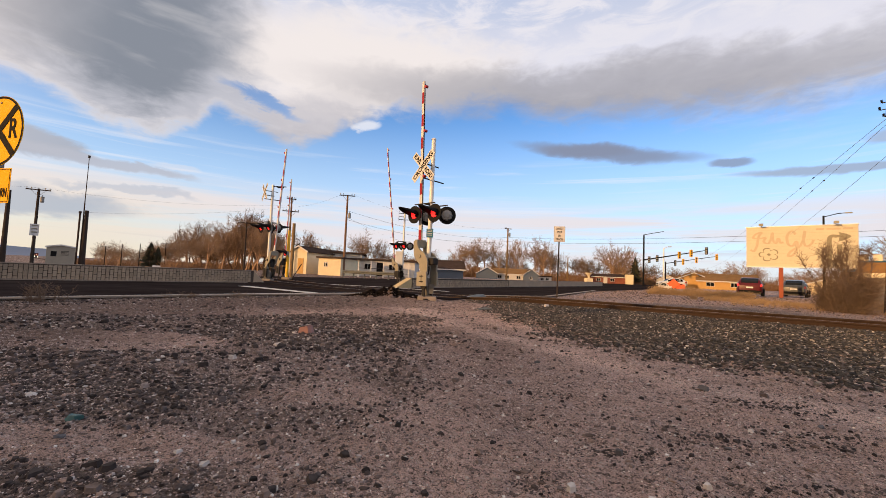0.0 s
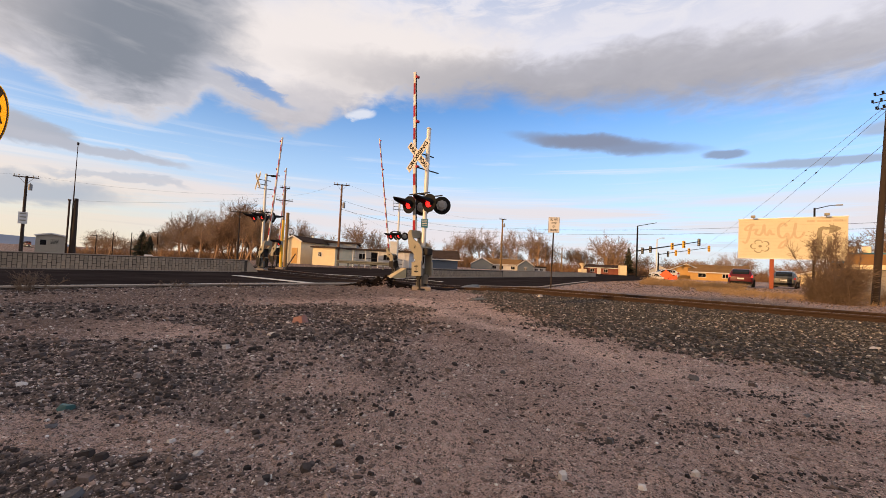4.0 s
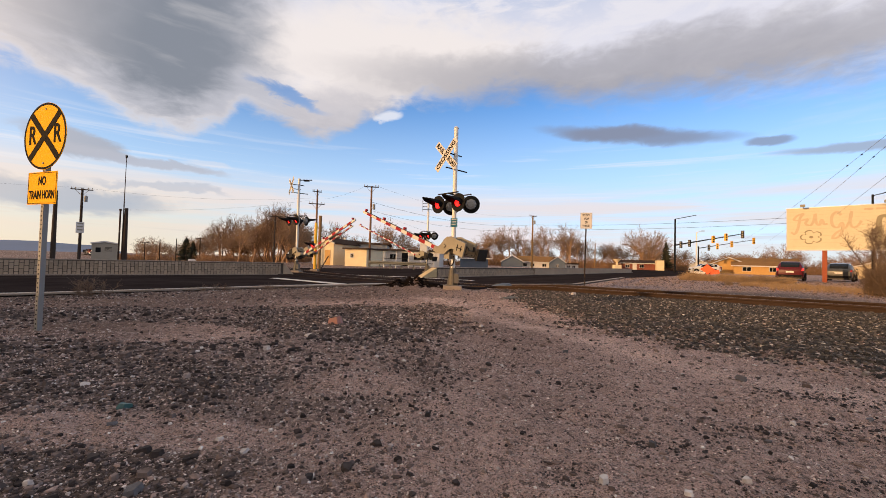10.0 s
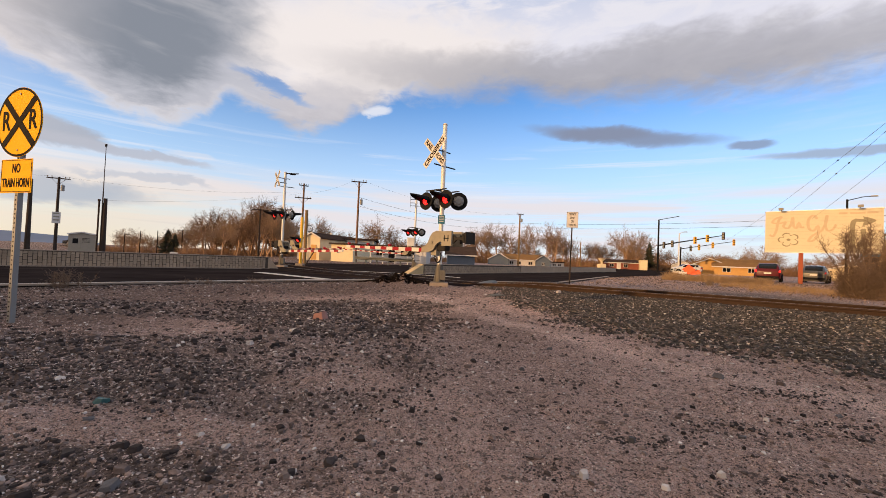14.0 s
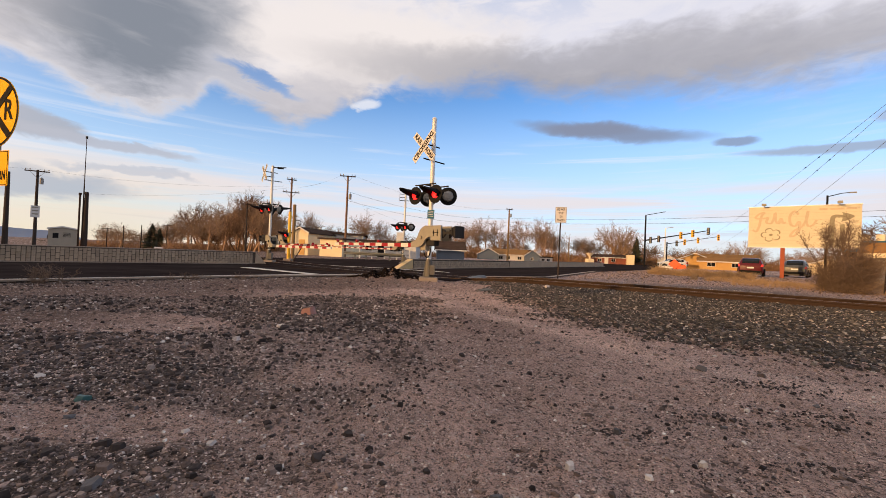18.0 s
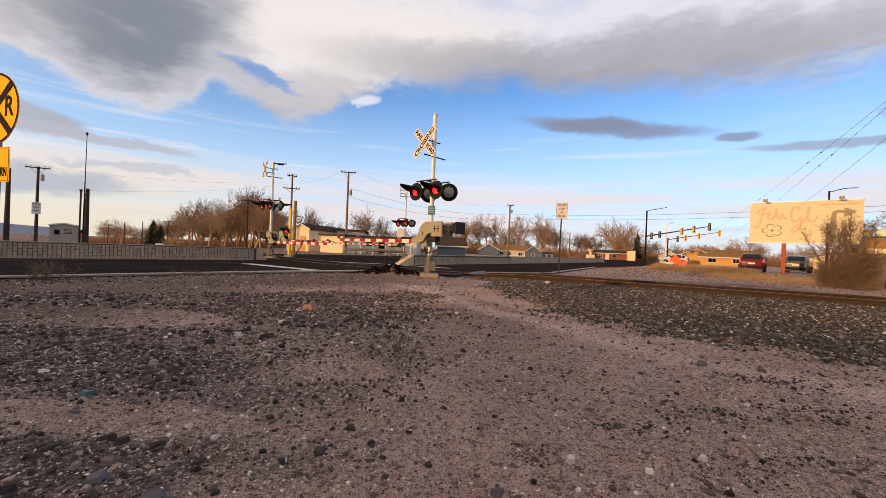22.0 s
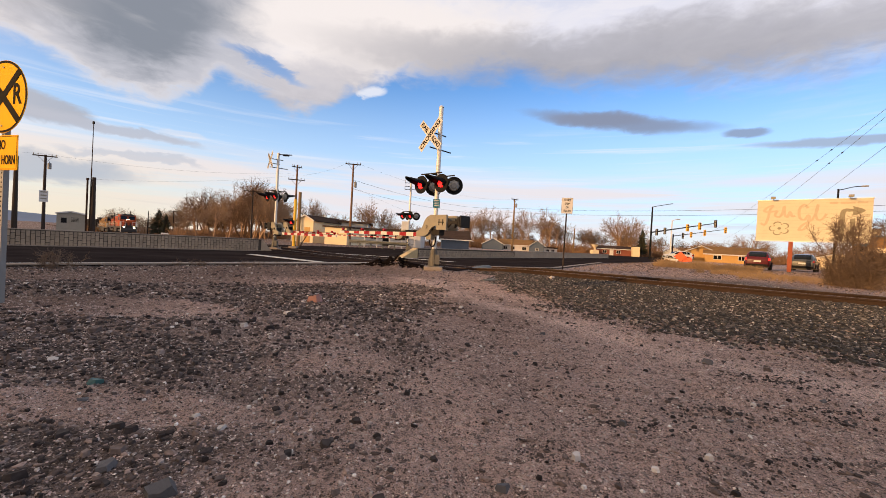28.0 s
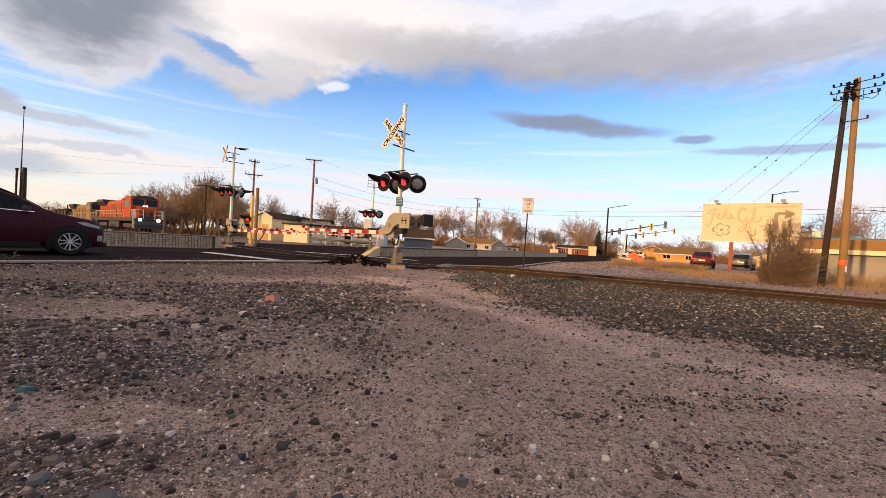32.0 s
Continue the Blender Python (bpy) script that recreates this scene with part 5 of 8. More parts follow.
# white building by the far gates: low annexe, long white shed and gabled front
house(az(-17.3, 56), -14, 2.3, 14, 2.9, 3.5, CREAM_WALL, ROOF, "cream gabled outbuilding lit by the low sun", False, 0.25, "building", (), ((0.3, 0.8, 2.0, TAN_WALL),))
bld = house(az(-14.1, 62), 6, 11.0, 9, 3.1, 3.35, WHITE_WALL, ROOF, "long low white building with a dark flat roof", True, 0.4, "building", flat=True)
for x in (-3.6, -1.2):
    bm = B()
    tube(bm, (x, 3, 3.3), (x, 3, 4.1), 0.25, n=12)
    part("roof_vent", bm, ALU_PAINT, bld)
house(az(-13.3, 52), -14, 3.0, 6, 2.1, 2.3, CREAM_WALL, ROOF, "cream annexe with a flat dark roof", True, 0.25, "building", flat=True, windows=((-0.5, 1.0, 0.5, 0.6),))
house(az(-7.0, 60), -4, 11.4, 7, 2.2, 2.5, WHITE_WALL, ROOF, "white low building with dark doors behind the guard rail", True, 0.3, "building", ((-5.2, 0.8, 0.9, 0.9), (-1.2, 0.9, 1.1, 0.9), (2.4, 0.9, 1.1, 0.9)), ((-3.4, 1.0, 2.0, GLASS_DARK), (0.6, 1.0, 2.0, GLASS_DARK), (4.6, 1.0, 2.0, WHITE_SHEET)), flat=True)
carport = thing("carport", "row of thin white carport posts under a dark beam", "carport", Matrix.Translation(az(-9.4, 49)) @ Matrix.Rotation(radians(-6), 4, "Z"))
for k in range(5):
    bm = B()
    box(bm, 1.5 * k - 0.05, -0.05, -0.1, 1.5 * k + 0.05, 0.05, 1.95)
    part("post", bm, WHITE_SHEET, carport)
bm = B()
box(bm, -0.2, -0.10, 1.95, 6.2, 0.10, 2.08)
part("beam", bm, LOCO_BLACK, carport)
for k in range(2):
    bm = B()
    tube(bm, (0, 0, 0.55 + 0.5 * k), (6.0, 0, 0.55 + 0.5 * k), 0.03, n=6)
    part("fence_rail", bm, LOCO_BLACK, carport)
dish = thing("satellite_dish", "ring-shaped aerial on the white building's roof", "antenna", Matrix.Translation(az(-17.7, 57, 3.4)))
bm = B()
bmesh.ops.create_circle(bm, segments=28, radius=0.42, matrix=pose(0, 0, 0.75, 90))
ringv = list(bm.verts)
pts_ = [v.co.copy() for v in ringv]
bm.clear()
for i in range(28):
    tube(bm, pts_[i], pts_[(i + 1) % 28], 0.04, n=6)
tube(bm, (0, 0, -0.2), (0, 0, 0.35), 0.03, n=6)
part("ring", bm, BLACK, dish)

# houses beyond the right-hand wall
house(az(3.4, 66), 0, 4.4, 8, 1.55, 2.95, BLUE_WALL, ROOF, "dark-roofed grey-blue house behind the median wall", True, 0.4)
house(az(8.7, 95), -6, 4.8, 9, 1.25, 2.55, BLUE_WALL, ROOF, "small blue gabled house with white trim", False, 0.35)
house(az(12.0, 97), -8, 7.6, 8, 1.3, 2.5, WHITE_WALL, ROOF_TAN, "white house with a tan shingle roof", True, 0.4, "house", ((-2.6, 0.15, 1.0, 0.8), (-0.9, 0.15, 1.0, 0.8), (1.8, 0.15, 1.0, 0.8)))
house(az(14.8, 96), -8, 3.4, 8, 1.3, 2.5, BLUE_WALL, ROOF, "small blue gabled house with white trim", False, 0.35, "house", ((0.0, 0.2, 0.7, 0.6),))
house(az(16.6, 100), -8, 3.2, 5, 0.9, 1.2, WHITE_WALL, ROOF, "low pale garage with dark windows", True, 0.2, "house", ((-0.6, 0.1, 0.8, 0.6), (0.6, 0.1, 0.8, 0.6)), flat=True)
house(az(25.0, 110), -20, 8.6, 8, 1.6, 2.3, BRICK_RED, ROOF, "long low red brick house with a dark roof", True, 0.4, "house", ((-2.8, 0.5, 1.0, 0.8), (0.4, 0.5, 1.0, 0.8)), ((-1.2, 0.9, 1.7, WHITE_SHEET),))
house(az(27.3, 108), -20, 1.6, 3, 2.4, 2.55, CREAM_WALL, ROOF, "narrow cream chimney block beside the brick house", True, 0.05, "building", flat=True)
tank = thing("water_tank", "small cream tank with a funnel top beside the road", "tank", Matrix.Translation(az(22.3, 108)))
bm = B()
box(bm, -0.8, -0.8, -0.2, 0.8, 0.8, 1.1, 0.05)
part("base", bm, CREAM_WALL, tank)
bm = B()
tube(bm, (0, 0, 1.1), (0, 0, 1.7), 0.25, n=12)
tube(bm, (0, 0, 1.7), (0, 0, 2.5), 0.3, 0.95, 14)
part("funnel", bm, CREAM_WALL, tank)
house(az(34.3, 92), -28, 6.4, 9, 1.5, 2.9, TAN_WALL, ROOF_TAN, "tan gabled house glowing in the evening sun", False, 0.35, "house", ((1.8, 0.5, 1.2, 0.8), (-1.5, 0.5, 0.9, 0.8)))
house(az(37.6, 90), -34, 9.0, 9, 1.5, 2.8, TAN_WALL, ROOF_TAN, "long tan house with a low brown roof", True, 0.4, "house", ((-2.6, 0.5, 1.3, 0.8), (1.0, 0.5, 1.0, 0.8)), ((3.4, 1.0, 1.9, WHITE_SHEET),))
house(az(31.5, 110), -28, 4.0, 7, 1.5, 2.5, WHITE_WALL, ROOF, "white gabled house beyond the junction", False, 0.3)
house(az(46.2, 80), -40, 5.5, 7, 1.4, 2.4, CREAM_WALL, ROOF_TAN, "cream gabled house behind the billboard", False, 0.3)
# shop with a teal fascia and the tan building by the big poles
shop = house(az(53.0, 62), -54, 13, 12, 3.9, 4.1, TAN_WALL, TEAL, "flat-roofed shop with a teal-blue fascia", True, 0.2, "shop", flat=True)
bm = B()
box(bm, -6.7, -0.30, 2.9, 6.7, -0.05, 4.05, 0.02)
part("fascia", bm, TEAL, shop, "teal-blue fascia band")
bm = B()
box(bm, -6.4, -0.02, 2.35, 6.4, 0.03, 2.85)
part("shop_window", bm, GLASS_DARK, shop)
for x in (-5.3, -4.2):
    bm = B()
    box(bm, x, 2, 4.1, x + 0.7, 3, 4.9, 0.03)
    part("roof_unit", bm, CREAM_WALL, shop, "rooftop air unit")
tanb = house(az(56.0, 36), -56, 9.0, 9, 1.75, 2.65, GREY_RENDER, ROOF_TAN, "pale grey building with a brown mansard and cream eave", True, 0.35, "building", flat=True)
bm = B()
box(bm, -4.95, -0.45, 1.72, 4.95, -0.35, 2.0)
part("eave_board", bm, CREAM_WALL, tanb, "cream eave board")
# shed behind the left wall
SHED_METAL = material("shed_metal", (0.30, 0.27, 0.22), 0.7, 0.0, grain=6, vary=0.12, bump=0.05, spec=0.2)
shed = house(az(-41.1, 72), 41, 2.75, 2.6, 2.25, 2.5, SHED_METAL, SHED_METAL, "small grey metal equipment shed", False, 0.12, "shed", (), ((0.35, 0.95, 2.0, SHED_METAL),))
bm = B()
box(bm, -0.95, -0.03, 1.1, -0.4, -0.005, 1.75)
part("louvre", bm, BLACK, shed)
for k in range(4):
    bm = B()
    box(bm, 0.0, -0.062, 1.75 - 0.16 * k, 0.75, -0.052, 1.81 - 0.16 * k)
    part("text_bar", bm, RUBBER, shed)
# pale low vehicles and tanks far behind the left wall
for a_, d_, w_ in ((-32.9, 112, 2.6), (-31.2, 112, 1.6), (-30.6, 112, 1.4)):
    t_ = thing("storage_tank", "small white tank lying among the far trees", "tank", Matrix.Translation(az(a_, d_)) @ pose(0, 0, 0, 0, 0, -a_))
    bm = B()
    tube(bm, (-w_ / 3, 0, 0.36), (w_ / 3, 0, 0.36), 0.40, n=16)
    part("drum", bm, WHITE_SHEET, t_, smooth=False)

# ---- guard rail ----
ZINC = material("weathered_zinc", (0.10, 0.105, 0.10), 0.7, 0.1, grain=12, vary=0.25, bump=0.1)
GR = [Vector((-8.6, 42.5, 0)), Vector((-2.2, 37.0, 0))]
gr = thing("guard_rail", "galvanised steel guard rail on short posts", "guard rail")
n_post = 6
for i in range(n_post):
    p = GR[0].lerp(GR[1], i / (n_post - 1))
    bm = B()
    box(bm, p.x - 0.06, p.y + 0.06, -0.1, p.x + 0.06, p.y + 0.20, 0.70)
    part("post", bm, ZINC, gr)
gdir = (GR[1] - GR[0]).normalized()
bm = B()
gm = Matrix.Translation(GR[0]) @ Matrix.Rotation(math.atan2(gdir.y, gdir.x), 4, "Z")
prism(bm, [(0.0, 0.42), (-0.08, 0.48), (-0.08, 0.54), (0.0, 0.58), (-0.08, 0.62), (-0.08, 0.69), (0.0, 0.74), (0.02, 0.74), (0.02, 0.42)], 0, (GR[1] - GR[0]).length, m=gm @ Matrix.Rotation(radians(-90), 4, "Z") @ Matrix.Diagonal((-1, 1, 1, 1)))
part("rail_beam", bm, ZINC, gr, "ribbed steel beam")

# ---- billboard ----
BB = az(43.85, 46)
bb = thing("billboard", "faded cream billboard on a rust-red post", "billboard", Matrix.Translation(BB) @ Matrix.Rotation(radians(-43.9), 4, "Z"))
bm = B()
box(bm, -3.60, 0.0, 2.68, 3.60, 0.30, 6.22, 0.02)
panel = part("panel", bm, BILL_WHITE, bb)
for k in range(1, 12):
    bm = B()
    box(bm, -3.58, -0.012, 2.68 + k * 0.295 - 0.006, 3.58, -0.001, 2.68 + k * 0.295 + 0.006)
    part("slat_joint", bm, PINK_PAINT, panel)
for nm, x0, z0, x1, z1 in (("top", -3.64, 6.2, 3.64, 6.27), ("bottom", -3.64, 2.62, 3.64, 2.69)):
    bm = B()
    box(bm, x0, -0.04, z0, x1, 0.32, z1)
    part("trim", bm, ALU_PAINT, bb)


def blob(name, pts, mat, y, label=""):
    """A painted shape: a closed smooth outline in the panel's plane."""
    bm = B()
    ring = []
    n = len(pts)
    for i in range(n):
        p0, p1, p2, p3 = (Vector(pts[(i + k - 1) % n]) for k in range(4))
        for s in range(5):
            t = s / 5
            q = 0.5 * ((2 * p1) + (p2 - p0) * t + (2 * p0 - 5 * p1 + 4 * p2 - p3) * t * t + (3 * p1 - p0 - 3 * p2 + p3) * t ** 3)
            ring.append((q.x, q.y))
    prism(bm, ring, y, y + 0.004)
    return part(name, bm, mat, panel, label)


def flower(r, w, lift=0.0):
    return [(-2.0 + (r + w * (abs(math.sin(2.5 * a)) ** 0.6 * 2 - 1)) * math.cos(a), 3.75 + (r + w * (abs(math.sin(2.5 * a)) ** 0.6 * 2 - 1)) * math.sin(a) * 0.85) for a in np.linspace(0, 2 * math.pi, 31)[:-1]]


blob("painted_flower", flower(0.60, 0.13), OLIVE_PAINT, -0.016, "painted flower outline")
blob("painted_petals", flower(0.50, 0.12), BILL_WHITE, -0.021)
blob("painted_heart", [(-2.0 + 0.13 * math.cos(a), 3.75 + 0.11 * math.sin(a)) for a in np.linspace(0, 6.28, 9)[:-1]], OLIVE_PAINT, -0.026)


def script_stroke(pts, w=0.10):
    """One long pen stroke of faded script, as a ribbon."""
    line = catmull([Vector((x, 0, z)) for x, z in pts], 5)
    left_, right_ = [], []
    for i, p in enumerate(line):
        d = (line[min(i + 1, len(line) - 1)] - line[max(i - 1, 0)]).normalized()
        n = Vector((-d.z, 0, d.x)) * w * (0.6 + 0.4 * abs(d.z))
        left_.append(p + n)
        right_.append(p - n)
    bm = B()
    n = len(line)
    rows_ = [[bm.verts.new((v.x, y, v.z)) for v, y in ((left_[k], -0.002), (left_[k], -0.012 - 0.006 * k / n), (right_[k], -0.012 - 0.006 * k / n), (right_[k], -0.002))] for k in range(n)]
    for a, b in zip(rows_, rows_[1:]):
        for j in range(3):
            bm.faces.new((a[j], b[j], b[j + 1], a[j + 1]))
    bm.faces.new(rows_[0])
    bm.faces.new(rows_[-1][::-1])
    bmesh.ops.recalc_face_normals(bm, faces=bm.faces)
    part("painted_swirl", bm, PINK_PAINT, panel, "faded pink painted script stroke")


script_stroke([(-3.3, 4.2), (-3.05, 4.05), (-2.85, 4.5), (-2.7, 5.4), (-2.5, 5.75), (-2.9, 5.6), (-3.1, 5.25), (-2.6, 5.2), (-2.2, 5.3)])
script_stroke([(-2.2, 5.3), (-2.35, 4.9), (-2.05, 4.75), (-1.85, 5.1), (-1.75, 5.7), (-1.7, 5.0), (-1.5, 4.75), (-1.35, 5.2), (-1.2, 4.8), (-1.0, 4.85)])
script_stroke([(-0.2, 5.5), (-0.45, 5.8), (-0.75, 5.4), (-0.7, 4.7), (-0.4, 4.5), (-0.15, 4.9), (-0.1, 4.4), (-0.3, 3.8), (-0.7, 3.6), (-0.5, 4.05), (0.1, 4.5)])
script_stroke([(0.1, 4.5), (0.35, 5.2), (0.4, 5.8), (0.3, 5.0), (0.45, 4.5), (0.75, 4.6), (0.95, 5.0)], 0.09)
# darker olive arrow shape and upright bar at the panel's right
blob("painted_arrow", [(1.75, 3.2), (2.05, 3.2), (2.05, 5.0), (2.3, 5.15), (2.5, 5.15), (2.5, 4.85), (3.2, 5.25), (2.5, 5.6), (2.5, 5.4), (2.0, 5.4), (1.75, 5.0)], OLIVE_PAINT, -0.016, "olive arrow shape pointing aside")
bm = B()
box(bm, 2.35, -0.02, 3.2, 2.65, -0.002, 4.6)
part("painted_bar", bm, OLIVE_PAINT, panel)
for x0, x1 in ((1.1, 1.6), (1.75, 2.6), (2.7, 3.3)):
    bm = B()
    box(bm, x0, -0.02, 5.82, x1, -0.002, 5.98)
    part("text_bar", bm, PINK_PAINT, panel)
bm = B()
box(bm, -1.33, 0.05, -0.3, -1.03, 0.35, 2.68, 0.01)
part("post", bm, RUST_POST, bb, "rust-red square steel post")
for x in (-2.5, 2.3):
    bm = B()
    tube(bm, (x, 0.1, 6.25), (x, -0.7, 6.35), 0.02, n=6)
    box(bm, x - 0.16, -0.9, 6.25, x + 0.16, -0.62, 6.45, 0.02)
    part("floodlight", bm, GREYBOX, bb, "unlit floodlight on a bracket")

# ---- street lamps and traffic signals ----


def street_lamp(place, tall, reach, yaw, label, mat=None, up=0.25):
    s = thing("street_lamp", label, "street lamp", Matrix.Translation(place) @ Matrix.Rotation(radians(yaw), 4, "Z"))
    bm = B()
    tube(bm, (0, 0, -0.3), (0, 0, tall), 0.14, 0.10, 12)
    part("pole", bm, mat or BLACK, s)
    bm = B()
    tube(bm, (0, 0, tall - 0.15), (reach * 0.6, 0, tall + up * 0.8), 0.05, n=8)
    tube(bm, (reach * 0.6, 0, tall + up * 0.8), (reach, 0, tall + up), 0.045, n=8)
    part("arm", bm, mat or BLACK, s)
    bm = B()
    box(bm, reach - 0.25, -0.13, tall + up - 0.08, reach + 0.4, 0.13, tall + up + 0.06, 0.03)
    part("lamp_head", bm, GREYBOX, s)
    return s


street_lamp(az(45.8, 70), 10.2, 2.2, -46, "dark street lamp rising behind the billboard")
street_lamp(az(54.65, 85), 9.2, -3.0, -54, "dark street lamp beyond the shop")
street_lamp(az(31.1, 95), 8.0, 1.0, -30, "pale grey street lamp at the junction", ALU_PAINT)
TL = az(28.85, 78)
tl = thing("traffic_signal", "black traffic signal pole with a long mast arm", "traffic light", Matrix.Translation(TL) @ Matrix.Rotation(radians(-30), 4, "Z"))
bm = B()
tube(bm, (0, 0, -0.3), (0, 0, 9.0), 0.16, 0.12, 12)
part("pole", bm, BLACK, tl)
bm = B()
tube(bm, (0, 0, 9.0), (3.0, 0, 9.55), 0.05, n=8)
part("lamp_arm", bm, BLACK, tl)
ARM_END = Vector((8.6, -5.5, 6.0))
bm = B()
tube(bm, (0, 0, 4.6), ARM_END, 0.12, 0.06, 10)
part("mast_arm", bm, BLACK, tl)


def signal_head(parent, at, mat, face=0, size=1.0):
    bm = B()
    box(bm, -0.18 * size, -0.12, -0.55 * size, 0.18 * size, 0.14, 0.55 * size, 0.02)
    h = part("signal_head", bm, mat, parent, "", m=Matrix.Translation(at) @ Matrix.Rotation(radians(face), 4, "Z"))
    for k in range(3):
        bm = B()
        disc(bm, (0, -0.13, (0.34 - 0.34 * k) * size), (0, 1, 0), 0.12 * size, 0.04, 12)
        part("signal_lens", bm, BLACK if mat is SIGNAL_YELLOW else GREYBOX, h)
    return h


for f, mt in ((0.10, BLACK), (0.24, BLACK), (0.60, SIGNAL_YELLOW), (0.78, SIGNAL_YELLOW), (1.0, BLACK)):
    signal_head(tl, Vector((0, 0, 4.6)).lerp(ARM_END, f) + Vector((0, -0.2, -0.1)), mt, 30 if mt is SIGNAL_YELLOW else -20)
tl2 = thing("traffic_signal", "yellow traffic signal heads on a far mast arm", "traffic light", Matrix.Translation(az(31.3, 100)) @ Matrix.Rotation(radians(-30), 4, "Z"))
bm = B()
tube(bm, (0, 0, -0.3), (0, 0, 5.4), 0.14, n=10)
part("pole", bm, BLACK, tl2)
bm = B()
tube(bm, (0, 0, 5.0), (9.0, -2, 6.6), 0.08, 0.05, n=8)
part("mast_arm", bm, BLACK, tl2)
for f in (0.2, 0.36, 0.62, 1.0):
    signal_head(tl2, Vector((0, 0, 5.0)).lerp(Vector((9.0, -2, 6.6)), f) + Vector((0, -0.15, -0.2)), SIGNAL_YELLOW if f > 0.3 else BLACK, 10, 1.1)
sign_o = thing("work_sign", "bright orange roadwork flags and sign on a stand", "road sign", Matrix.Translation(az(32.2, 60)) @ Matrix.Rotation(radians(-32), 4, "Z"))
bm = B()
prism(bm, [(0, 0.1), (0.75, 0.75), (0, 1.4), (-0.75, 0.75)], -0.02, 0.0)
part("sign_face", bm, CONE_ORANGE, sign_o, "orange diamond face")
bm = B()
prism(bm, [(0.2, 0.1), (1.3, 0.2), (1.2, 0.75), (0.5, 0.6)], 0.15, 0.17)
part("flag", bm, CONE_ORANGE, sign_o)
bm = B()
tube(bm, (0, 0.02, -0.1), (0, 0.02, 0.5), 0.03, n=6)
part("stand", bm, GREYBOX, sign_o)
barricade = thing("barricade", "leaning white and pale barricade boards beside the dry grass", "barricade", Matrix.Translation(az(31.2, 42)) @ Matrix.Rotation(radians(-30), 4, "Z"))
for k in range(2):
    bm = B()
    box(bm, -0.55, 0, 0.35 * k, 0.55, 0.04, 0.35 * k + 0.2)
    part("board", bm, WHITE_SHEET, barricade, m=pose(0, 0, 0.05, 0, -22 if k == 0 else 4, 0))

# ---- trees and scrub ----


class Twigs:
    """Gathers thin round bars as plain arrays."""

    def __init__(self, sides=3):
        self.v, self.f, self.n = [], [], sides

    def bar(self, a, b, r0, r1):
        d = b - a
        if d.length < 1e-5:
            return
        q = d.to_track_quat("Z", "Y")
        i0 = len(self.v)
        for p, r in ((a, r0), (b, r1)):
            for k in range(self.n):
                t = 6.2832 * k / self.n
                self.v.append(p + q @ Vector((math.cos(t) * r, math.sin(t) * r, 0)))
        for k in range(self.n):
            k2 = (k + 1) % self.n
            self.f.append((i0 + k, i0 + k2, i0 + self.n + k2, i0 + self.n + k))

    def spike(self, a, b, r):
        """A twig that ends in a point."""
        d = b - a
        if d.length < 1e-5:
            return
        q = d.to_track_quat("Z", "Y")
        i0 = len(self.v)
        for k in range(3):
            t = 6.2832 * k / 3
            self.v.append(a + q @ Vector((math.cos(t) * r, math.sin(t) * r, 0)))
        self.v.append(b)
        self.f += [(i0, i0 + 1, i0 + 3), (i0 + 1, i0 + 2, i0 + 3), (i0 + 2, i0, i0 + 3)]

    def mesh(self, name, mat):
        me = bpy.data.meshes.new(name)
        me.from_pydata(self.v, [], self.f)
        me.materials.append(mat)
        return me


def bare_tree(seed, tall, spread=0.6, mat=None, stems=1, levels=4, twig=0.024, fine=3):
    """Trunk and crown meshes of a leafless tree: limbs, branches, and fine twigs that end in points."""
    rnd = random.Random(seed)
    trunk, crown = Twigs(5), Twigs(3)

    def side_of(d):
        side = Vector((rnd.gauss(0, 1), rnd.gauss(0, 1), rnd.gauss(0.15, 0.6)))
        return (side - side.project(d)).normalized()

    def grow(p, d, ln, r, lev):
        if lev == levels:
            q = p + (d + Vector((rnd.gauss(0, 0.15), rnd.gauss(0, 0.15), rnd.gauss(0.05, 0.12)))).normalized() * ln
            crown.spike(p, q, r)
            for _ in range(fine):
                a = p.lerp(q, rnd.uniform(0.15, 0.85))
                crown.spike(a, a + (d * 0.75 + side_of(d) * spread * rnd.uniform(0.6, 1.3)).normalized() * ln * rnd.uniform(0.4, 0.75), r * 0.6)
            return
        segs = 3 if lev < 3 else 2
        tgt = trunk if lev < 3 else crown
        for s in range(segs):
            d = (d + Vector((rnd.gauss(0, 0.13), rnd.gauss(0, 0.13), rnd.gauss(0.05, 0.10)))).normalized()
            q = p + d * ln / segs
            r1 = max(twig * 0.6, r * (0.86 if lev < 2 else 0.75))
            tgt.bar(p, q, r, r1)
            p, r = q, r1
            if s > 0 or lev > 0:
                for _ in range(1 if rnd.random() < 0.45 else 2):
                    nd = (d * (1 - spread * 0.55) + side_of(d) * spread * rnd.uniform(0.7, 1.25)).normalized()
                    grow(p, nd, ln * rnd.uniform(0.55, 0.78), max(twig, r * rnd.uniform(0.45, 0.65)), lev + 1)
        grow(p, d, ln * 0.7, max(twig, r * 0.8), lev + 1)
    for k in range(stems):
        d = Vector((rnd.gauss(0, 0.10 + 0.25 * (stems > 1)), rnd.gauss(0, 0.10 + 0.25 * (stems > 1)), 1)).normalized()
        grow(Vector((rnd.gauss(0, 0.15 * (stems > 1)), rnd.gauss(0, 0.15 * (stems > 1)), -0.2)), d, tall * 0.34, tall * 0.019, 0)
    return trunk.mesh("trunk", mat or BARK), crown.mesh("crown", BARK_TWIG if mat is not BARK_DARK else BARK_DARK)


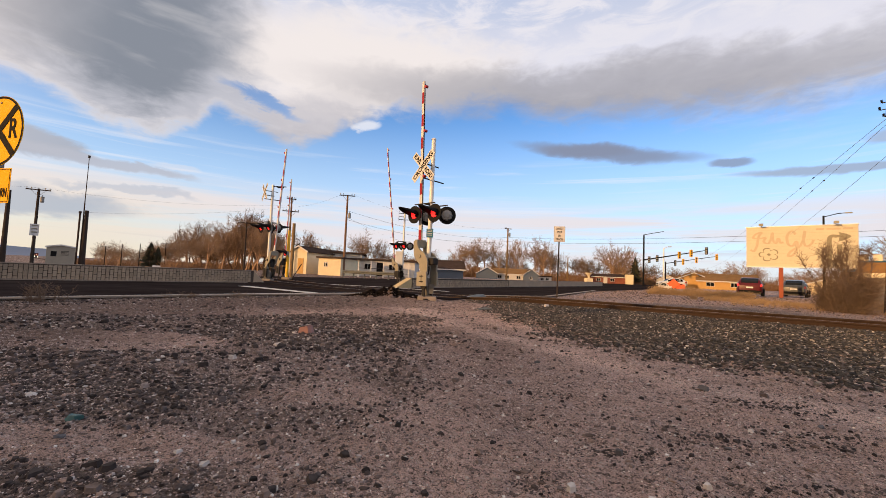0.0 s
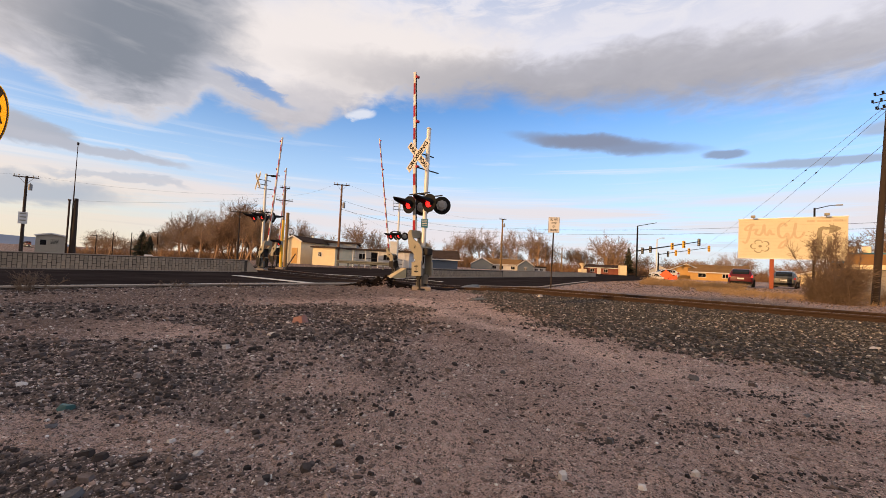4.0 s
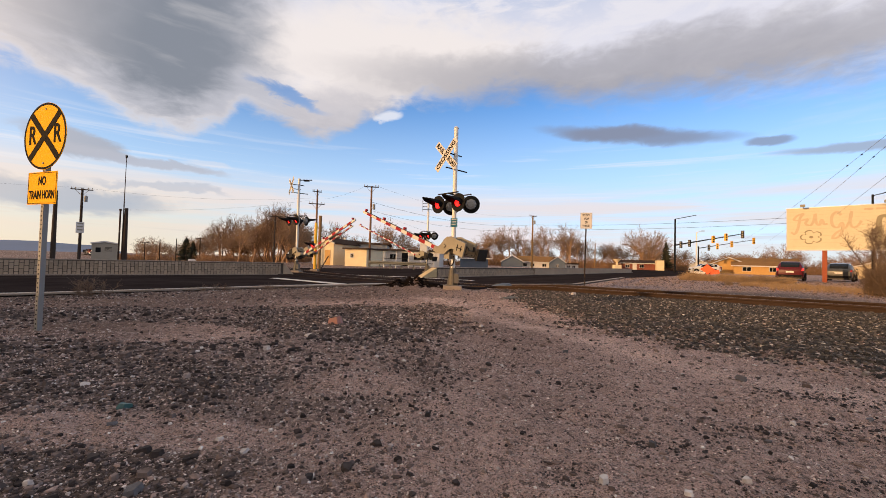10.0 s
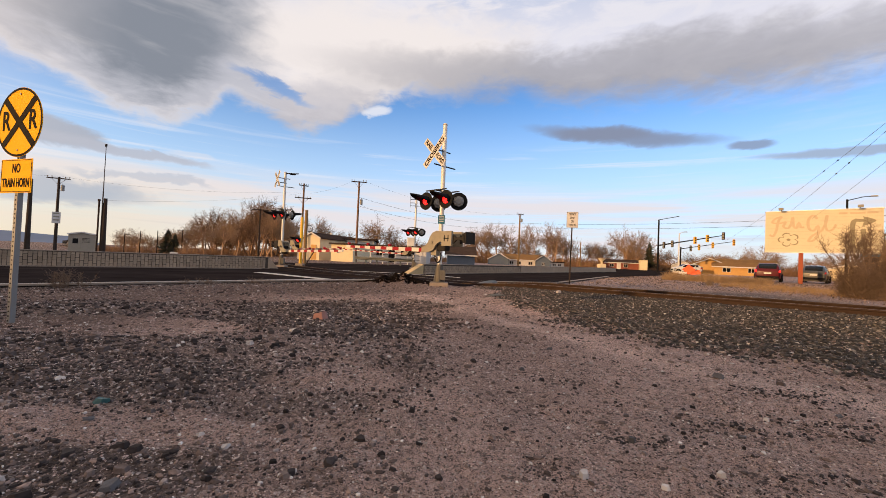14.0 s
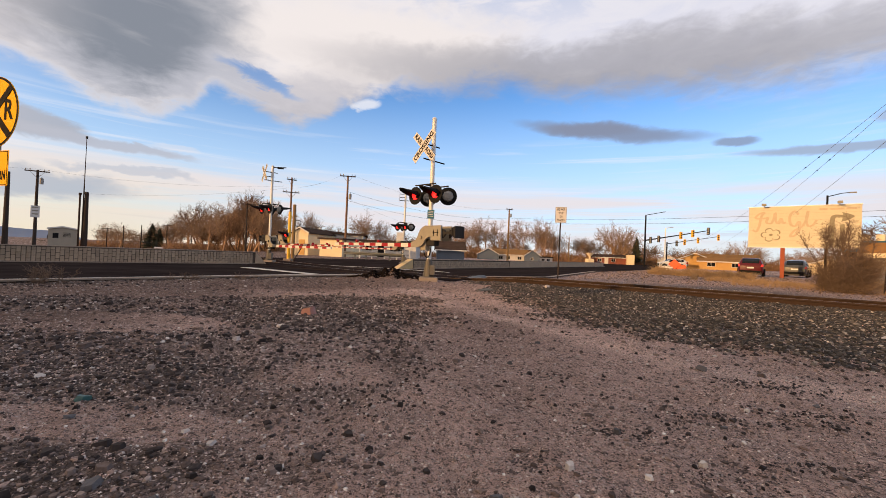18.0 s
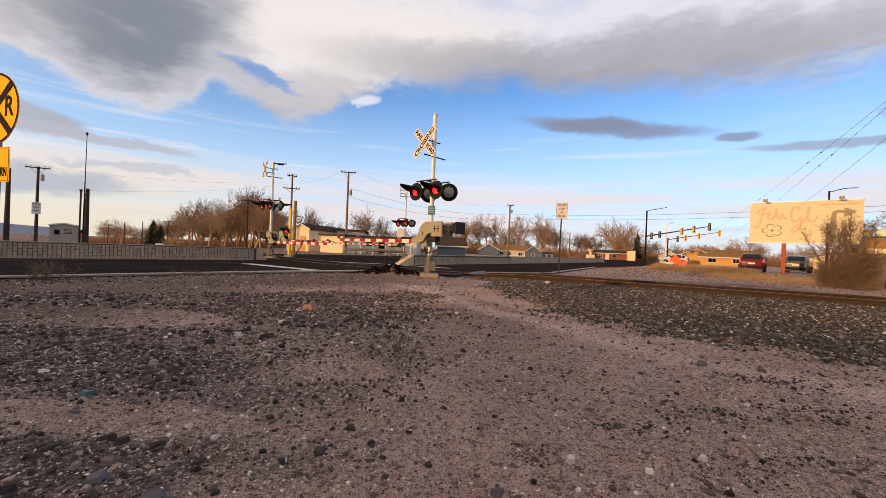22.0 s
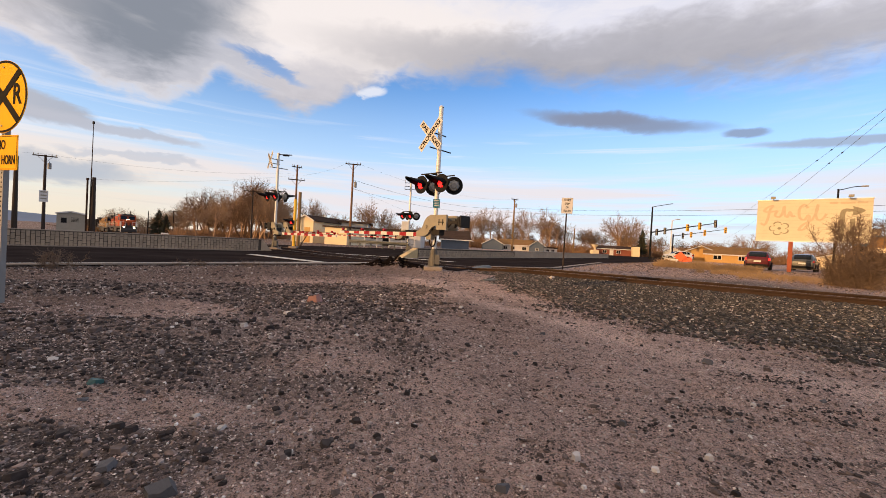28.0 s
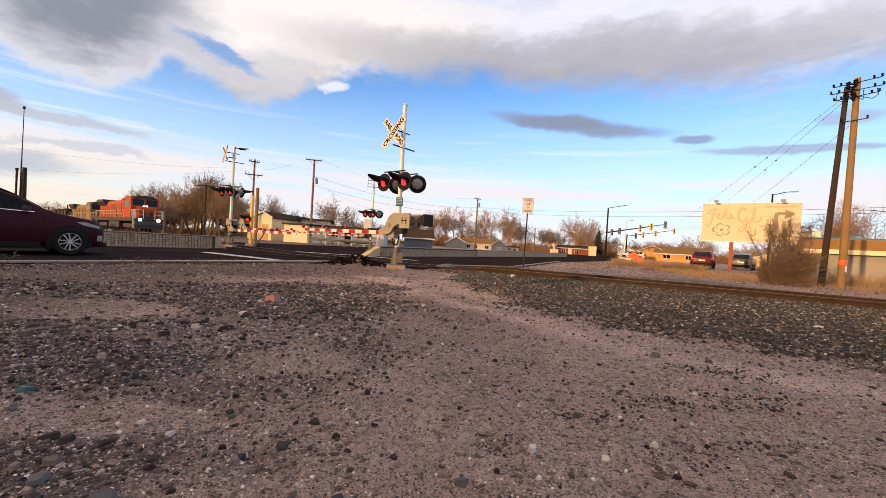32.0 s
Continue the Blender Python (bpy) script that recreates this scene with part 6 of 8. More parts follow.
TREE_KINDS = [bare_tree(11, 10, 0.62, BARK_PALE), bare_tree(23, 10, 0.70, BARK), bare_tree(37, 10, 0.52, BARK_PALE, 2, fine=2), bare_tree(51, 10, 0.75, BARK), bare_tree(64, 10, 0.6, BARK, 3, fine=0), bare_tree(77, 10, 0.66, BARK_DARK, 2, fine=1)]
TREE_LABELS = ("leafless brown tree with a spreading crown", "leafless broad tree with fine twigs", "leafless slender tree with upright limbs", "dark bare tree with crooked limbs", "bare many-stemmed shrubby tree", "dark bare tree with twin trunks")


def tree(kind, place, scale, turn, wide=1.0):
    t = thing("tree", TREE_LABELS[kind], "tree", Matrix.Translation(place) @ Matrix.Rotation(radians(turn), 4, "Z") @ Matrix.Diagonal((scale * wide, scale * wide, scale, 1)), "bare trees")
    link("trunk", TREE_KINDS[kind][0], None, t)
    link("crown", TREE_KINDS[kind][1], None, t)
    return t


tree_rows = [(-29.8 + 0.85 * k, 3.6 + 1.2 * math.sin(k * 1.7) + 0.16 * k, 78 + 9 * math.sin(k * 2.3)) for k in range(0, 11, 2)]
rt = random.Random(5)
for _ in range(30):
    a_ = rt.uniform(-38.5, -20)
    d_ = max(rt.uniform(95, 150), float(np.interp(a_, [-40, -38, -36, -33, -31], [215, 170, 135, 100, 60])))
    tree_rows.append((a_, rt.uniform(0.45, 0.85) * float(np.interp(a_, [-38, -34, -30, -28, -24, -20], [1.9, 2.0, 3.9, 4.8, 6.8, 4.2])), d_))
for _ in range(44):
    a_ = rt.uniform(-20, 47)
    tree_rows.append((a_, rt.uniform(1.2, 2.6), rt.uniform(125, 165)))
# the wood behind the left wall: bearing, crown top in degrees, distance
tree_rows += [(-37.4, 1.9, 150), (-36.1, 1.9, 150), (-34.9, 1.7, 145), (-32.6, 2.2, 140), (-31.6, 2.4, 125), (-30.9, 3.2, 120), (-30.0, 4.1, 110), (-29.3, 4.5, 105), (-28.6, 5.0, 100), (-27.8, 4.2, 100), (-27.0, 3.8, 95), (-26.2, 4.7, 92),
                   (-25.4, 5.6, 90), (-24.8, 6.2, 86), (-24.0, 7.1, 84), (-23.3, 6.8, 84), (-22.6, 6.4, 82), (-21.8, 5.6, 82), (-21.0, 4.8, 84), (-20.2, 4.2, 86), (-26.6, 3.4, 80), (-25.0, 4.2, 76), (-23.6, 4.6, 74), (-22.2, 4.2, 72), (-21.2, 3.8, 72), (-28.8, 3.2, 90),
                   (-16.6, 5.2, 95), (-15.5, 4.9, 95), (-13.8, 3.6, 100), (-9.6, 5.2, 85), (-8.4, 5.9, 85), (-7.4, 4.6, 88), (-5.2, 3.2, 100), (-3.2, 2.9, 110), (-1.2, 3.0, 110), (1.5, 3.2, 105), (3.6, 3.4, 105),
                   (5.6, 4.6, 112), (6.6, 5.2, 115), (7.6, 4.8, 118), (8.6, 5.3, 115), (9.6, 4.6, 118), (10.6, 5.0, 116), (11.8, 3.9, 120), (12.7, 4.9, 118), (13.6, 5.0, 118), (14.6, 4.4, 120), (15.5, 4.4, 122), (16.6, 5.4, 116), (17.5, 4.6, 120), (18.5, 3.6, 125), (19.4, 3.4, 126), (20.4, 3.3, 130), (21.3, 3.4, 128), (22.3, 3.1, 132), (23.2, 3.0, 132), (26.6, 3.2, 130), (25.2, 5.4, 118), (26.1, 4.8, 120),
                   (25.5, 4.7, 125), (24.2, 2.2, 140), (27.2, 2.2, 140), (28.9, 2.4, 140), (30.3, 2.2, 140), (31.8, 1.9, 140), (33.5, 2.0, 140), (35.0, 1.9, 140), (36.8, 2.0, 140), (38.2, 2.4, 130), (39.2, 3.0, 120), (40.5, 2.2, 120), (43.0, 1.9, 120), (45.0, 1.9, 120), (50.2, 5.6, 95), (51.6, 6.6, 92), (52.6, 6.4, 94), (53.6, 5.8, 95)]
for a_, e_, d_ in tree_rows:
    if a_ < -31:
        d_ = max(d_, float(np.interp(a_, [-40, -38, -36, -33, -31], [215, 170, 135, 100, 60])))
    k = rt.choice((0, 1, 2, 3, 0, 1, 2, 5)) if e_ > 2.5 else rt.choice((1, 3, 4, 0, 0))
    tall = (0.9 + d_ * math.tan(radians(e_))) * (1.12 if -31 < a_ < -19 and e_ > 3 else 1.04) - az(a_, d_).z
    tree(k, az(a_, d_), tall / 9.2, rt.uniform(0, 360), rt.uniform(0.75, 1.0) if e_ > 3 else rt.uniform(1.0, 1.5))


def evergreen(place, tall, wide, label):
    rnd = random.Random(int(place.x * 7))
    t = thing("tree", label, "conifer", Matrix.Translation(place))
    bm = B()
    tube(bm, (0, 0, -0.2), (0, 0, tall * 0.9), tall * 0.02, 0.02, 8)
    part("trunk", bm, BARK_DARK, t)
    tw = Twigs(3)
    for _ in range(900):
        h = rnd.uniform(0.06, 1.0) ** 0.8
        a = rnd.uniform(0, 6.283)
        lump = 0.65 + 0.9 * abs(noise.noise(Vector((math.cos(a) * 1.3, math.sin(a) * 1.3 + tall, h * 5))))
        r = wide * (1 - h) ** 0.75 * lump * rnd.uniform(0.35, 1.1) + 0.08
        p = Vector((0, 0, h * tall))
        q = p + Vector((math.cos(a) * r, math.sin(a) * r, rnd.uniform(-0.25, 0.15) * r))
        mid = p.lerp(q, 0.35)
        tw.bar(mid, q, 0.12 * tall / 6, 0.01)
    link("crown", tw.mesh("crown", NEEDLE), None, t)


evergreen(az(-33.6, 120), 6.3, 3.0, "dark evergreen tree among the bare ones")
evergreen(az(-32.9, 118), 5.2, 2.0, "dark evergreen tree among the bare ones")
evergreen(az(27.9, 118), 7.2, 2.3, "dark slim evergreen beside the junction")
evergreen(az(-13.5, 88), 4.6, 1.6, "dark evergreen tree behind the white building")


def scrub(name, bearings, dist, tall, count, seed, mat, label, thick=0.02, lean=0.45, rough=0.35):
    """Low tangle of dry twigs as one mass."""
    rnd = random.Random(seed)
    tw = Twigs(3)
    for _ in range(count):
        a = rnd.uniform(*bearings)
        d = dist * rnd.uniform(0.93, 1.1)
        p = az(a, d, -0.1)
        h = tall * (1 + rough * noise.noise(Vector((a * 0.9, seed, 0)))) * rnd.uniform(0.35, 1.0)
        q = p + Vector((rnd.gauss(0, lean) * h * 0.5, rnd.gauss(0, lean) * h * 0.5, h))
        mid = p.lerp(q, 0.5) + Vector((rnd.gauss(0, 0.08) * h, rnd.gauss(0, 0.08) * h, 0))
        tw.bar(p, mid, thick, thick * 0.7)
        tw.bar(mid, q, thick * 0.7, thick * 0.2)
    return tagged(link(name, tw.mesh(name, mat), None), label, "scrub", kind="stuff")


scrub("scrub", (-41, -32), 170, 2.6, 2600, 13, BARK, "far brown winter scrub beyond the railway line", 0.05, 1.3)
scrub("scrub", (-32.3, -19.5), 92, 1.9, 3400, 3, BARK, "tangled brown winter scrub under the trees", 0.04, 1.3)
scrub("scrub", (-20, 4), 105, 1.9, 3600, 4, BARK, "brown winter scrub behind the buildings", 0.04, 1.2)
scrub("scrub", (4, 46), 128, 3.4, 9500, 6, BARK, "brown winter scrub along the far road", 0.05, 1.2)
scrub("dry_grass", (29.5, 40), 37, 0.62, 5200, 8, GRASS, "tufts of dry yellow grass beside the track", 0.012, 0.9, 0.9)
scrub("dry_grass", (34, 47), 29, 0.30, 3000, 18, GRASS, "low dry grass before the billboard", 0.009, 0.9, 1.2)
scrub("dry_grass", (38, 60), 25, 0.30, 2000, 9, GRASS, "dry grass along the far side of the track", 0.009, 0.9)
scrub("dry_grass", (49, 64), 30, 0.8, 2200, 12, GRASS, "tall dry grass before the pale building", 0.010, 0.9)


def bush(name, place, tall, wide, count, seed, mat, label):
    rnd = random.Random(seed)
    t = thing(name, label, "bush", Matrix.Translation(place))
    stems, tw = Twigs(5), Twigs(3)
    fine = 0.0055 * min(1.0, 0.35 + tall / 3)
    for k in range(16):
        a = rnd.uniform(0, 6.283)
        p = Vector((math.cos(a) * 0.25, math.sin(a) * 0.25, -0.1))
        d = Vector((math.cos(a) * rnd.uniform(0.05, 0.5), math.sin(a) * rnd.uniform(0.05, 0.5), 1)).normalized()
        r = 0.028 * min(1.0, tall / 2)
        for s in range(5):
            d = (d + Vector((rnd.gauss(0, 0.15), rnd.gauss(0, 0.15), 0.05))).normalized()
            q = p + d * tall * rnd.uniform(0.14, 0.22)
            stems.bar(p, q, r, r * 0.8)
            r *= 0.8
            for _ in range(count // 80):
                b = p.lerp(q, rnd.random())
                dd = (d * 0.5 + Vector((rnd.gauss(0, 0.8), rnd.gauss(0, 0.8), rnd.gauss(0.25, 0.5)))).normalized()
                ln = rnd.uniform(0.2, 0.75) * wide * 0.42
                e = b + dd * ln
                tw.bar(b, e, fine * 1.4, fine * 0.5)
                for _ in range(2):
                    b2 = b.lerp(e, rnd.uniform(0.3, 0.95))
                    tw.bar(b2, b2 + (dd + Vector((rnd.gauss(0, 0.7), rnd.gauss(0, 0.7), rnd.gauss(0.1, 0.5)))) * ln * 0.4, fine, fine * 0.4)
            p = q
    base_ = len(tw.v)
    tw.v += stems.v
    tw.f += [tuple(i + base_ for i in f) for f in stems.f]
    tagged(link("twig_tangle", tw.mesh("twigs", mat), None, t), kind="stuff")
    return t


BUSH = material("dry_bush", (0.15, 0.108, 0.082), 1.0, spec=0.0, grain=10, vary=0.3, bump=0.2)
bush("bush", az(47.1, 23.5), 3.1, 1.25, 2600, 2, BUSH, "large leafless brown bush before the billboard")
bush("bush", az(48.0, 23.0), 1.6, 1.7, 1900, 3, BUSH, "low wide leafless brown bush by the track")
bush("bush", az(46.2, 24.2), 1.2, 1.3, 1300, 5, BUSH, "low wide leafless brown bush by the track")
bush("weed", Vector((-7.5, 8.4, 0)), 0.42, 0.5, 320, 6, BUSH, "dry brown weed at the road's edge")
bush("weed", Vector((-6.1, 10.4, 0)), 0.22, 0.4, 160, 7, BUSH, "thin dry weed stalks at the road's edge")
bush("weed", Vector((-4.9, 11.2, 0)), 0.2, 0.4, 160, 8, BUSH, "thin dry weed stalks at the road's edge")

# far ridge, the air's haze put into its blue colour
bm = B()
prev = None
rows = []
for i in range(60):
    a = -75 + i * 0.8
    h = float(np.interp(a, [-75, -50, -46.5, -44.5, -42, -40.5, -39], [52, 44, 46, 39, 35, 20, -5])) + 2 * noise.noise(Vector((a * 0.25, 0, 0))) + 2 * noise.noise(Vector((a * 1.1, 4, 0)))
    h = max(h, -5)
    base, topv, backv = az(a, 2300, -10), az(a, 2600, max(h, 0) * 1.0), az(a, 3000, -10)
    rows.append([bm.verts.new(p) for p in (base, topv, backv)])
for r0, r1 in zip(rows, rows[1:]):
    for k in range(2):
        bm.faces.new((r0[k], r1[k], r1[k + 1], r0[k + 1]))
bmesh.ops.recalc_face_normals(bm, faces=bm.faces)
tagged(part("backdrop", bm, HAZY_HILL), "far mountain ridge on the horizon, haze painted in as blue", "mountain", kind="structure")

# ---- vehicles ----


def loft(sections, mat, name, parent, label="", smooth=True, close=False):
    """A skin over cross-sections of as many points each; mirrored in y."""
    bm = B()
    rings = []
    for sec in sections:
        left = [bm.verts.new((x, y, z)) for x, y, z in sec]
        right = [bm.verts.new((x, -y, z)) for x, y, z in sec]
        rings.append((left, right))
    for (l0, r0), (l1, r1) in zip(rings, rings[1:]):
        for k in range(len(l0) - 1):
            bm.faces.new((l0[k], l1[k], l1[k + 1], l0[k + 1]))
            bm.faces.new((r0[k + 1], r1[k + 1], r1[k], r0[k]))
        bm.faces.new((l0[-1], l1[-1], r1[-1], r0[-1]))
        bm.faces.new((r0[0], r1[0], l1[0], l0[0]))
    for l, r in (rings[0], rings[-1]):
        for k in range(len(l) - 1):
            bm.faces.new((l[k], l[k + 1], r[k + 1], r[k]))
    bmesh.ops.remove_doubles(bm, verts=bm.verts, dist=1e-5)
    bmesh.ops.recalc_face_normals(bm, faces=bm.faces)
    ob = part(name, bm, mat, parent, label, smooth)
    if smooth:
        es = ob.modifiers.new("edges", "BEVEL")
        es.width, es.segments, es.limit_method, es.angle_limit = 0.025, 2, "ANGLE", radians(28)
    return ob


def wheel(parent, at, r, side, name="wheel"):
    """A tyre with a five-spoke alloy rim; side: +1 or -1, which way its face looks along y."""
    bm = B()
    prof = [(0.62, -0.09), (0.70, -0.115), (0.90, -0.12), (0.985, -0.095), (1.0, -0.05), (1.0, 0.05), (0.985, 0.095), (0.90, 0.12), (0.70, 0.115), (0.62, 0.09)]
    seg = 36
    rings = [[bm.verts.new((math.cos(6.28319 * i / seg) * q * r, y, math.sin(6.28319 * i / seg) * q * r)) for q, y in prof] for i in range(seg)]
    for i in range(seg):
        a, b = rings[i], rings[(i + 1) % seg]
        for k in range(len(prof)):
            k2 = (k + 1) % len(prof)
            bm.faces.new((a[k], a[k2], b[k2], b[k]))
    bmesh.ops.recalc_face_normals(bm, faces=bm.faces)
    w = part(name, bm, RUBBER, parent, "black tyre on an alloy rim", True, Matrix.Translation(at))
    y0 = side * 0.085
    bm = B()
    ro, ri = [], []
    for i in range(seg):
        t = 6.28319 * i / seg
        ro.append((math.cos(t), math.sin(t)))
    for i in range(seg):
        (c0, s0), (c1, s1) = ro[i], ro[(i + 1) % seg]
        v = [bm.verts.new((c * q * r, y, s * q * r)) for c, s, q, y in ((c0, s0, 0.655, y0), (c1, s1, 0.655, y0), (c1, s1, 0.60, y0 + side * 0.012), (c0, s0, 0.60, y0 + side * 0.012), (c0, s0, 0.58, y0 - side * 0.06), (c1, s1, 0.58, y0 - side * 0.06))]
        bm.faces.new((v[0], v[1], v[2], v[3]))
        bm.faces.new((v[3], v[2], v[5], v[4]))
    for k in range(5):
        t = 6.28319 * k / 5 + 0.3
        for off in (-0.17, 0.17):
            m = Matrix.Rotation(-t, 4, "Y")
            a0, a1 = Vector((0.10 * r, y0, off * 0.25 * r)), Vector((0.61 * r, y0, off * r * 0.9))
            d = (a1 - a0).normalized()
            s = Vector((-d.z, 0, d.x)) * 0.011 * r / 0.36
            q = [a0 - s, a1 - s, a1 + s, a0 + s]
            front = [bm.verts.new(m @ (p + Vector((0, side * 0.01, 0)))) for p in q]
            back = [bm.verts.new(m @ (p - Vector((0, side * 0.03, 0)))) for p in q]
            bm.faces.new(front)
            for j in range(4):
                bm.faces.new((front[j], front[(j + 1) % 4], back[(j + 1) % 4], back[j]))
    bmesh.ops.recalc_face_normals(bm, faces=bm.faces)
    part("rim", bm, ALLOY, w, "silver five-spoke rim")
    bm = B()
    disc(bm, (0, y0 - side * 0.055, 0), (0, 1, 0), 0.60 * r, 0.02, 28)
    part("brake_disc", bm, LOCO_DARK, w)
    bm = B()
    disc(bm, (0, y0 + side * 0.01, 0), (0, 1, 0), 0.13 * r, 0.03, 16)
    part("hub_cap", bm, ALLOY, w)
    return w


ALLOY = material("alloy", (0.42, 0.42, 0.42), 0.4, 0.6, grain=30, vary=0.08, bump=0)
CHROME = material("chrome", (0.8, 0.8, 0.8), 0.12, 1.0, grain=10, vary=0.05, bump=0)
LAMP_GLASS = material("lamp_glass", (0.26, 0.26, 0.28), 0.15, 0.2, grain=8, vary=0.2, bump=0)
TAIL_RED = material("tail_lamp", (0.35, 0.01, 0.01), 0.2, grain=10, bump=0)
TAIL_LIT = material("brake_lamp", (0.5, 0.01, 0.01), 0.2, grain=10, emit=(1, 0.03, 0.02), power=1.2)

# side line of a mid-size sport utility car: x (nose at 0, going back), sill, belt, roof, half width
SUV_ROWS = [(-0.02, 0.42, 0.62, 0.64, 0.62), (-0.10, 0.26, 0.78, 0.82, 0.78), (-0.30, 0.22, 0.90, 0.94, 0.88), (-0.75, 0.22, 0.98, 1.02, 0.93), (-1.05, 0.24, 1.03, 1.08, 0.945), (-1.25, 0.24, 1.05, 1.16, 0.945),
            (-1.75, 0.24, 1.06, 1.45, 0.945), (-2.12, 0.24, 1.07, 1.60, 0.945), (-2.80, 0.24, 1.08, 1.67, 0.945), (-3.50, 0.24, 1.10, 1.66, 0.945), (-4.05, 0.26, 1.13, 1.60, 0.935), (-4.40, 0.30, 1.12, 1.40, 0.91), (-4.60, 0.36, 1.05, 1.12, 0.86), (-4.70, 0.48, 0.90, 0.93, 0.78)]


def suv(name, label, m, paint, lit_tail=False, rolling=False):
    c = thing(name, label, "car", m)
    secs = []
    for x, sill, belt, roof, w in SUV_ROWS:
        tall = roof - belt
        wr = w - 0.05 - 0.30 * min(1, tall / 0.55) * 0.75
        secs.append([(x, w * 0.90, sill), (x, w * 0.985, sill + 0.10), (x, w, (sill + belt) / 2 + 0.05), (x, w * 0.985, belt - 0.08), (x, w * 0.955, belt), (x, (w * 0.955 + wr) / 2, belt + tall * 0.5), (x, wr, belt + tall * 0.92), (x, wr - 0.10, roof), (x, wr * 0.4, roof + 0.015)])
    loft(secs, paint, "body", c, "painted steel body")
    # side glass
    for sy in (1, -1):
        for nm, xs in (("front_window", (-1.50, -1.78, -2.12, -2.62)), ("rear_window", (-2.70, -3.00, -3.45, -3.52)), ("quarter_window", (-3.60, -3.85, -4.08))):
            bm = B()
            lo, hi = [], []
            for x in xs:
                sill, belt, roof, w = (float(np.interp(-x, [-q[0] for q in SUV_ROWS], [q[i] for q in SUV_ROWS])) for i in (1, 2, 3, 4))
                tall = roof - belt
                wr = w - 0.05 - 0.30 * min(1, tall / 0.55) * 0.75
                top = belt + max(0.03, tall * 0.84)
                yl, yh = w * 0.955 + 0.006, w * 0.955 + (wr - w * 0.955) * 0.84 / 0.92 + 0.010
                lo.append((x, sy * (yl - 0.008), belt + 0.03))
                hi.append((x, sy * yh, top))
            a = [bm.verts.new(p) for p in lo]
            b = [bm.verts.new(p) for p in hi]
            for k in range(len(a) - 1):
                bm.faces.new((a[k], a[k + 1], b[k + 1], b[k]))
            bmesh.ops.solidify(bm, geom=bm.faces[:], thickness=0.006)
            bmesh.ops.recalc_face_normals(bm, faces=bm.faces)
            part(nm, bm, GLASS_DARK, c, "dark tinted side window")
        bm = B()
        tube(bm, (-1.45, sy * 0.915, 1.072), (-4.05, sy * 0.905, 1.145), 0.013, n=6)
        part("belt_trim", bm, CHROME, c, "thin chrome strip under the windows")
        bm = B()
        box(bm, -1.52, sy * 0.93, 1.08, -1.68, sy * 1.08, 1.20, 0.035)
        part("mirror", bm, LOCO_DARK, c, "black door mirror")
        for x in (-2.48, -3.42):
            bm = B()
            box(bm, x, sy * 0.935, 0.945, x - 0.20, sy * 0.965, 0.975, 0.01)
            part("door_handle", bm, CHROME, c)
        bm = B()
        box(bm, -1.32, sy * 0.90, 0.20, -3.42, sy * 0.955, 0.33, 0.02)
        part("sill_trim", bm, RUBBER, c, "black plastic sill")
        for x in (-1.28, -2.66, -3.62):
            bm = B()
            box(bm, x - 0.004, sy * 0.944, 0.34, x + 0.004, sy * 0.948, 1.02)
            part("door_gap", bm, RUBBER, c)
        for x in (-0.78, -3.70):
            bm = B()
            outer = []
            for i in range(19):
                t = math.pi * i / 18
                outer.append((x + math.cos(t) * 0.44, 0.34 + math.sin(t) * 0.43))
            prism(bm, outer + [(x - 0.44, 0.20), (x + 0.44, 0.20)], sy * 0.80, sy * 0.952)
            part("wheel_arch", bm, RUBBER, c, "black plastic wheel arch")
        bm = B()
        prism(bm, [(-0.17, 0.72), (-0.50, 0.79), (-0.66, 0.875), (-0.48, 0.885), (-0.20, 0.80)], sy * 0.70, sy * 0.912)
        part("headlamp", bm, LAMP_GLASS, c, "clear headlamp")
        bm = B()
        box(bm, -0.10, sy * 0.60, 0.38, -0.24, sy * 0.83, 0.54, 0.02)
        part("fog_lamp", bm, LAMP_GLASS, c)
        bm = B()
        prism(bm, [(-4.40, 0.86), (-4.40, 1.10), (-4.62, 1.06), (-4.70, 0.88)], sy * 0.48, sy * 0.905)
        part("tail_lamp", bm, TAIL_LIT if lit_tail else TAIL_RED, c, "red tail lamp")
        bm = B()
        tube(bm, (-2.35, sy * 0.62, 1.66), (-4.0, sy * 0.60, 1.66), 0.02, n=6)
        part("roof_rail", bm, ALLOY, c)
    bm = B()
    prism(bm, [(-1.30, 1.20), (-1.75, 1.465), (-2.04, 1.59), (-2.04, 1.57), (-1.75, 1.445), (-1.30, 1.18)], -0.62, 0.62, m=Matrix.Translation((0, 0, 0.015)))
    part("windscreen", bm, GLASS_DARK, c, "dark windscreen")
    bm = B()
    prism(bm, [(-4.13, 1.56), (-4.42, 1.37), (-4.56, 1.17), (-4.58, 1.18), (-4.44, 1.40), (-4.15, 1.60)], -0.62, 0.62)
    part("rear_screen", bm, GLASS_DARK, c, "dark rear window")
    bm = B()
    box(bm, -4.55, -0.80, 0.34, -4.735, 0.80, 0.52, 0.03)
    part("rear_bumper", bm, RUBBER, c)
    bm = B()
    box(bm, -4.68, -0.26, 0.70, -4.725, 0.26, 0.84)
    part("number_plate", bm, WHITE_SHEET, c)
    bm = B()
    box(bm, 0.012, -0.42, 0.46, -0.05, 0.42, 0.74, 0.03)
    part("grille", bm, RUBBER, c, "dark front grille")
    bm = B()
    box(bm, 0.0, -0.80, 0.24, -0.22, 0.80, 0.34, 0.02)
    part("front_skirt", bm, RUBBER, c)
    bm = B()
    box(bm, -0.4, -0.80, 0.16, -4.4, 0.80, 0.30)
    part("underbody", bm, LOCO_DARK, c)
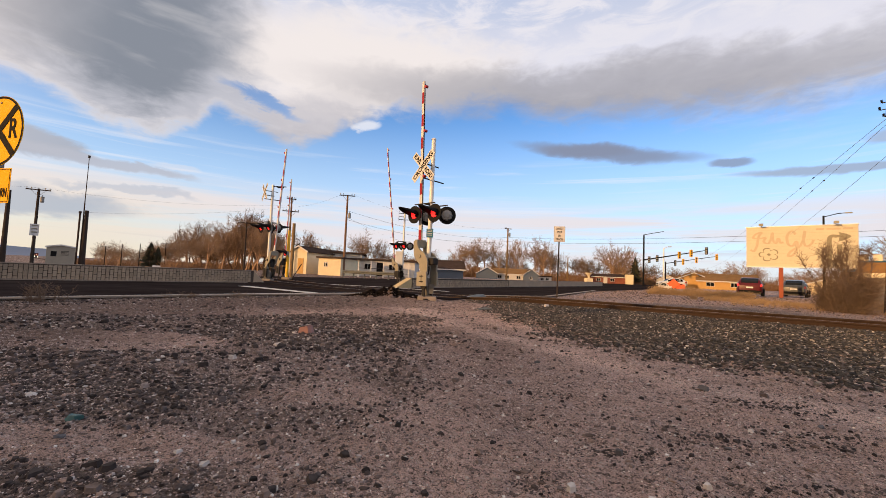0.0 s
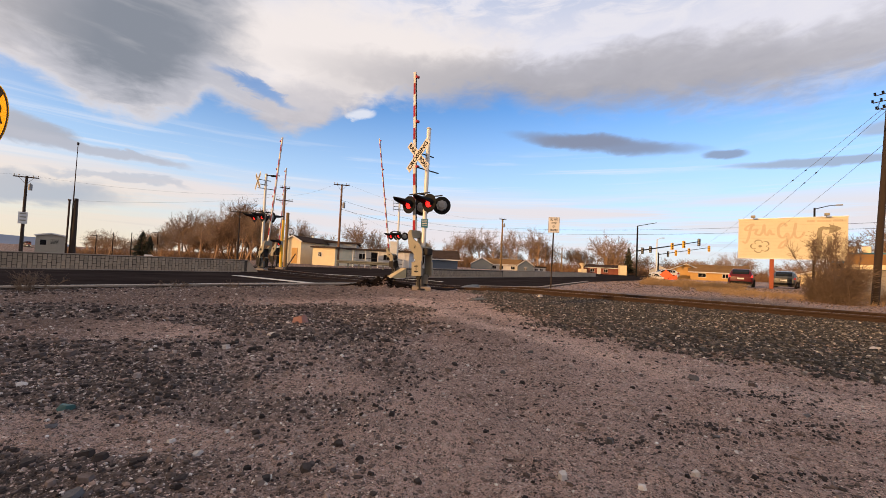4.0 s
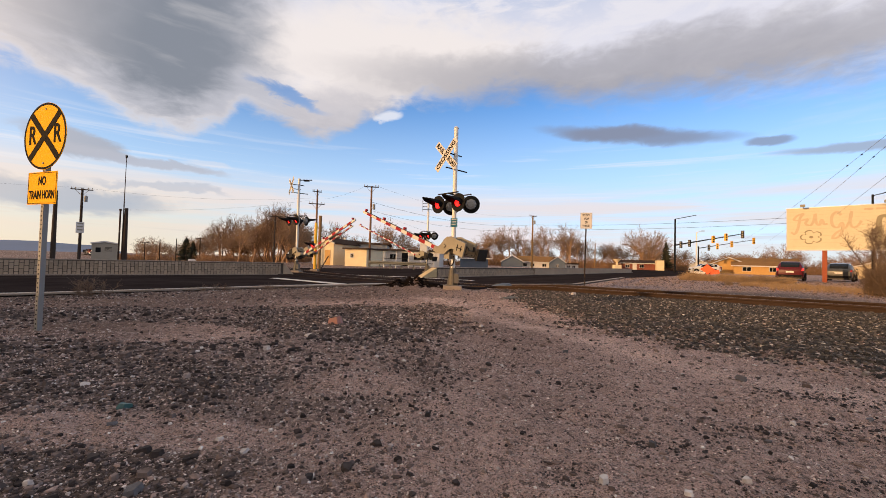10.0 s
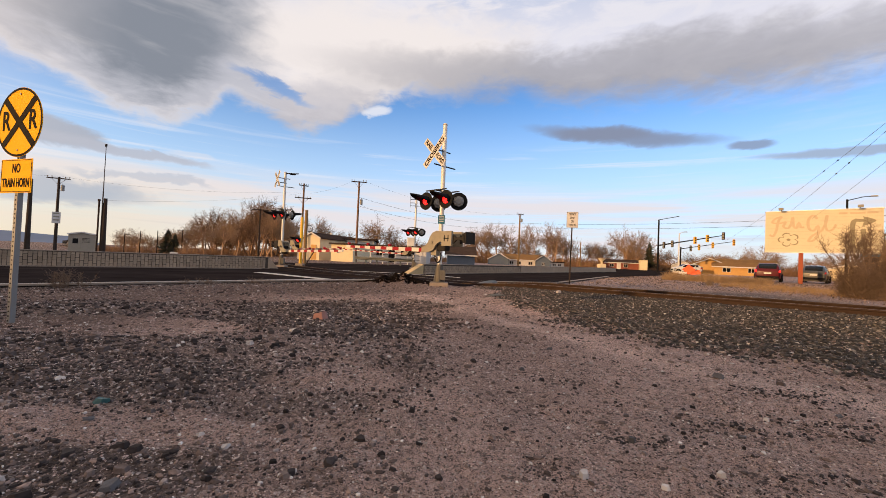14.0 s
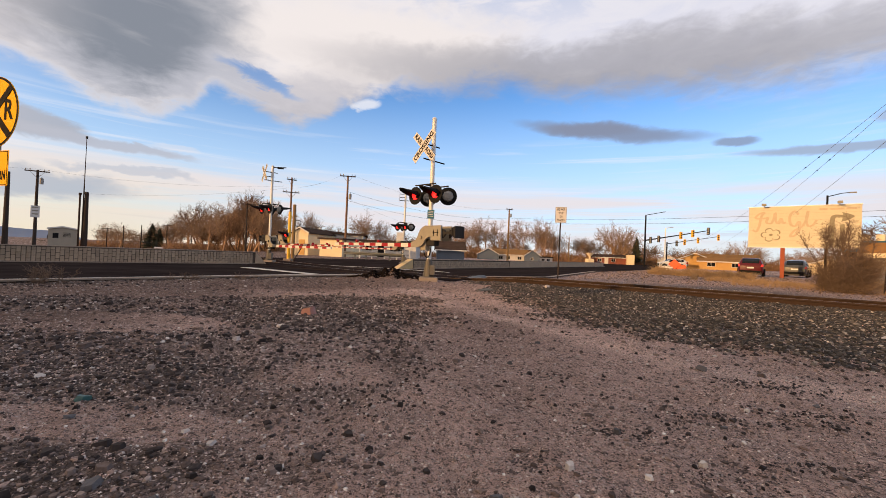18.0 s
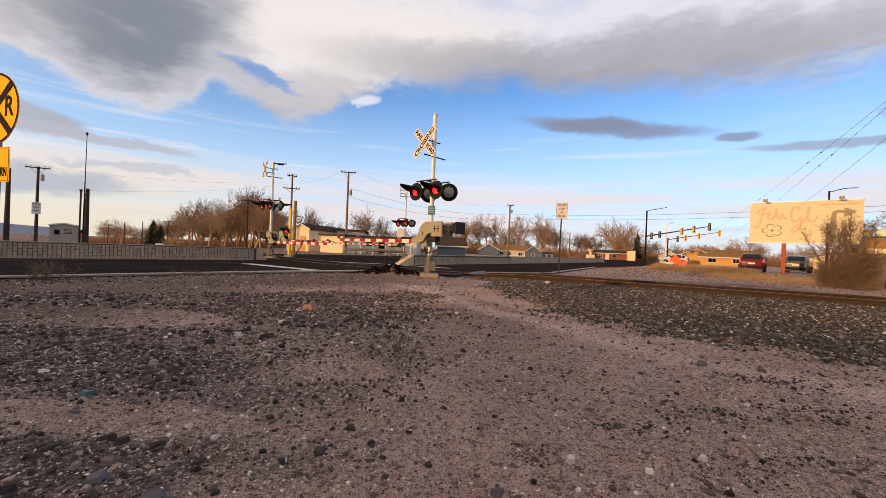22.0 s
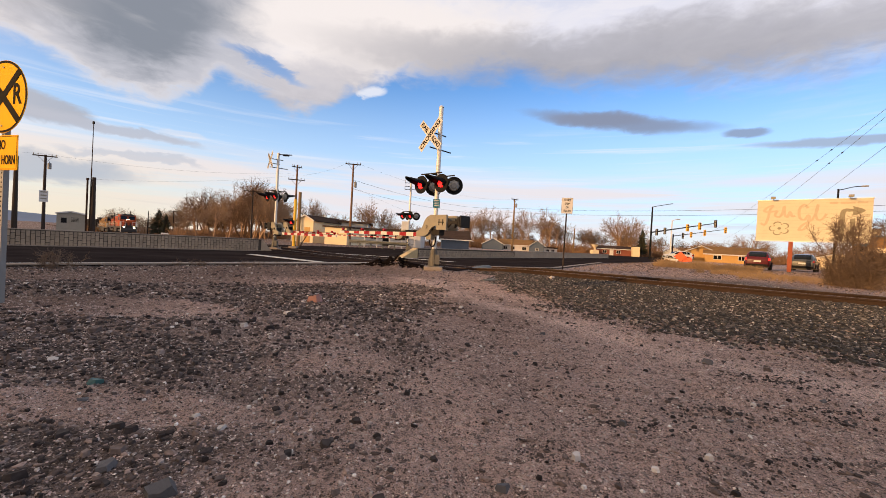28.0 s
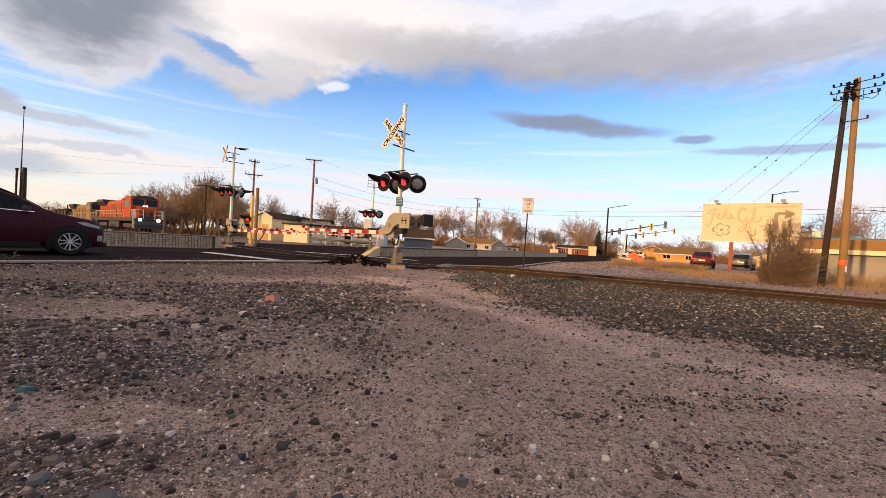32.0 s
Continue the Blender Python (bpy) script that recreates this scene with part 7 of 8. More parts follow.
    wheels = []
    for x in (-0.78, -3.70):
        for sy in (1, -1):
            wheels.append(wheel(c, Vector((x, sy * 0.885, 0.36)), 0.36, sy))
    return c, wheels


def heading(d):
    return math.atan2(d.y, d.x)


CAR_STOP = Vector((-7.9, 11.96, 0)) + OVER * 0.95 + ROAD * 0.15            # where its nose comes to rest
CAR_TURN = Matrix.Rotation(heading(ROAD), 4, "Z")
moving_car, moving_wheels = suv("car", "dark red sport utility car waiting at the stop line", Matrix.Translation(CAR_STOP + Vector((0, 0, 0.016))) @ CAR_TURN, CAR_RED)
suv("car", "red sport utility car with tinted windows standing at the junction", Matrix.Translation(az(39.65, 46.0) + az(42, 4.7)) @ Matrix.Rotation(radians(90 - 42), 4, "Z"), SUV_RED, True)
suv("car", "grey sport utility car behind the billboard post", Matrix.Translation(az(43.4, 52.0) + az(48, 4.7)) @ Matrix.Rotation(radians(90 - 48), 4, "Z"), CAR_GREY)
suv("car", "pale silver car parked far down the road", Matrix.Translation(az(30.4, 84)) @ Matrix.Rotation(radians(180 - 10), 4, "Z"), ALU_PAINT)

# ---- the train ----


def railing(parent, pts, z0, z1, r=0.02):
    bm = B()
    for a, b in zip(pts, pts[1:]):
        tube(bm, (*a, z1), (*b, z1), r, n=6)
        tube(bm, (*a, (z0 + z1) / 2), (*b, (z0 + z1) / 2), r * 0.8, n=6)
    for a in pts:
        tube(bm, (*a, z0), (*a, z1), r, n=6)
    return part("handrail", bm, WHITE_SHEET, parent, "white handrail")


def locomotive(label, paint, hood, lights=True):
    """Nose at x = 0, pointing along +x; z = 0 at the rail's top."""
    c = thing("locomotive", label, "locomotive")
    bm = B()
    box(bm, -21.8, -1.50, 1.25, -0.25, 1.50, 1.62, 0.03)
    part("frame", bm, LOCO_DARK, c, "black underframe")
    bm = B()
    prism(bm, [(-0.25, 0.35), (-0.05, 0.35), (-0.05, 0.9), (-0.2, 1.3), (-0.6, 1.3), (-0.6, 0.35)], -1.45, 1.45)
    part("pilot", bm, LOCO_DARK, c, "black snow plough")
    bm = B()
    prism(bm, [(-0.95, 1.62), (-0.88, 2.9), (-1.05, 3.10), (-2.3, 3.22), (-2.3, 1.62)], -0.92, 0.92)
    part("nose", bm, paint, c, "orange short nose")
    for y in (-0.5, 0.2):
        bm = B()
        box(bm, -0.875, y, 1.8, -0.90, y + 0.3, 2.5)
        part("nose_panel", bm, LOCO_DARK, c)
    bm = B()
    prism(bm, [(-2.2, 1.62), (-2.1, 3.1), (-2.25, 4.15), (-2.5, 4.42), (-4.9, 4.42), (-5.0, 4.1), (-5.0, 1.62)], -1.50, 1.50)
    cab = part("cab", bm, paint, c, "orange cab")
    bm = B()
    prism(bm, [(-1.30, 4.22), (1.30, 4.22), (0.75, 4.55), (-0.75, 4.55)], 0, 2.9, m=Matrix.Translation((-2.15, 0, 0)) @ Matrix.Rotation(radians(90), 4, "Z"))
    part("cab_roof", bm, LOCO_DARK, cab, "dark cab roof")
    for y0, y1 in ((-1.30, -0.12), (0.12, 1.30)):
        bm = B()
        prism(bm, [(-2.09, 3.28), (-2.19, 4.05), (-2.26, 4.05), (-2.16, 3.28)], y0, y1)
        part("windscreen", bm, GLASS_DARK, cab, "dark windscreen")
    for sy in (-1, 1):
        for x in (-2.7, -3.9):
            bm = B()
            box(bm, x, sy * 1.495, 3.05, x - 0.9, sy * 1.515, 3.85)
            part("side_window", bm, GLASS_DARK, cab)
    bm = B()
    prism(bm, [(-1.05, 1.62), (1.05, 1.62), (1.05, 3.75), (0.85, 4.1), (-0.85, 4.1), (-1.05, 3.75)], 0, 15.6, m=Matrix.Translation((-5.0, 0, 0)) @ Matrix.Rotation(radians(90), 4, "Z"))
    part("hood", bm, hood, c, "long engine hood")
    for k in range(11):
        for sy in (-1, 1):
            bm = B()
            box(bm, -6.0 - k * 1.25, sy * 1.05, 1.8, -6.95 - k * 1.25, sy * 1.075, 3.4)
            part("hood_door", bm, hood, c)
    for k in range(12):
        for sy in (-1, 1):
            bm = B()
            box(bm, -5.85 - k * 1.25, sy * 1.05, 1.7, -5.95 - k * 1.25, sy * 1.085, 3.55)
            part("door_gap", bm, LOCO_DARK, c)
    for sy in (-1, 1):
        bm = B()
        box(bm, -2.12, sy * 0.55, 4.14, -2.32, sy * 1.20, 4.36, 0.02)
        part("number_board", bm, LOCO_DARK, cab)
        bm = B()
        tube(bm, (-0.95, sy * 0.70, 1.7), (-0.95, sy * 0.70, 2.95), 0.025, n=6)
        part("grab_iron", bm, WHITE_SHEET, c)
    bm = B()
    box(bm, -0.86, -0.93, 1.62, -0.93, 0.93, 1.95, 0.01)
    part("nose_step", bm, LOCO_DARK, c)
    bm = B()
    box(bm, -1.0, -1.50, 1.64, -21.5, 1.50, 1.70)
    part("walkway", bm, LOCO_DARK, c)
    for sy in (-1, 1):
        bm = B()
        box(bm, -5.4, sy * 1.08, 2.15, -20.3, sy * 1.10, 2.45)
        part("stripe", bm, LOCO_YELLOW if hood is ORANGE else LOCO_DARK, c, "yellow side stripe")
    bm = B()
    prism(bm, [(-1.05, 3.4), (1.05, 3.4), (1.55, 3.95), (1.55, 4.3), (-1.55, 4.3), (-1.55, 3.95)], 0, 4.2, m=Matrix.Translation((-16.4, 0, 0)) @ Matrix.Rotation(radians(90), 4, "Z"))
    part("radiator", bm, LOCO_DARK, c, "black flared radiator housing")
    bm = B()
    box(bm, -5.2, -0.95, 4.05, -9.0, 0.95, 4.32, 0.04)
    part("dynamic_brake", bm, LOCO_DARK, c, "dark roof equipment")
    bm = B()
    box(bm, -8.2, -1.35, 0.35, -13.6, 1.35, 1.25, 0.12)
    part("fuel_tank", bm, LOCO_DARK, c)
    for x in (-4.2, -17.4):
        bm = B()
        box(bm, x - 2.3, -1.25, 0.45, x + 2.3, 1.25, 0.95, 0.05)
        bog = part("bogie", bm, LOCO_DARK, c, "black three-axle bogie")
        for dx_ in (-1.75, 0, 1.75):
            for sy in (-1, 1):
                bm = B()
                disc(bm, (x + dx_, sy * 0.74, 0.52), (0, 1, 0), 0.52, 0.13, 20)
                part("wheel", bm, STEEL, bog)
    for sy in (-1, 1):
        railing(c, [(-5.4 - 2.2 * i, sy * 1.45) for i in range(8)], 1.62, 2.65)
        railing(c, [(-0.3, sy * 0.6), (-0.3, sy * 1.40), (-0.95, sy * 1.45), (-1.9, sy * 1.46)], 1.62, 2.7, 0.028)
        bm = B()
        for k in range(4):
            box(bm, -0.45, sy * 1.05, 0.45 + 0.3 * k, -0.95, sy * 1.5, 0.49 + 0.3 * k)
        tube(bm, (-0.35, sy * 1.5, 0.4), (-0.35, sy * 1.5, 2.7), 0.03, n=6)
        tube(bm, (-1.05, sy * 1.5, 0.4), (-1.05, sy * 1.5, 2.7), 0.03, n=6)
        part("step_ladder", bm, WHITE_SHEET if lights else LOCO_DARK, c, "white-edged steps")
        bm = B()
        disc(bm, (-0.22, sy * 0.95, 1.48), (1, 0, 0), 0.21, 0.10, 18)
        ditch = part("ditch_light", bm, LOCO_DARK, c)
        bm = B()
        disc(bm, (-0.15, sy * 0.95, 1.48), (1, 0, 0), 0.19, 0.05, 18)
        part("lamp_glass", bm, HEADLIGHT if lights else LAMP_GLASS, ditch, "glowing ditch light" if lights else "")
    bm = B()
    box(bm, -2.02, -0.30, 3.02, -2.14, 0.30, 3.34, 0.03)
    hl = part("headlight_box", bm, LOCO_DARK, c)
    for y in (-0.14, 0.14):
        bm = B()
        disc(bm, (-2.0, y, 3.18), (1, 0, 0), 0.14, 0.06, 16)
        part("headlight", bm, HEADLIGHT if lights else LAMP_GLASS, hl, "glowing headlight" if lights else "")
    return c


LEAD = locomotive("orange diesel locomotive with glowing headlights leading the train", ORANGE, ORANGE)
SECOND = locomotive("second locomotive in dusty yellow coupled behind", LOCO_YELLOW, LOCO_YELLOW, False)


def hopper(label):
    c = thing("freight_wagon", label, "freight wagon")
    bm = B()
    prism(bm, [(-0.5, 1.6), (-14.5, 1.6), (-15.0, 3.9), (0.0, 3.9)], -1.5, 1.5)
    part("body", bm, LOCO_DARK, c)
    bm = B()
    box(bm, 0.0, -1.55, 3.85, -15.0, 1.55, 4.0)
    part("top_rim", bm, STEEL, c)
    for k in range(9):
        for sy in (-1, 1):
            bm = B()
            box(bm, -0.9 - k * 1.65, sy * 1.5, 1.7, -1.02 - k * 1.65, sy * 1.6, 3.85)
            part("side_rib", bm, LOCO_DARK, c)
    for x in (-2.2, -12.8):
        bm = B()
        box(bm, x - 1.3, -1.1, 0.35, x + 1.3, 1.1, 0.85, 0.04)
        b_ = part("bogie", bm, LOCO_DARK, c)
        for dx_ in (-0.9, 0.9):
            for sy in (-1, 1):
                bm = B()
                disc(bm, (x + dx_, sy * 0.74, 0.46), (0, 1, 0), 0.46, 0.13, 18)
                part("wheel", bm, STEEL, b_)
    bm = B()
    box(bm, 0.2, -0.3, 0.9, -15.2, 0.3, 1.62)
    part("underframe", bm, LOCO_DARK, c)
    return c


WAGONS = [hopper("dark freight wagon behind the locomotives") for _ in range(3)]

# ---- loose stones ----


def stone_material(name, stops, grain=45):
    """Stones that each take their own shade from a few, with mottling."""
    m = bpy.data.materials.new(name)
    m.use_nodes = True
    nt = m.node_tree
    b = nt.nodes["Principled BSDF"]
    b.inputs["Roughness"].default_value = 0.9
    b.inputs["Specular IOR Level"].default_value = 0.2
    g = nt.nodes.new("ShaderNodeNewGeometry")
    r = nt.nodes.new("ShaderNodeValToRGB")
    nt.links.new(g.outputs["Random Per Island"], r.inputs[0])
    cr = r.color_ramp
    while len(cr.elements) < len(stops):
        cr.elements.new(0.5)
    for e, (p, c) in zip(cr.elements, stops):
        e.position, e.color = p, (*c, 1)
    tc = nt.nodes.new("ShaderNodeTexCoord")
    n = nt.nodes.new("ShaderNodeTexNoise")
    n.inputs["Scale"].default_value, n.inputs["Detail"].default_value = grain, 4
    nt.links.new(tc.outputs["Object"], n.inputs["Vector"])
    mx = nt.nodes.new("ShaderNodeMix")
    mx.data_type, mx.blend_type = "RGBA", "MULTIPLY"
    mx.inputs[0].default_value = 0.7
    nt.links.new(r.outputs[0], mx.inputs[6])
    mr = nt.nodes.new("ShaderNodeMapRange")
    nt.links.new(n.outputs["Fac"], mr.inputs[0])
    mr.inputs[1].default_value, mr.inputs[2].default_value, mr.inputs[3].default_value, mr.inputs[4].default_value = 0.3, 0.7, 0.5, 1.25
    cb = nt.nodes.new("ShaderNodeCombineColor")
    for k in range(3):
        nt.links.new(mr.outputs[0], cb.inputs[k])
    nt.links.new(cb.outputs[0], mx.inputs[7])
    nt.links.new(mx.outputs[2], b.inputs["Base Color"])
    return m


STONE = stone_material("loose_stone", ((0.0, (0.018, 0.014, 0.014)), (0.30, (0.048, 0.038, 0.036)), (0.62, (0.100, 0.077, 0.071)), (0.88, (0.20, 0.153, 0.138)), (0.98, (0.36, 0.300, 0.275)), (1.0, (0.56, 0.51, 0.48))))
BALLAST = stone_material("ballast_stone", ((0.0, (0.022, 0.022, 0.023)), (0.35, (0.034, 0.032, 0.031)), (0.70, (0.072, 0.065, 0.060)), (0.92, (0.135, 0.120, 0.110)), (0.985, (0.28, 0.25, 0.23)), (1.0, (0.50, 0.47, 0.44))))
CRUMB = stone_material("dirt_crumb", ((0.0, (0.035, 0.027, 0.025)), (0.22, (0.09, 0.067, 0.060)), (0.42, (0.38, 0.28, 0.255)), (0.82, (0.55, 0.42, 0.385)), (1.0, (0.74, 0.64, 0.58))), 90)
CLOD = stone_material("dark_clod", ((0.0, (0.016, 0.013, 0.013)), (0.5, (0.050, 0.041, 0.040)), (1.0, (0.13, 0.105, 0.10))))
EARTH = stone_material("dirt_clod", ((0.0, (0.050, 0.037, 0.033)), (0.5, (0.13, 0.094, 0.082)), (1.0, (0.32, 0.232, 0.200))), 70)
CHALK = stone_material("pale_chip", ((0.0, (0.34, 0.28, 0.255)), (0.5, (0.52, 0.46, 0.43)), (1.0, (0.74, 0.70, 0.67))), 80)


def rock_shape(seed, sub):
    bm = B()
    bmesh.ops.create_icosphere(bm, subdivisions=sub, radius=1)
    rnd = random.Random(seed)
    ax = Vector((rnd.uniform(0.8, 1.25), rnd.uniform(0.7, 1.0), rnd.uniform(0.32, 0.60)))
    cuts = [(Vector((rnd.gauss(0, 1), rnd.gauss(0, 1), rnd.gauss(0, 1))).normalized(), rnd.uniform(0.45, 0.8)) for _ in range(7)]
    for v in bm.verts:
        p = v.co.copy() * rnd.uniform(0.62, 1.3)
        for nrm, d in cuts:
            over = p.dot(nrm) - d
            if over > 0:
                p -= nrm * over * 0.85
        v.co = Vector((p.x * ax.x, p.y * ax.y, p.z * ax.z))
    bm.verts.index_update()
    vs = np.array([v.co[:] for v in bm.verts])
    fs = np.array([[v.index for v in f.verts] for f in bm.faces])
    bm.free()
    return vs, fs


def chip_shape(seed):
    """A broken flat chip: five or six uneven corners, a flat top, raw sides."""
    ro = np.random.RandomState(seed)
    n = 5
    a = np.sort(np.linspace(0, 6.283, n, endpoint=False) + ro.uniform(-0.4, 0.4, n))
    r = ro.uniform(0.65, 1.2, n)
    low = np.stack([np.cos(a) * r * 1.15, np.sin(a) * r * 0.85, np.full(n, -0.35)], 1)
    k = ro.uniform(0.62, 0.9, n)
    tall = ro.uniform(0.28, 0.62)
    top = np.stack([low[:, 0] * k, low[:, 1] * k, tall + ro.uniform(-0.12, 0.12, n)], 1)
    fs = []
    for i in range(n):
        j = (i + 1) % n
        fs += [(i, j, n + j), (i, n + j, n + i)]
    fs += [(n, n + i, n + i + 1) for i in range(1, n - 1)]
    return np.concatenate([low, top]), np.array(fs)


def crumb_shape(seed):
    ro = np.random.RandomState(seed)
    v = np.array([[1, 0, 0], [-1, 0, 0], [0, 1, 0], [0, -1, 0], [0, 0, 1]], float) * ro.uniform(0.6, 1.2, (5, 1)) + ro.uniform(-0.25, 0.25, (5, 3))
    v[:, 2] = v[:, 2] * 0.7 - 0.05
    return v, np.array([[0, 2, 4], [2, 1, 4], [1, 3, 4], [3, 0, 4]])


LOW_ROCKS = [rock_shape(s + 50, 1) for s in range(6)]
CHIPS = [chip_shape(s + 20) for s in range(10)]
CRUMBS = [crumb_shape(s + 90) for s in range(8)]


def scatter(name, where, shapes, mat, label, tip=0.30, lift=0.22):
    """where: rows of x, y, z, size. All in one mesh."""
    rnd = np.random.RandomState(7)
    where = np.asarray(where, float)
    pick = rnd.randint(len(shapes), size=len(where))
    V, F, n0 = [], [], 0
    for k, (vs, fs) in enumerate(shapes):
        w = where[pick == k]
        if not len(w):
            continue
        t, u = rnd.uniform(0, 6.283, len(w)), rnd.uniform(-tip, tip, len(w))
        c, sn, ct, st = np.cos(t), np.sin(t), np.cos(u), np.sin(u)
        x, y, z = vs[:, 0][None], vs[:, 1][None], vs[:, 2][None]
        y2, z2 = y * ct[:, None] - z * st[:, None], y * st[:, None] + z * ct[:, None]
        p = np.stack([x * c[:, None] - y2 * sn[:, None], x * sn[:, None] + y2 * c[:, None], z2], 2) * w[:, 3][:, None, None]
        p += np.stack([w[:, 0], w[:, 1], w[:, 2] + w[:, 3] * lift], 1)[:, None, :]
        V.append(p.reshape(-1, 3))
        F.append((fs[None] + (n0 + np.arange(len(w)) * len(vs))[:, None, None]).reshape(-1, 3))
        n0 += len(w) * len(vs)
    V, F = np.concatenate(V), np.concatenate(F).astype(np.int32)
    me_ = bpy.data.meshes.new(name)
    me_.vertices.add(len(V))
    me_.vertices.foreach_set("co", V.ravel())
    me_.loops.add(F.size)
    me_.loops.foreach_set("vertex_index", F.ravel())
    me_.polygons.add(len(F))
    me_.polygons.foreach_set("loop_start", np.arange(0, F.size, 3))
    me_.update(calc_edges=True)
    me_.shade_flat()
    return tagged(link(name, me_, mat), label, "gravel", kind="stuff")


rs = random.Random(41)
rn = np.random.RandomState(41)
GXA, GYA = np.array(gx), np.array(gy)
FIELD_H = np.array([v[2] for v in verts]).reshape(ny, nx)
FIELD_R = np.array(redv).reshape(ny, nx)
FIELD_D, FIELD_P = np.array(dens).reshape(ny, nx), np.array(palev).reshape(ny, nx)


def sample(field, X, Y):
    """A ground field between its grid points."""
    i = np.clip(np.searchsorted(GXA, X) - 1, 0, nx - 2)
    j = np.clip(np.searchsorted(GYA, Y) - 1, 0, ny - 2)
    u, v = (X - GXA[i]) / (GXA[i + 1] - GXA[i]), (Y - GYA[j]) / (GYA[j + 1] - GYA[j])
    return (field[j, i] * (1 - u) + field[j, i + 1] * u) * (1 - v) + (field[j + 1, i] * (1 - u) + field[j + 1, i + 1] * u) * v


def spots(x0, x1, y0, y1, per_m2, smin, smax, test, bias=2.0, sink=0.0):
    """Places for stones: test gives their share from gravel, pale path, x and y."""
    n = int((x1 - x0) * (y1 - y0) * per_m2)
    X, Y = rn.uniform(x0, x1, n), rn.uniform(y0, y1, n)
    ok = (np.abs(X - 0.15 * Y) < Y * 1.35 + 0.6) & (Y < edge_y(X) - 0.25)
    X, Y = X[ok], Y[ok]
    share = test(sample(FIELD_D, X, Y), sample(FIELD_P, X, Y), X, Y)
    ok = rn.uniform(0, 1, len(X)) < share
    X, Y, share = X[ok], Y[ok], np.clip(share[ok], 0, 1)
    S = smin * (smax / smin) ** (rn.uniform(0, 1, len(X)) ** bias)
    return np.stack([X, Y, sample(FIELD_H, X, Y) - sink * S, S], 1)


def clumps(X, Y, scale, seed):
    """0 to 1: loose drifts of stones, in patches about 1/scale metres wide."""
    v = 0.0
    ro = np.random.RandomState(seed)
    for k in range(7):
        a, f = ro.uniform(0, 6.283), scale * 1.45 ** (k - 2)
        v = v + np.sin((X * math.cos(a) + Y * math.sin(a)) * f * 6.283 + ro.uniform(0, 6.283)) / (1 + 0.35 * k)
    return np.clip(0.5 + 0.28 * v, 0, 1)


def stony(D, P, X, Y):
    return np.clip((D - 0.12) * 1.25, 0, 1)


def drifts(X, Y):
    """Small dark drifts of blue-grey stones on the open dirt."""
    v = 0.0
    for cx, cy, r in ((1.09, 2.06, 0.22), (0.74, 2.5, 0.16), (1.6, 2.38, 0.2), (2.35, 2.3, 0.24), (0.5, 1.75, 0.16), (2.6, 2.9, 0.3), (1.35, 1.66, 0.16), (0.9, 3.1, 0.16), (1.9, 1.75, 0.16)):
        v = v + np.exp(-(((X - cx) / (r * 1.5)) ** 2 + ((Y - cy) / (r * 0.7)) ** 2))
    return np.clip(v * (0.25 + 1.1 * clumps(X, Y, 3.0, 41)) - 0.18, 0, 1)


left_side = lambda X, Y: X < 1.2 + 0.1 * Y
# broken chips over the left half and the ballast's near edge, coarse to fine
where = [spots(-4.6, 5.0, 1.0, 3.4, 1300, 0.0065, 0.020, lambda D, P, X, Y: 0.035 + 0.965 * stony(D, P, X, Y) * (0.35 + 0.65 * clumps(X, Y, 0.9, 3))),
         spots(-8.0, 4.0, 3.4, 8.0, 620, 0.010, 0.031, lambda D, P, X, Y: 0.03 + 0.97 * stony(D, P, X, Y) * (0.25 + 0.75 * clumps(X, Y, 0.7, 4))),
         spots(-10.0, 3.5, 8.0, 15.0, 170, 0.014, 0.040, lambda D, P, X, Y: 0.10 + 0.90 * stony(D, P, X, Y))]
scatter("gravel", np.concatenate(where), CHIPS, STONE, "broken stone chips strewn over the dirt")
where = [spots(-4.4, 4.5, 1.0, 3.4, 70, 0.016, 0.040, lambda D, P, X, Y: 0.02 + stony(D, P, X, Y) * clumps(X, Y, 0.8, 5) * left_side(X, Y)),
         spots(-8.0, 2.5, 3.4, 8.0, 60, 0.022, 0.050, lambda D, P, X, Y: stony(D, P, X, Y) * clumps(X, Y, 0.6, 6))]
scatter("gravel", np.concatenate(where), LOW_ROCKS + CHIPS, STONE, "larger loose stones of the verge")
where = [spots(-4.4, 4.6, 1.0, 3.4, 260, 0.008, 0.027, lambda D, P, X, Y: 0.02 * (1 - P) + stony(D, P, X, Y) * clumps(X, Y, 1.1, 8)),
         spots(-8.0, 4.6, 3.4, 8.5, 110, 0.013, 0.036, lambda D, P, X, Y: 0.01 * (1 - P) + stony(D, P, X, Y) * clumps(X, Y, 0.8, 9)),
         spots(0.2, 3.4, 1.2, 3.6, 2600, 0.004, 0.016, lambda D, P, X, Y: 0.9 * drifts(X, Y))]
scatter("gravel", np.concatenate(where), CHIPS + LOW_ROCKS, CLOD, "dark angular clods among the gravel")
# flat lumps of the dirt itself
where = [spots(-4.4, 4.6, 1.0, 3.4, 480, 0.007, 0.030, lambda D, P, X, Y: (0.05 + 0.95 * np.clip(D * 1.4, 0, 1) * clumps(X, Y, 0.7, 31)) * (1 - 0.8 * P), 1.9, 0.12),
         spots(-8.0, 6.0, 3.4, 9.0, 190, 0.012, 0.042, lambda D, P, X, Y: (0.05 + 0.95 * np.clip(D * 1.4, 0, 1) * clumps(X, Y, 0.5, 32)) * (1 - 0.8 * P), 1.9, 0.12)]
scatter("dirt_clods", np.concatenate(where), LOW_ROCKS, EARTH, "flat brown clods of dried dirt")
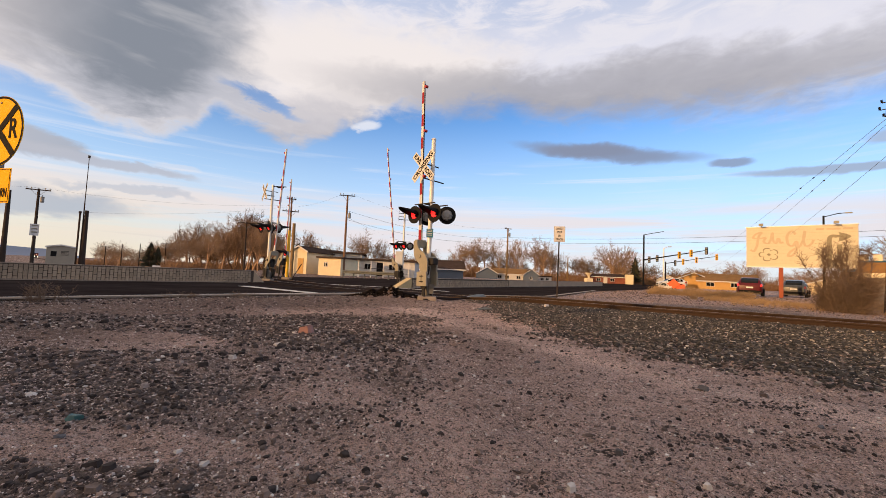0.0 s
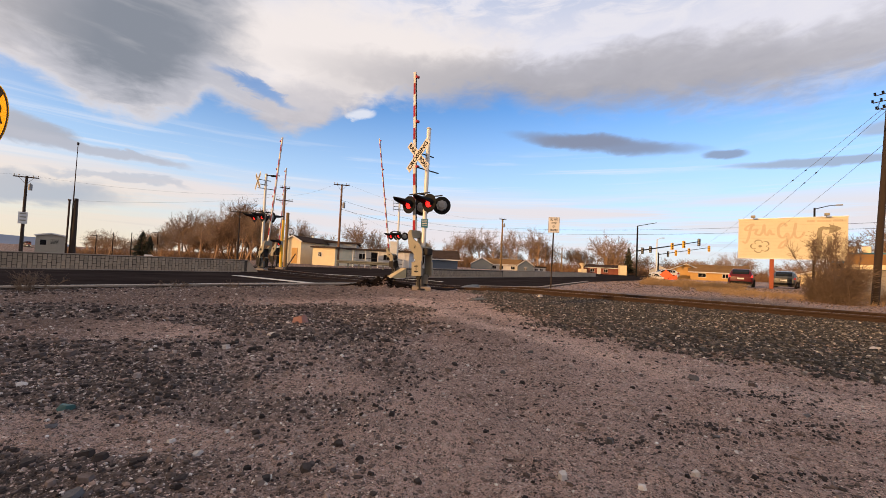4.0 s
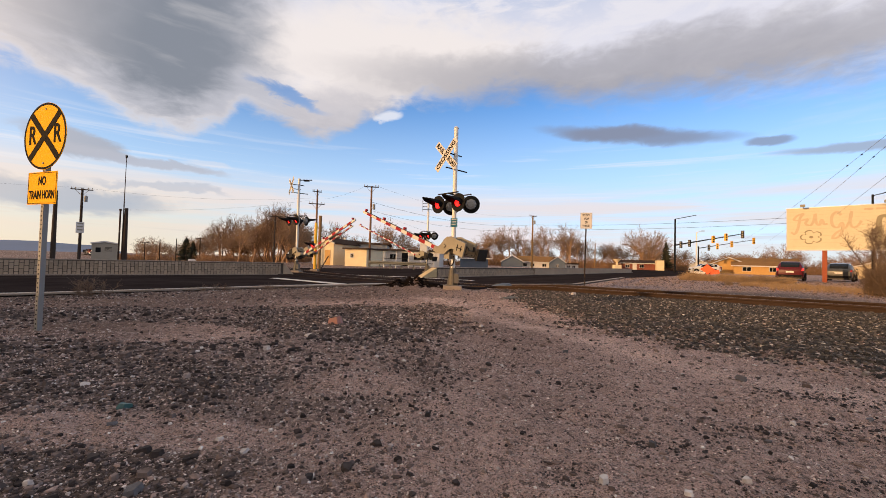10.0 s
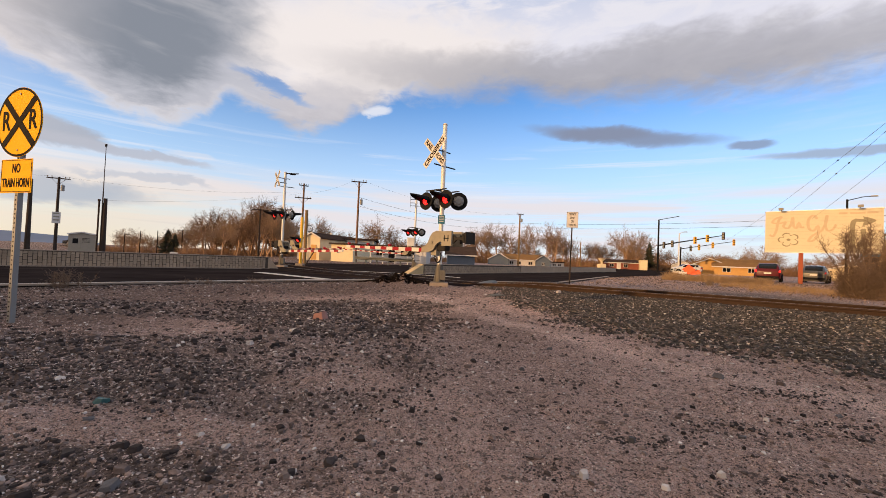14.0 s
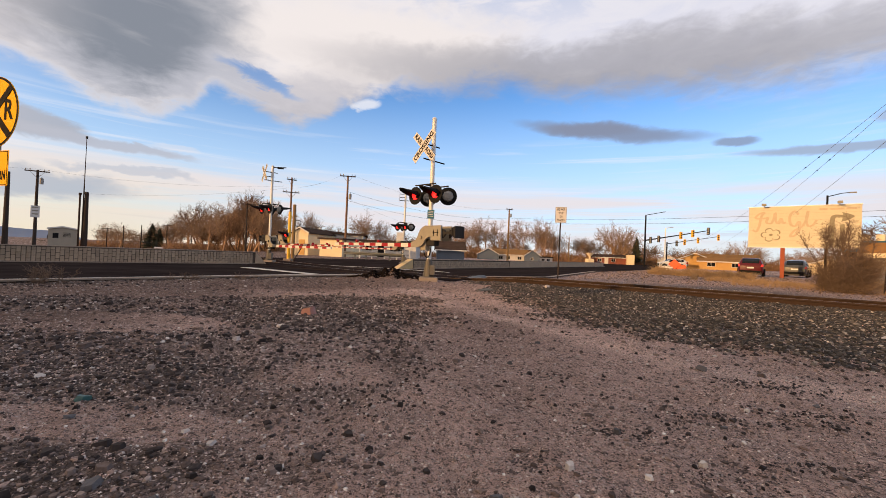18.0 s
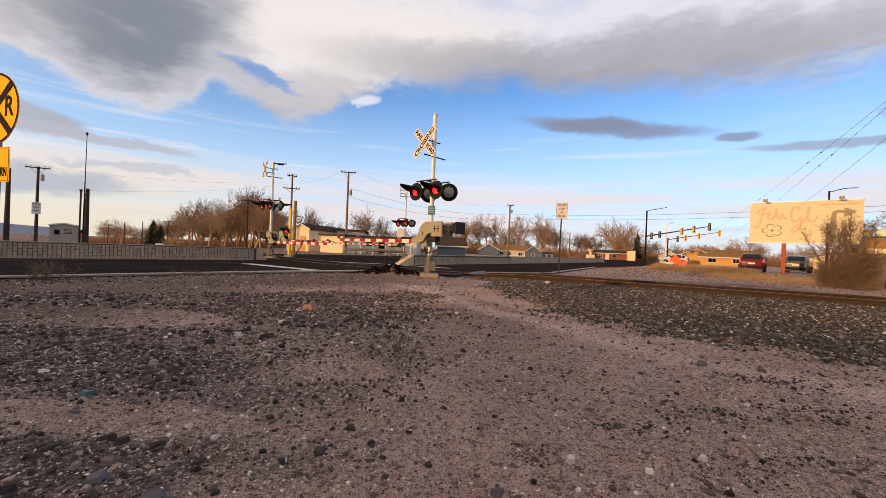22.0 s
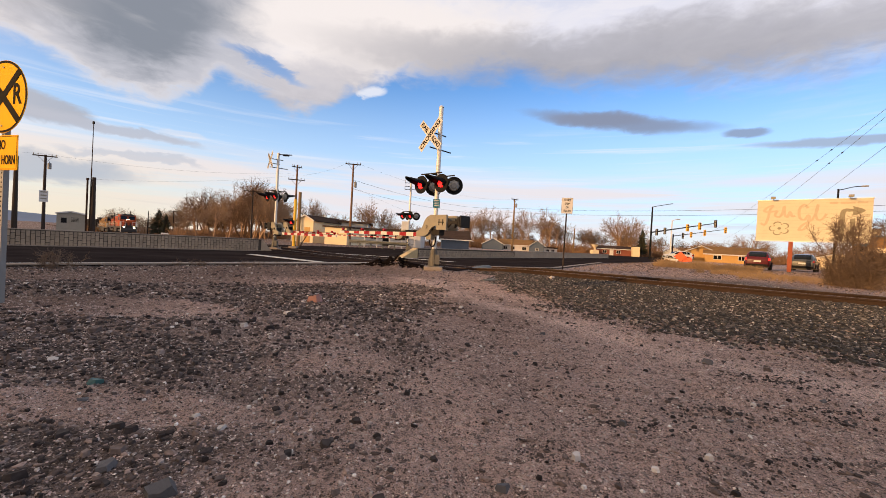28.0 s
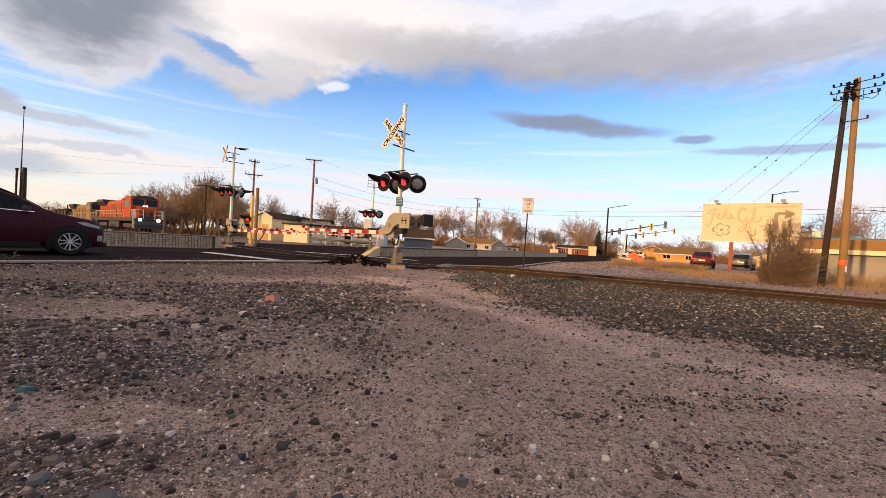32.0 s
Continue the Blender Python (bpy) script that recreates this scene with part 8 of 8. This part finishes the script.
# pale chips that catch the light
where = [spots(-4.6, 5.0, 1.0, 3.4, 260, 0.0030, 0.0125, lambda D, P, X, Y: 0.30 + 0.70 * stony(D, P, X, Y), 2.4),
         spots(-8.0, 7.0, 3.4, 8.5, 52, 0.006, 0.024, lambda D, P, X, Y: 0.16 + 0.84 * stony(D, P, X, Y), 2.0),
         spots(-8.0, 12.0, 8.5, 14.5, 9, 0.012, 0.036, lambda D, P, X, Y: 0.2 + 0.8 * stony(D, P, X, Y), 2.0)]
scatter("gravel", np.concatenate(where), CHIPS, CHALK, "small pale chips scattered over the ground")
# fine stones and grit of the dirt itself
where = [spots(-4.2, 4.8, 1.0, 2.4, 4200, 0.0026, 0.0085, lambda D, P, X, Y: (0.55 + 0.45 * clumps(X, Y, 2.0, 11)) * (1 - 0.55 * P), 1.6),
         spots(-5.2, 6.0, 2.4, 4.6, 1700, 0.0042, 0.013, lambda D, P, X, Y: (0.45 + 0.55 * clumps(X, Y, 1.6, 12)) * (1 - 0.65 * P), 1.6),
         spots(-8.5, 9.0, 4.6, 11.0, 330, 0.008, 0.022, lambda D, P, X, Y: (0.35 + 0.5 * clumps(X, Y, 1.0, 13)) * (1 - 0.7 * P) * (1 - 0.85 * sample(FIELD_R, X, Y)), 1.8)]
scatter("grit", np.concatenate(where), CRUMBS, CRUMB, "fine mauve-brown grit and crumbs of the dirt", 0.5, 0.1)
# the track's ballast
deep = lambda X, Y: -((X - TRACK0.x) * ACROSS.x + (Y - TRACK0.y) * ACROSS.y)
where = [spots(1.2, 15.0, 3.4, 13.8, 680, 0.015, 0.033, lambda D, P, X, Y: np.where((deep(X, Y) > 0.85) & (X > 1.2), np.clip((D - 0.35) * 2.0, 0, 0.95), 0.0), 1.3),
         spots(2.2, 22, 4.0, 15.5, 150, 0.02, 0.045, lambda D, P, X, Y: np.where(np.abs(deep(X, Y)) < 1.0, 1.0, 0.0), 1.3)]
scatter("gravel", np.concatenate(where), CHIPS, BALLAST, "grey-brown track ballast beside and between the rails", 0.6)

# coarse grit on the open dirt beyond the track
n_ = 16000
X_, Y_ = rn.uniform(3.0, 34.0, n_), rn.uniform(9.0, 44.0, n_)
ok_ = (deep(X_, Y_) < -1.6) & (Y_ < edge_y(X_) - 0.3) & (X_ > Y_ * 0.2) & (np.hypot(X_, Y_) < 46)
X_, Y_ = X_[ok_], Y_[ok_]
S_ = 0.018 * (3.2 ** (rn.uniform(0, 1, len(X_)) ** 2)) * (0.6 + np.hypot(X_, Y_) / 40)
scatter("grit", np.stack([X_, Y_, np.full(len(X_), -0.03), S_ * 0.8], 1), CHIPS, EARTH, "scattered stones on the dirt beyond the track")

# single stones that catch the eye
PALE_STONE = material("pale_stone", (0.48, 0.43, 0.40), 0.9, grain=60, vary=0.2, bump=0.4, rand=0.2)
DARK_STONE = material("dark_stone", (0.085, 0.080, 0.085), 0.85, grain=60, vary=0.3, bump=0.4, rand=0.3)


def rock(place, size, mat, seed, label, name="stone"):
    vs, fs = (CHIPS + LOW_ROCKS)[seed % 16]
    me_ = bpy.data.meshes.new(name)
    me_.from_pydata([tuple(v) for v in vs * size], [], [tuple(f) for f in fs])
    me_.shade_flat()
    x, y = place
    return tagged(link(name, me_, mat, None, "", pose(x, y, height(x, y) + size * 0.25, rs.uniform(-15, 15), rs.uniform(-15, 15), rs.uniform(0, 360))), label, "stone", "stray stones")


for i, (x, y, s) in enumerate(((-0.95, 1.90, 0.026), (1.27, 1.75, 0.028), (2.07, 2.48, 0.024), (0.64, 1.67, 0.03), (-0.57, 1.72, 0.022), (0.45, 5.66, 0.04), (3.51, 11.49, 0.10), (6.23, 5.2, 0.06), (-1.15, 2.05, 0.02), (0.95, 1.62, 0.022), (1.62, 1.95, 0.02), (-2.45, 2.7, 0.045), (-3.0, 2.5, 0.06), (-0.4, 3.6, 0.03), (0.2, 3.1, 0.02), (2.9, 3.9, 0.03), (-1.6, 4.6, 0.05))):
    rock((x, y), s, PALE_STONE, i, "pale cream stone lying on the dirt")
for i, (x, y, s) in enumerate(((1.05, 2.1, 0.03), (-1.2, 1.55, 0.04), (0.75, 3.4, 0.03), (2.35, 3.3, 0.05), (1.2, 4.2, 0.035), (-0.9, 1.4, 0.05), (0.3, 1.5, 0.03), (-1.75, 2.1, 0.035), (2.6, 2.55, 0.03), (1.7, 2.2, 0.025))):
    rock((x, y), s, DARK_STONE, i + 3, "dark blue-grey stone lying on the dirt")
rock((-1.92, 2.38), 0.045, material("teal_scrap", (0.025, 0.085, 0.085), 0.5, grain=30, vary=0.4), 2, "crumpled scrap of teal plastic", "litter")
rock((-1.55, 5.55), 0.13, material("brick_lump", (0.26, 0.13, 0.11), 0.9, grain=40, vary=0.25), 4, "broken lump of reddish brick", "brick_fragment")
for (x, y), (w_, d_, h_), turn, tip in (((1.55, 10.3), (0.42, 0.16, 0.05), 25, 4), ((1.75, 14.3), (0.75, 0.5, 0.10), -30, 9)):
    bm = B()
    prism(bm, [(-w_ / 2, 0), (w_ * 0.5, 0), (w_ * 0.42, h_), (0.1 * w_, h_ * 1.25), (-w_ * 0.4, h_)], -d_ / 2, d_ / 2)
    tagged(part("concrete_slab", bm, ZINC, None, "", m=pose(x, y, height(x, y) - 0.01, tip, -tip, turn)), "broken grey concrete slab lying on the gravel", "rubble")

# ---- dark spoil heap at the foot of the near signal ----
SPOIL = material("dark_spoil", (0.014, 0.011, 0.010), 1.0, spec=0.0, grain=25, vary=0.5, bump=0.8)
heap = []
for _ in range(1700):
    a, q = rs.uniform(0, 6.283), rs.random() ** 0.6
    x, y = -1.25 + math.cos(a) * 1.55 * q, 13.75 + math.sin(a) * 0.55 * q
    heap.append((x, y, height(x, y) - 0.02 + 0.07 * (1 - q), rs.uniform(0.026, 0.072)))
tagged(scatter("spoil_heap", heap, LOW_ROCKS, SPOIL, "heap of broken black asphalt lumps"), "heap of broken black asphalt lumps by the signal", "rubble")
heap2 = []
for _ in range(110):
    x, y = rs.uniform(0.7, 2.2), rs.gauss(14.6, 0.25)
    heap2.append((x, y, 0.0, rs.uniform(0.03, 0.08)))
scatter("spoil_heap", heap2, LOW_ROCKS, SPOIL, "low scatter of broken black asphalt beside the road")

# ---- sleepers and crossing panels ----
bed = thing("track_bed", "weathered timber sleepers under the rails", "track", kind="structure")
bm = B()
box(bm, -0.11, -1.30, -0.16, 0.11, 1.30, 0.022, 0.012)
me_tie = bpy.data.meshes.new("sleeper")
bm.to_mesh(me_tie)
bm.free()
tie_yaw = math.atan2(RAIL.y, RAIL.x)
for k in range(-56, 8):
    p = TRACK0 + RAIL * (k * 0.52)
    link("sleeper", me_tie, TIE, bed, "", Matrix.Translation(p) @ Matrix.Rotation(tie_yaw + rs.uniform(-0.02, 0.02), 4, "Z"))
crossing = thing("crossing_deck", "concrete crossing panels laid between the rails", "crossing", kind="structure")
deck_m = Matrix.Rotation(tie_yaw, 4, "Z")
for k in range(5):
    p = TRACK0 + RAIL * (6.0 + 2.45 * k)
    for off, w_ in ((0.0, 1.30), (-1.24, 0.75), (1.24, 0.75)):
        bm = B()
        box(bm, 0.01, -w_ / 2, 0.0, 2.42, w_ / 2, 0.040, 0.01)
        part("panel", bm, ASPHALT, crossing, m=Matrix.Translation(p + ACROSS * off) @ deck_m)
# ---- blocks of the median walls ----
bm = B()
box(bm, 0, -0.035, 0, 0.109, 0.01, 0.194, 0.008)
me_block = bpy.data.meshes.new("block")
bm.to_mesh(me_block)
bm.free()
bm = B()
box(bm, 0, -0.035, 0, 0.109, 0.01, 0.089, 0.008)
me_half = bpy.data.meshes.new("block")
bm.to_mesh(me_half)
bm.free()


def blocks(parent, x0, x1, z0, tall):
    x, k = x0, 0
    while x < x1 - 0.15:
        z = z0
        if k % 2:
            link("block", me_half, BLOCK, parent, "", pose(x, rs.uniform(-0.004, 0.004), z))
            z += 0.105
        while z < z0 + tall - 0.05:
            full = z + 0.20 <= z0 + tall
            link("block", me_block if full else me_half, BLOCK, parent, "", pose(x, rs.uniform(-0.004, 0.004), z))
            z += 0.210 if full else 0.105
        x += 0.125
        k += 1


blocks(wall_left, wl_len - 13.5, wl_len, 0.05, 0.52)
blocks(wall_right, 0.1, 12.0, 0.05, 0.46)
bm = B()
box(bm, 0, -0.034, 0.05, wl_len - 13.52, 0.0, 0.575)
part("plain_face", bm, BLOCK, wall_left)
bm = B()
box(bm, 12.0, -0.034, 0.05, wr_len, 0.0, 0.515)
part("plain_face", bm, BLOCK, wall_right)

# ---- what moves ----


def tilt(base, rows):
    """Poses of a gate arm from seconds and degrees above level."""
    return [(t, base @ pose(0, 0, 0, 0, -a, 0)) for t, a in rows]


GATE_A = [(0.0, 88), (3.5, 88), (4.0, 86), (4.5, 79.5), (5.5, 62), (6.0, 56), (6.5, 51), (7.0, 46), (7.5, 40.5), (8.0, 35.5), (8.5, 30), (9.0, 25), (9.5, 20.5), (10.0, 17.5), (10.5, 15), (11.5, 11), (12.0, 9), (13.0, 4), (14.0, 1), (15.0, 0), (32.0, 0)]
GATE_B = [(0.0, 83), (3.5, 83), (4.0, 80), (4.5, 72), (5.5, 54), (6.0, 48), (6.5, 43), (7.0, 38), (7.5, 34), (8.0, 30), (8.5, 26), (9.0, 23), (9.5, 20), (10.0, 16.5), (11.0, 11.5), (12.0, 8), (13.0, 4), (14.0, 1), (15.0, 0), (32.0, 0)]
GATE_C = [(0.0, 80), (3.5, 80), (4.0, 78), (4.5, 70), (5.5, 54), (6.0, 49), (7.0, 41), (8.0, 33), (9.0, 25), (10.0, 18), (11.0, 14), (12.0, 10), (13.0, 5), (14.0, 1.5), (15.0, 0), (32.0, 0)]
GATE_D = [(0.0, 88), (3.5, 88), (4.0, 86), (4.5, 80), (5.5, 66), (6.0, 58), (6.5, 52), (7.0, 46), (7.5, 40), (8.0, 35), (8.5, 30), (9.0, 26), (10.0, 19), (11.0, 14), (12.0, 10), (13.0, 5), (14.0, 1), (15.0, 0), (32.0, 0)]


# distance of the car's nose short of its stopping place
CAR_GO = [(0.0, 27.0), (22.6, 27.0), (23.2, 26.4), (24.0, 24.2), (25.0, 20.0), (26.0, 15.2), (27.0, 10.6), (28.0, 6.6), (28.6, 4.6), (29.0, 3.35), (29.2, 2.70), (29.5, 1.87), (30.0, 1.08), (30.5, 0.47), (31.0, 0.14), (31.5, 0.0), (32.0, 0.0)]
# the train: bearing and distance of the nose, a steady run along the track
TRAIN_SPEED, TRAIN_LAST = 14.2, 62.0


def glide(rows, t):
    return float(np.interp(t, [r[0] for r in rows], [r[1] for r in rows]))


def line_at(s):
    """Place and direction at s metres along the track from its right-hand end."""
    i = int(np.searchsorted(TRACK_S, s)) - 1
    i = max(0, min(i, len(TRACK) - 2))
    f = (s - TRACK_S[i]) / (TRACK_S[i + 1] - TRACK_S[i])
    return TRACK[i].lerp(TRACK[i + 1], f)


TRACK_S = [0.0]
for p_, q_ in zip(TRACK, TRACK[1:]):
    TRACK_S.append(TRACK_S[-1] + (q_ - p_).length)
S_LAST = min(np.arange(60, 220, 0.25), key=lambda s: abs(line_at(s).length - TRAIN_LAST) + (1000 if line_at(s).x > -8 else 0))


def rail_pose(s_front, length):
    """A vehicle whose two bogies ride the track."""
    a, b = line_at(s_front + length * 0.2), line_at(s_front + length * 0.8)
    d = (a - b).normalized()
    nose = a + d * length * 0.2
    return Matrix.Translation((nose.x, nose.y, 0.21 - fall(nose.x, nose.y))) @ Matrix.Rotation(heading(d), 4, "Z")


def motions():
    walk(ARM_A, tilt(BASE_A, GATE_A))
    walk(ARM_B, tilt(BASE_B, GATE_B))
    walk(ARM_C, tilt(BASE_C, GATE_C))
    walk(ARM_D, tilt(BASE_D, GATE_D))
    walk(moving_car, [(t, Matrix.Translation(CAR_STOP + Vector((0, 0, 0.016)) - ROAD.normalized() * d) @ CAR_TURN) for t, d in CAR_GO])
    steps = [0.0, 22.6] + [22.8 + 0.1 * k for k in range(93)]
    for w in moving_wheels:
        home = w.matrix_basis.copy()
        walk(w, [(t, home @ pose(0, 0, 0, 0, math.degrees((27.0 - glide(CAR_GO, t)) / 0.36), 0)) for t in steps])
    behind = 0.0
    for v, length in [(LEAD, 22.0), (SECOND, 22.0)] + [(w, 15.2) for w in WAGONS]:
        walk(v, [(t, rail_pose(S_LAST + (32 - t) * TRAIN_SPEED + behind, length)) for t in [0, 4, 8, 12, 16] + [18 + k for k in range(15)]])
        behind += length + 0.9


motions()
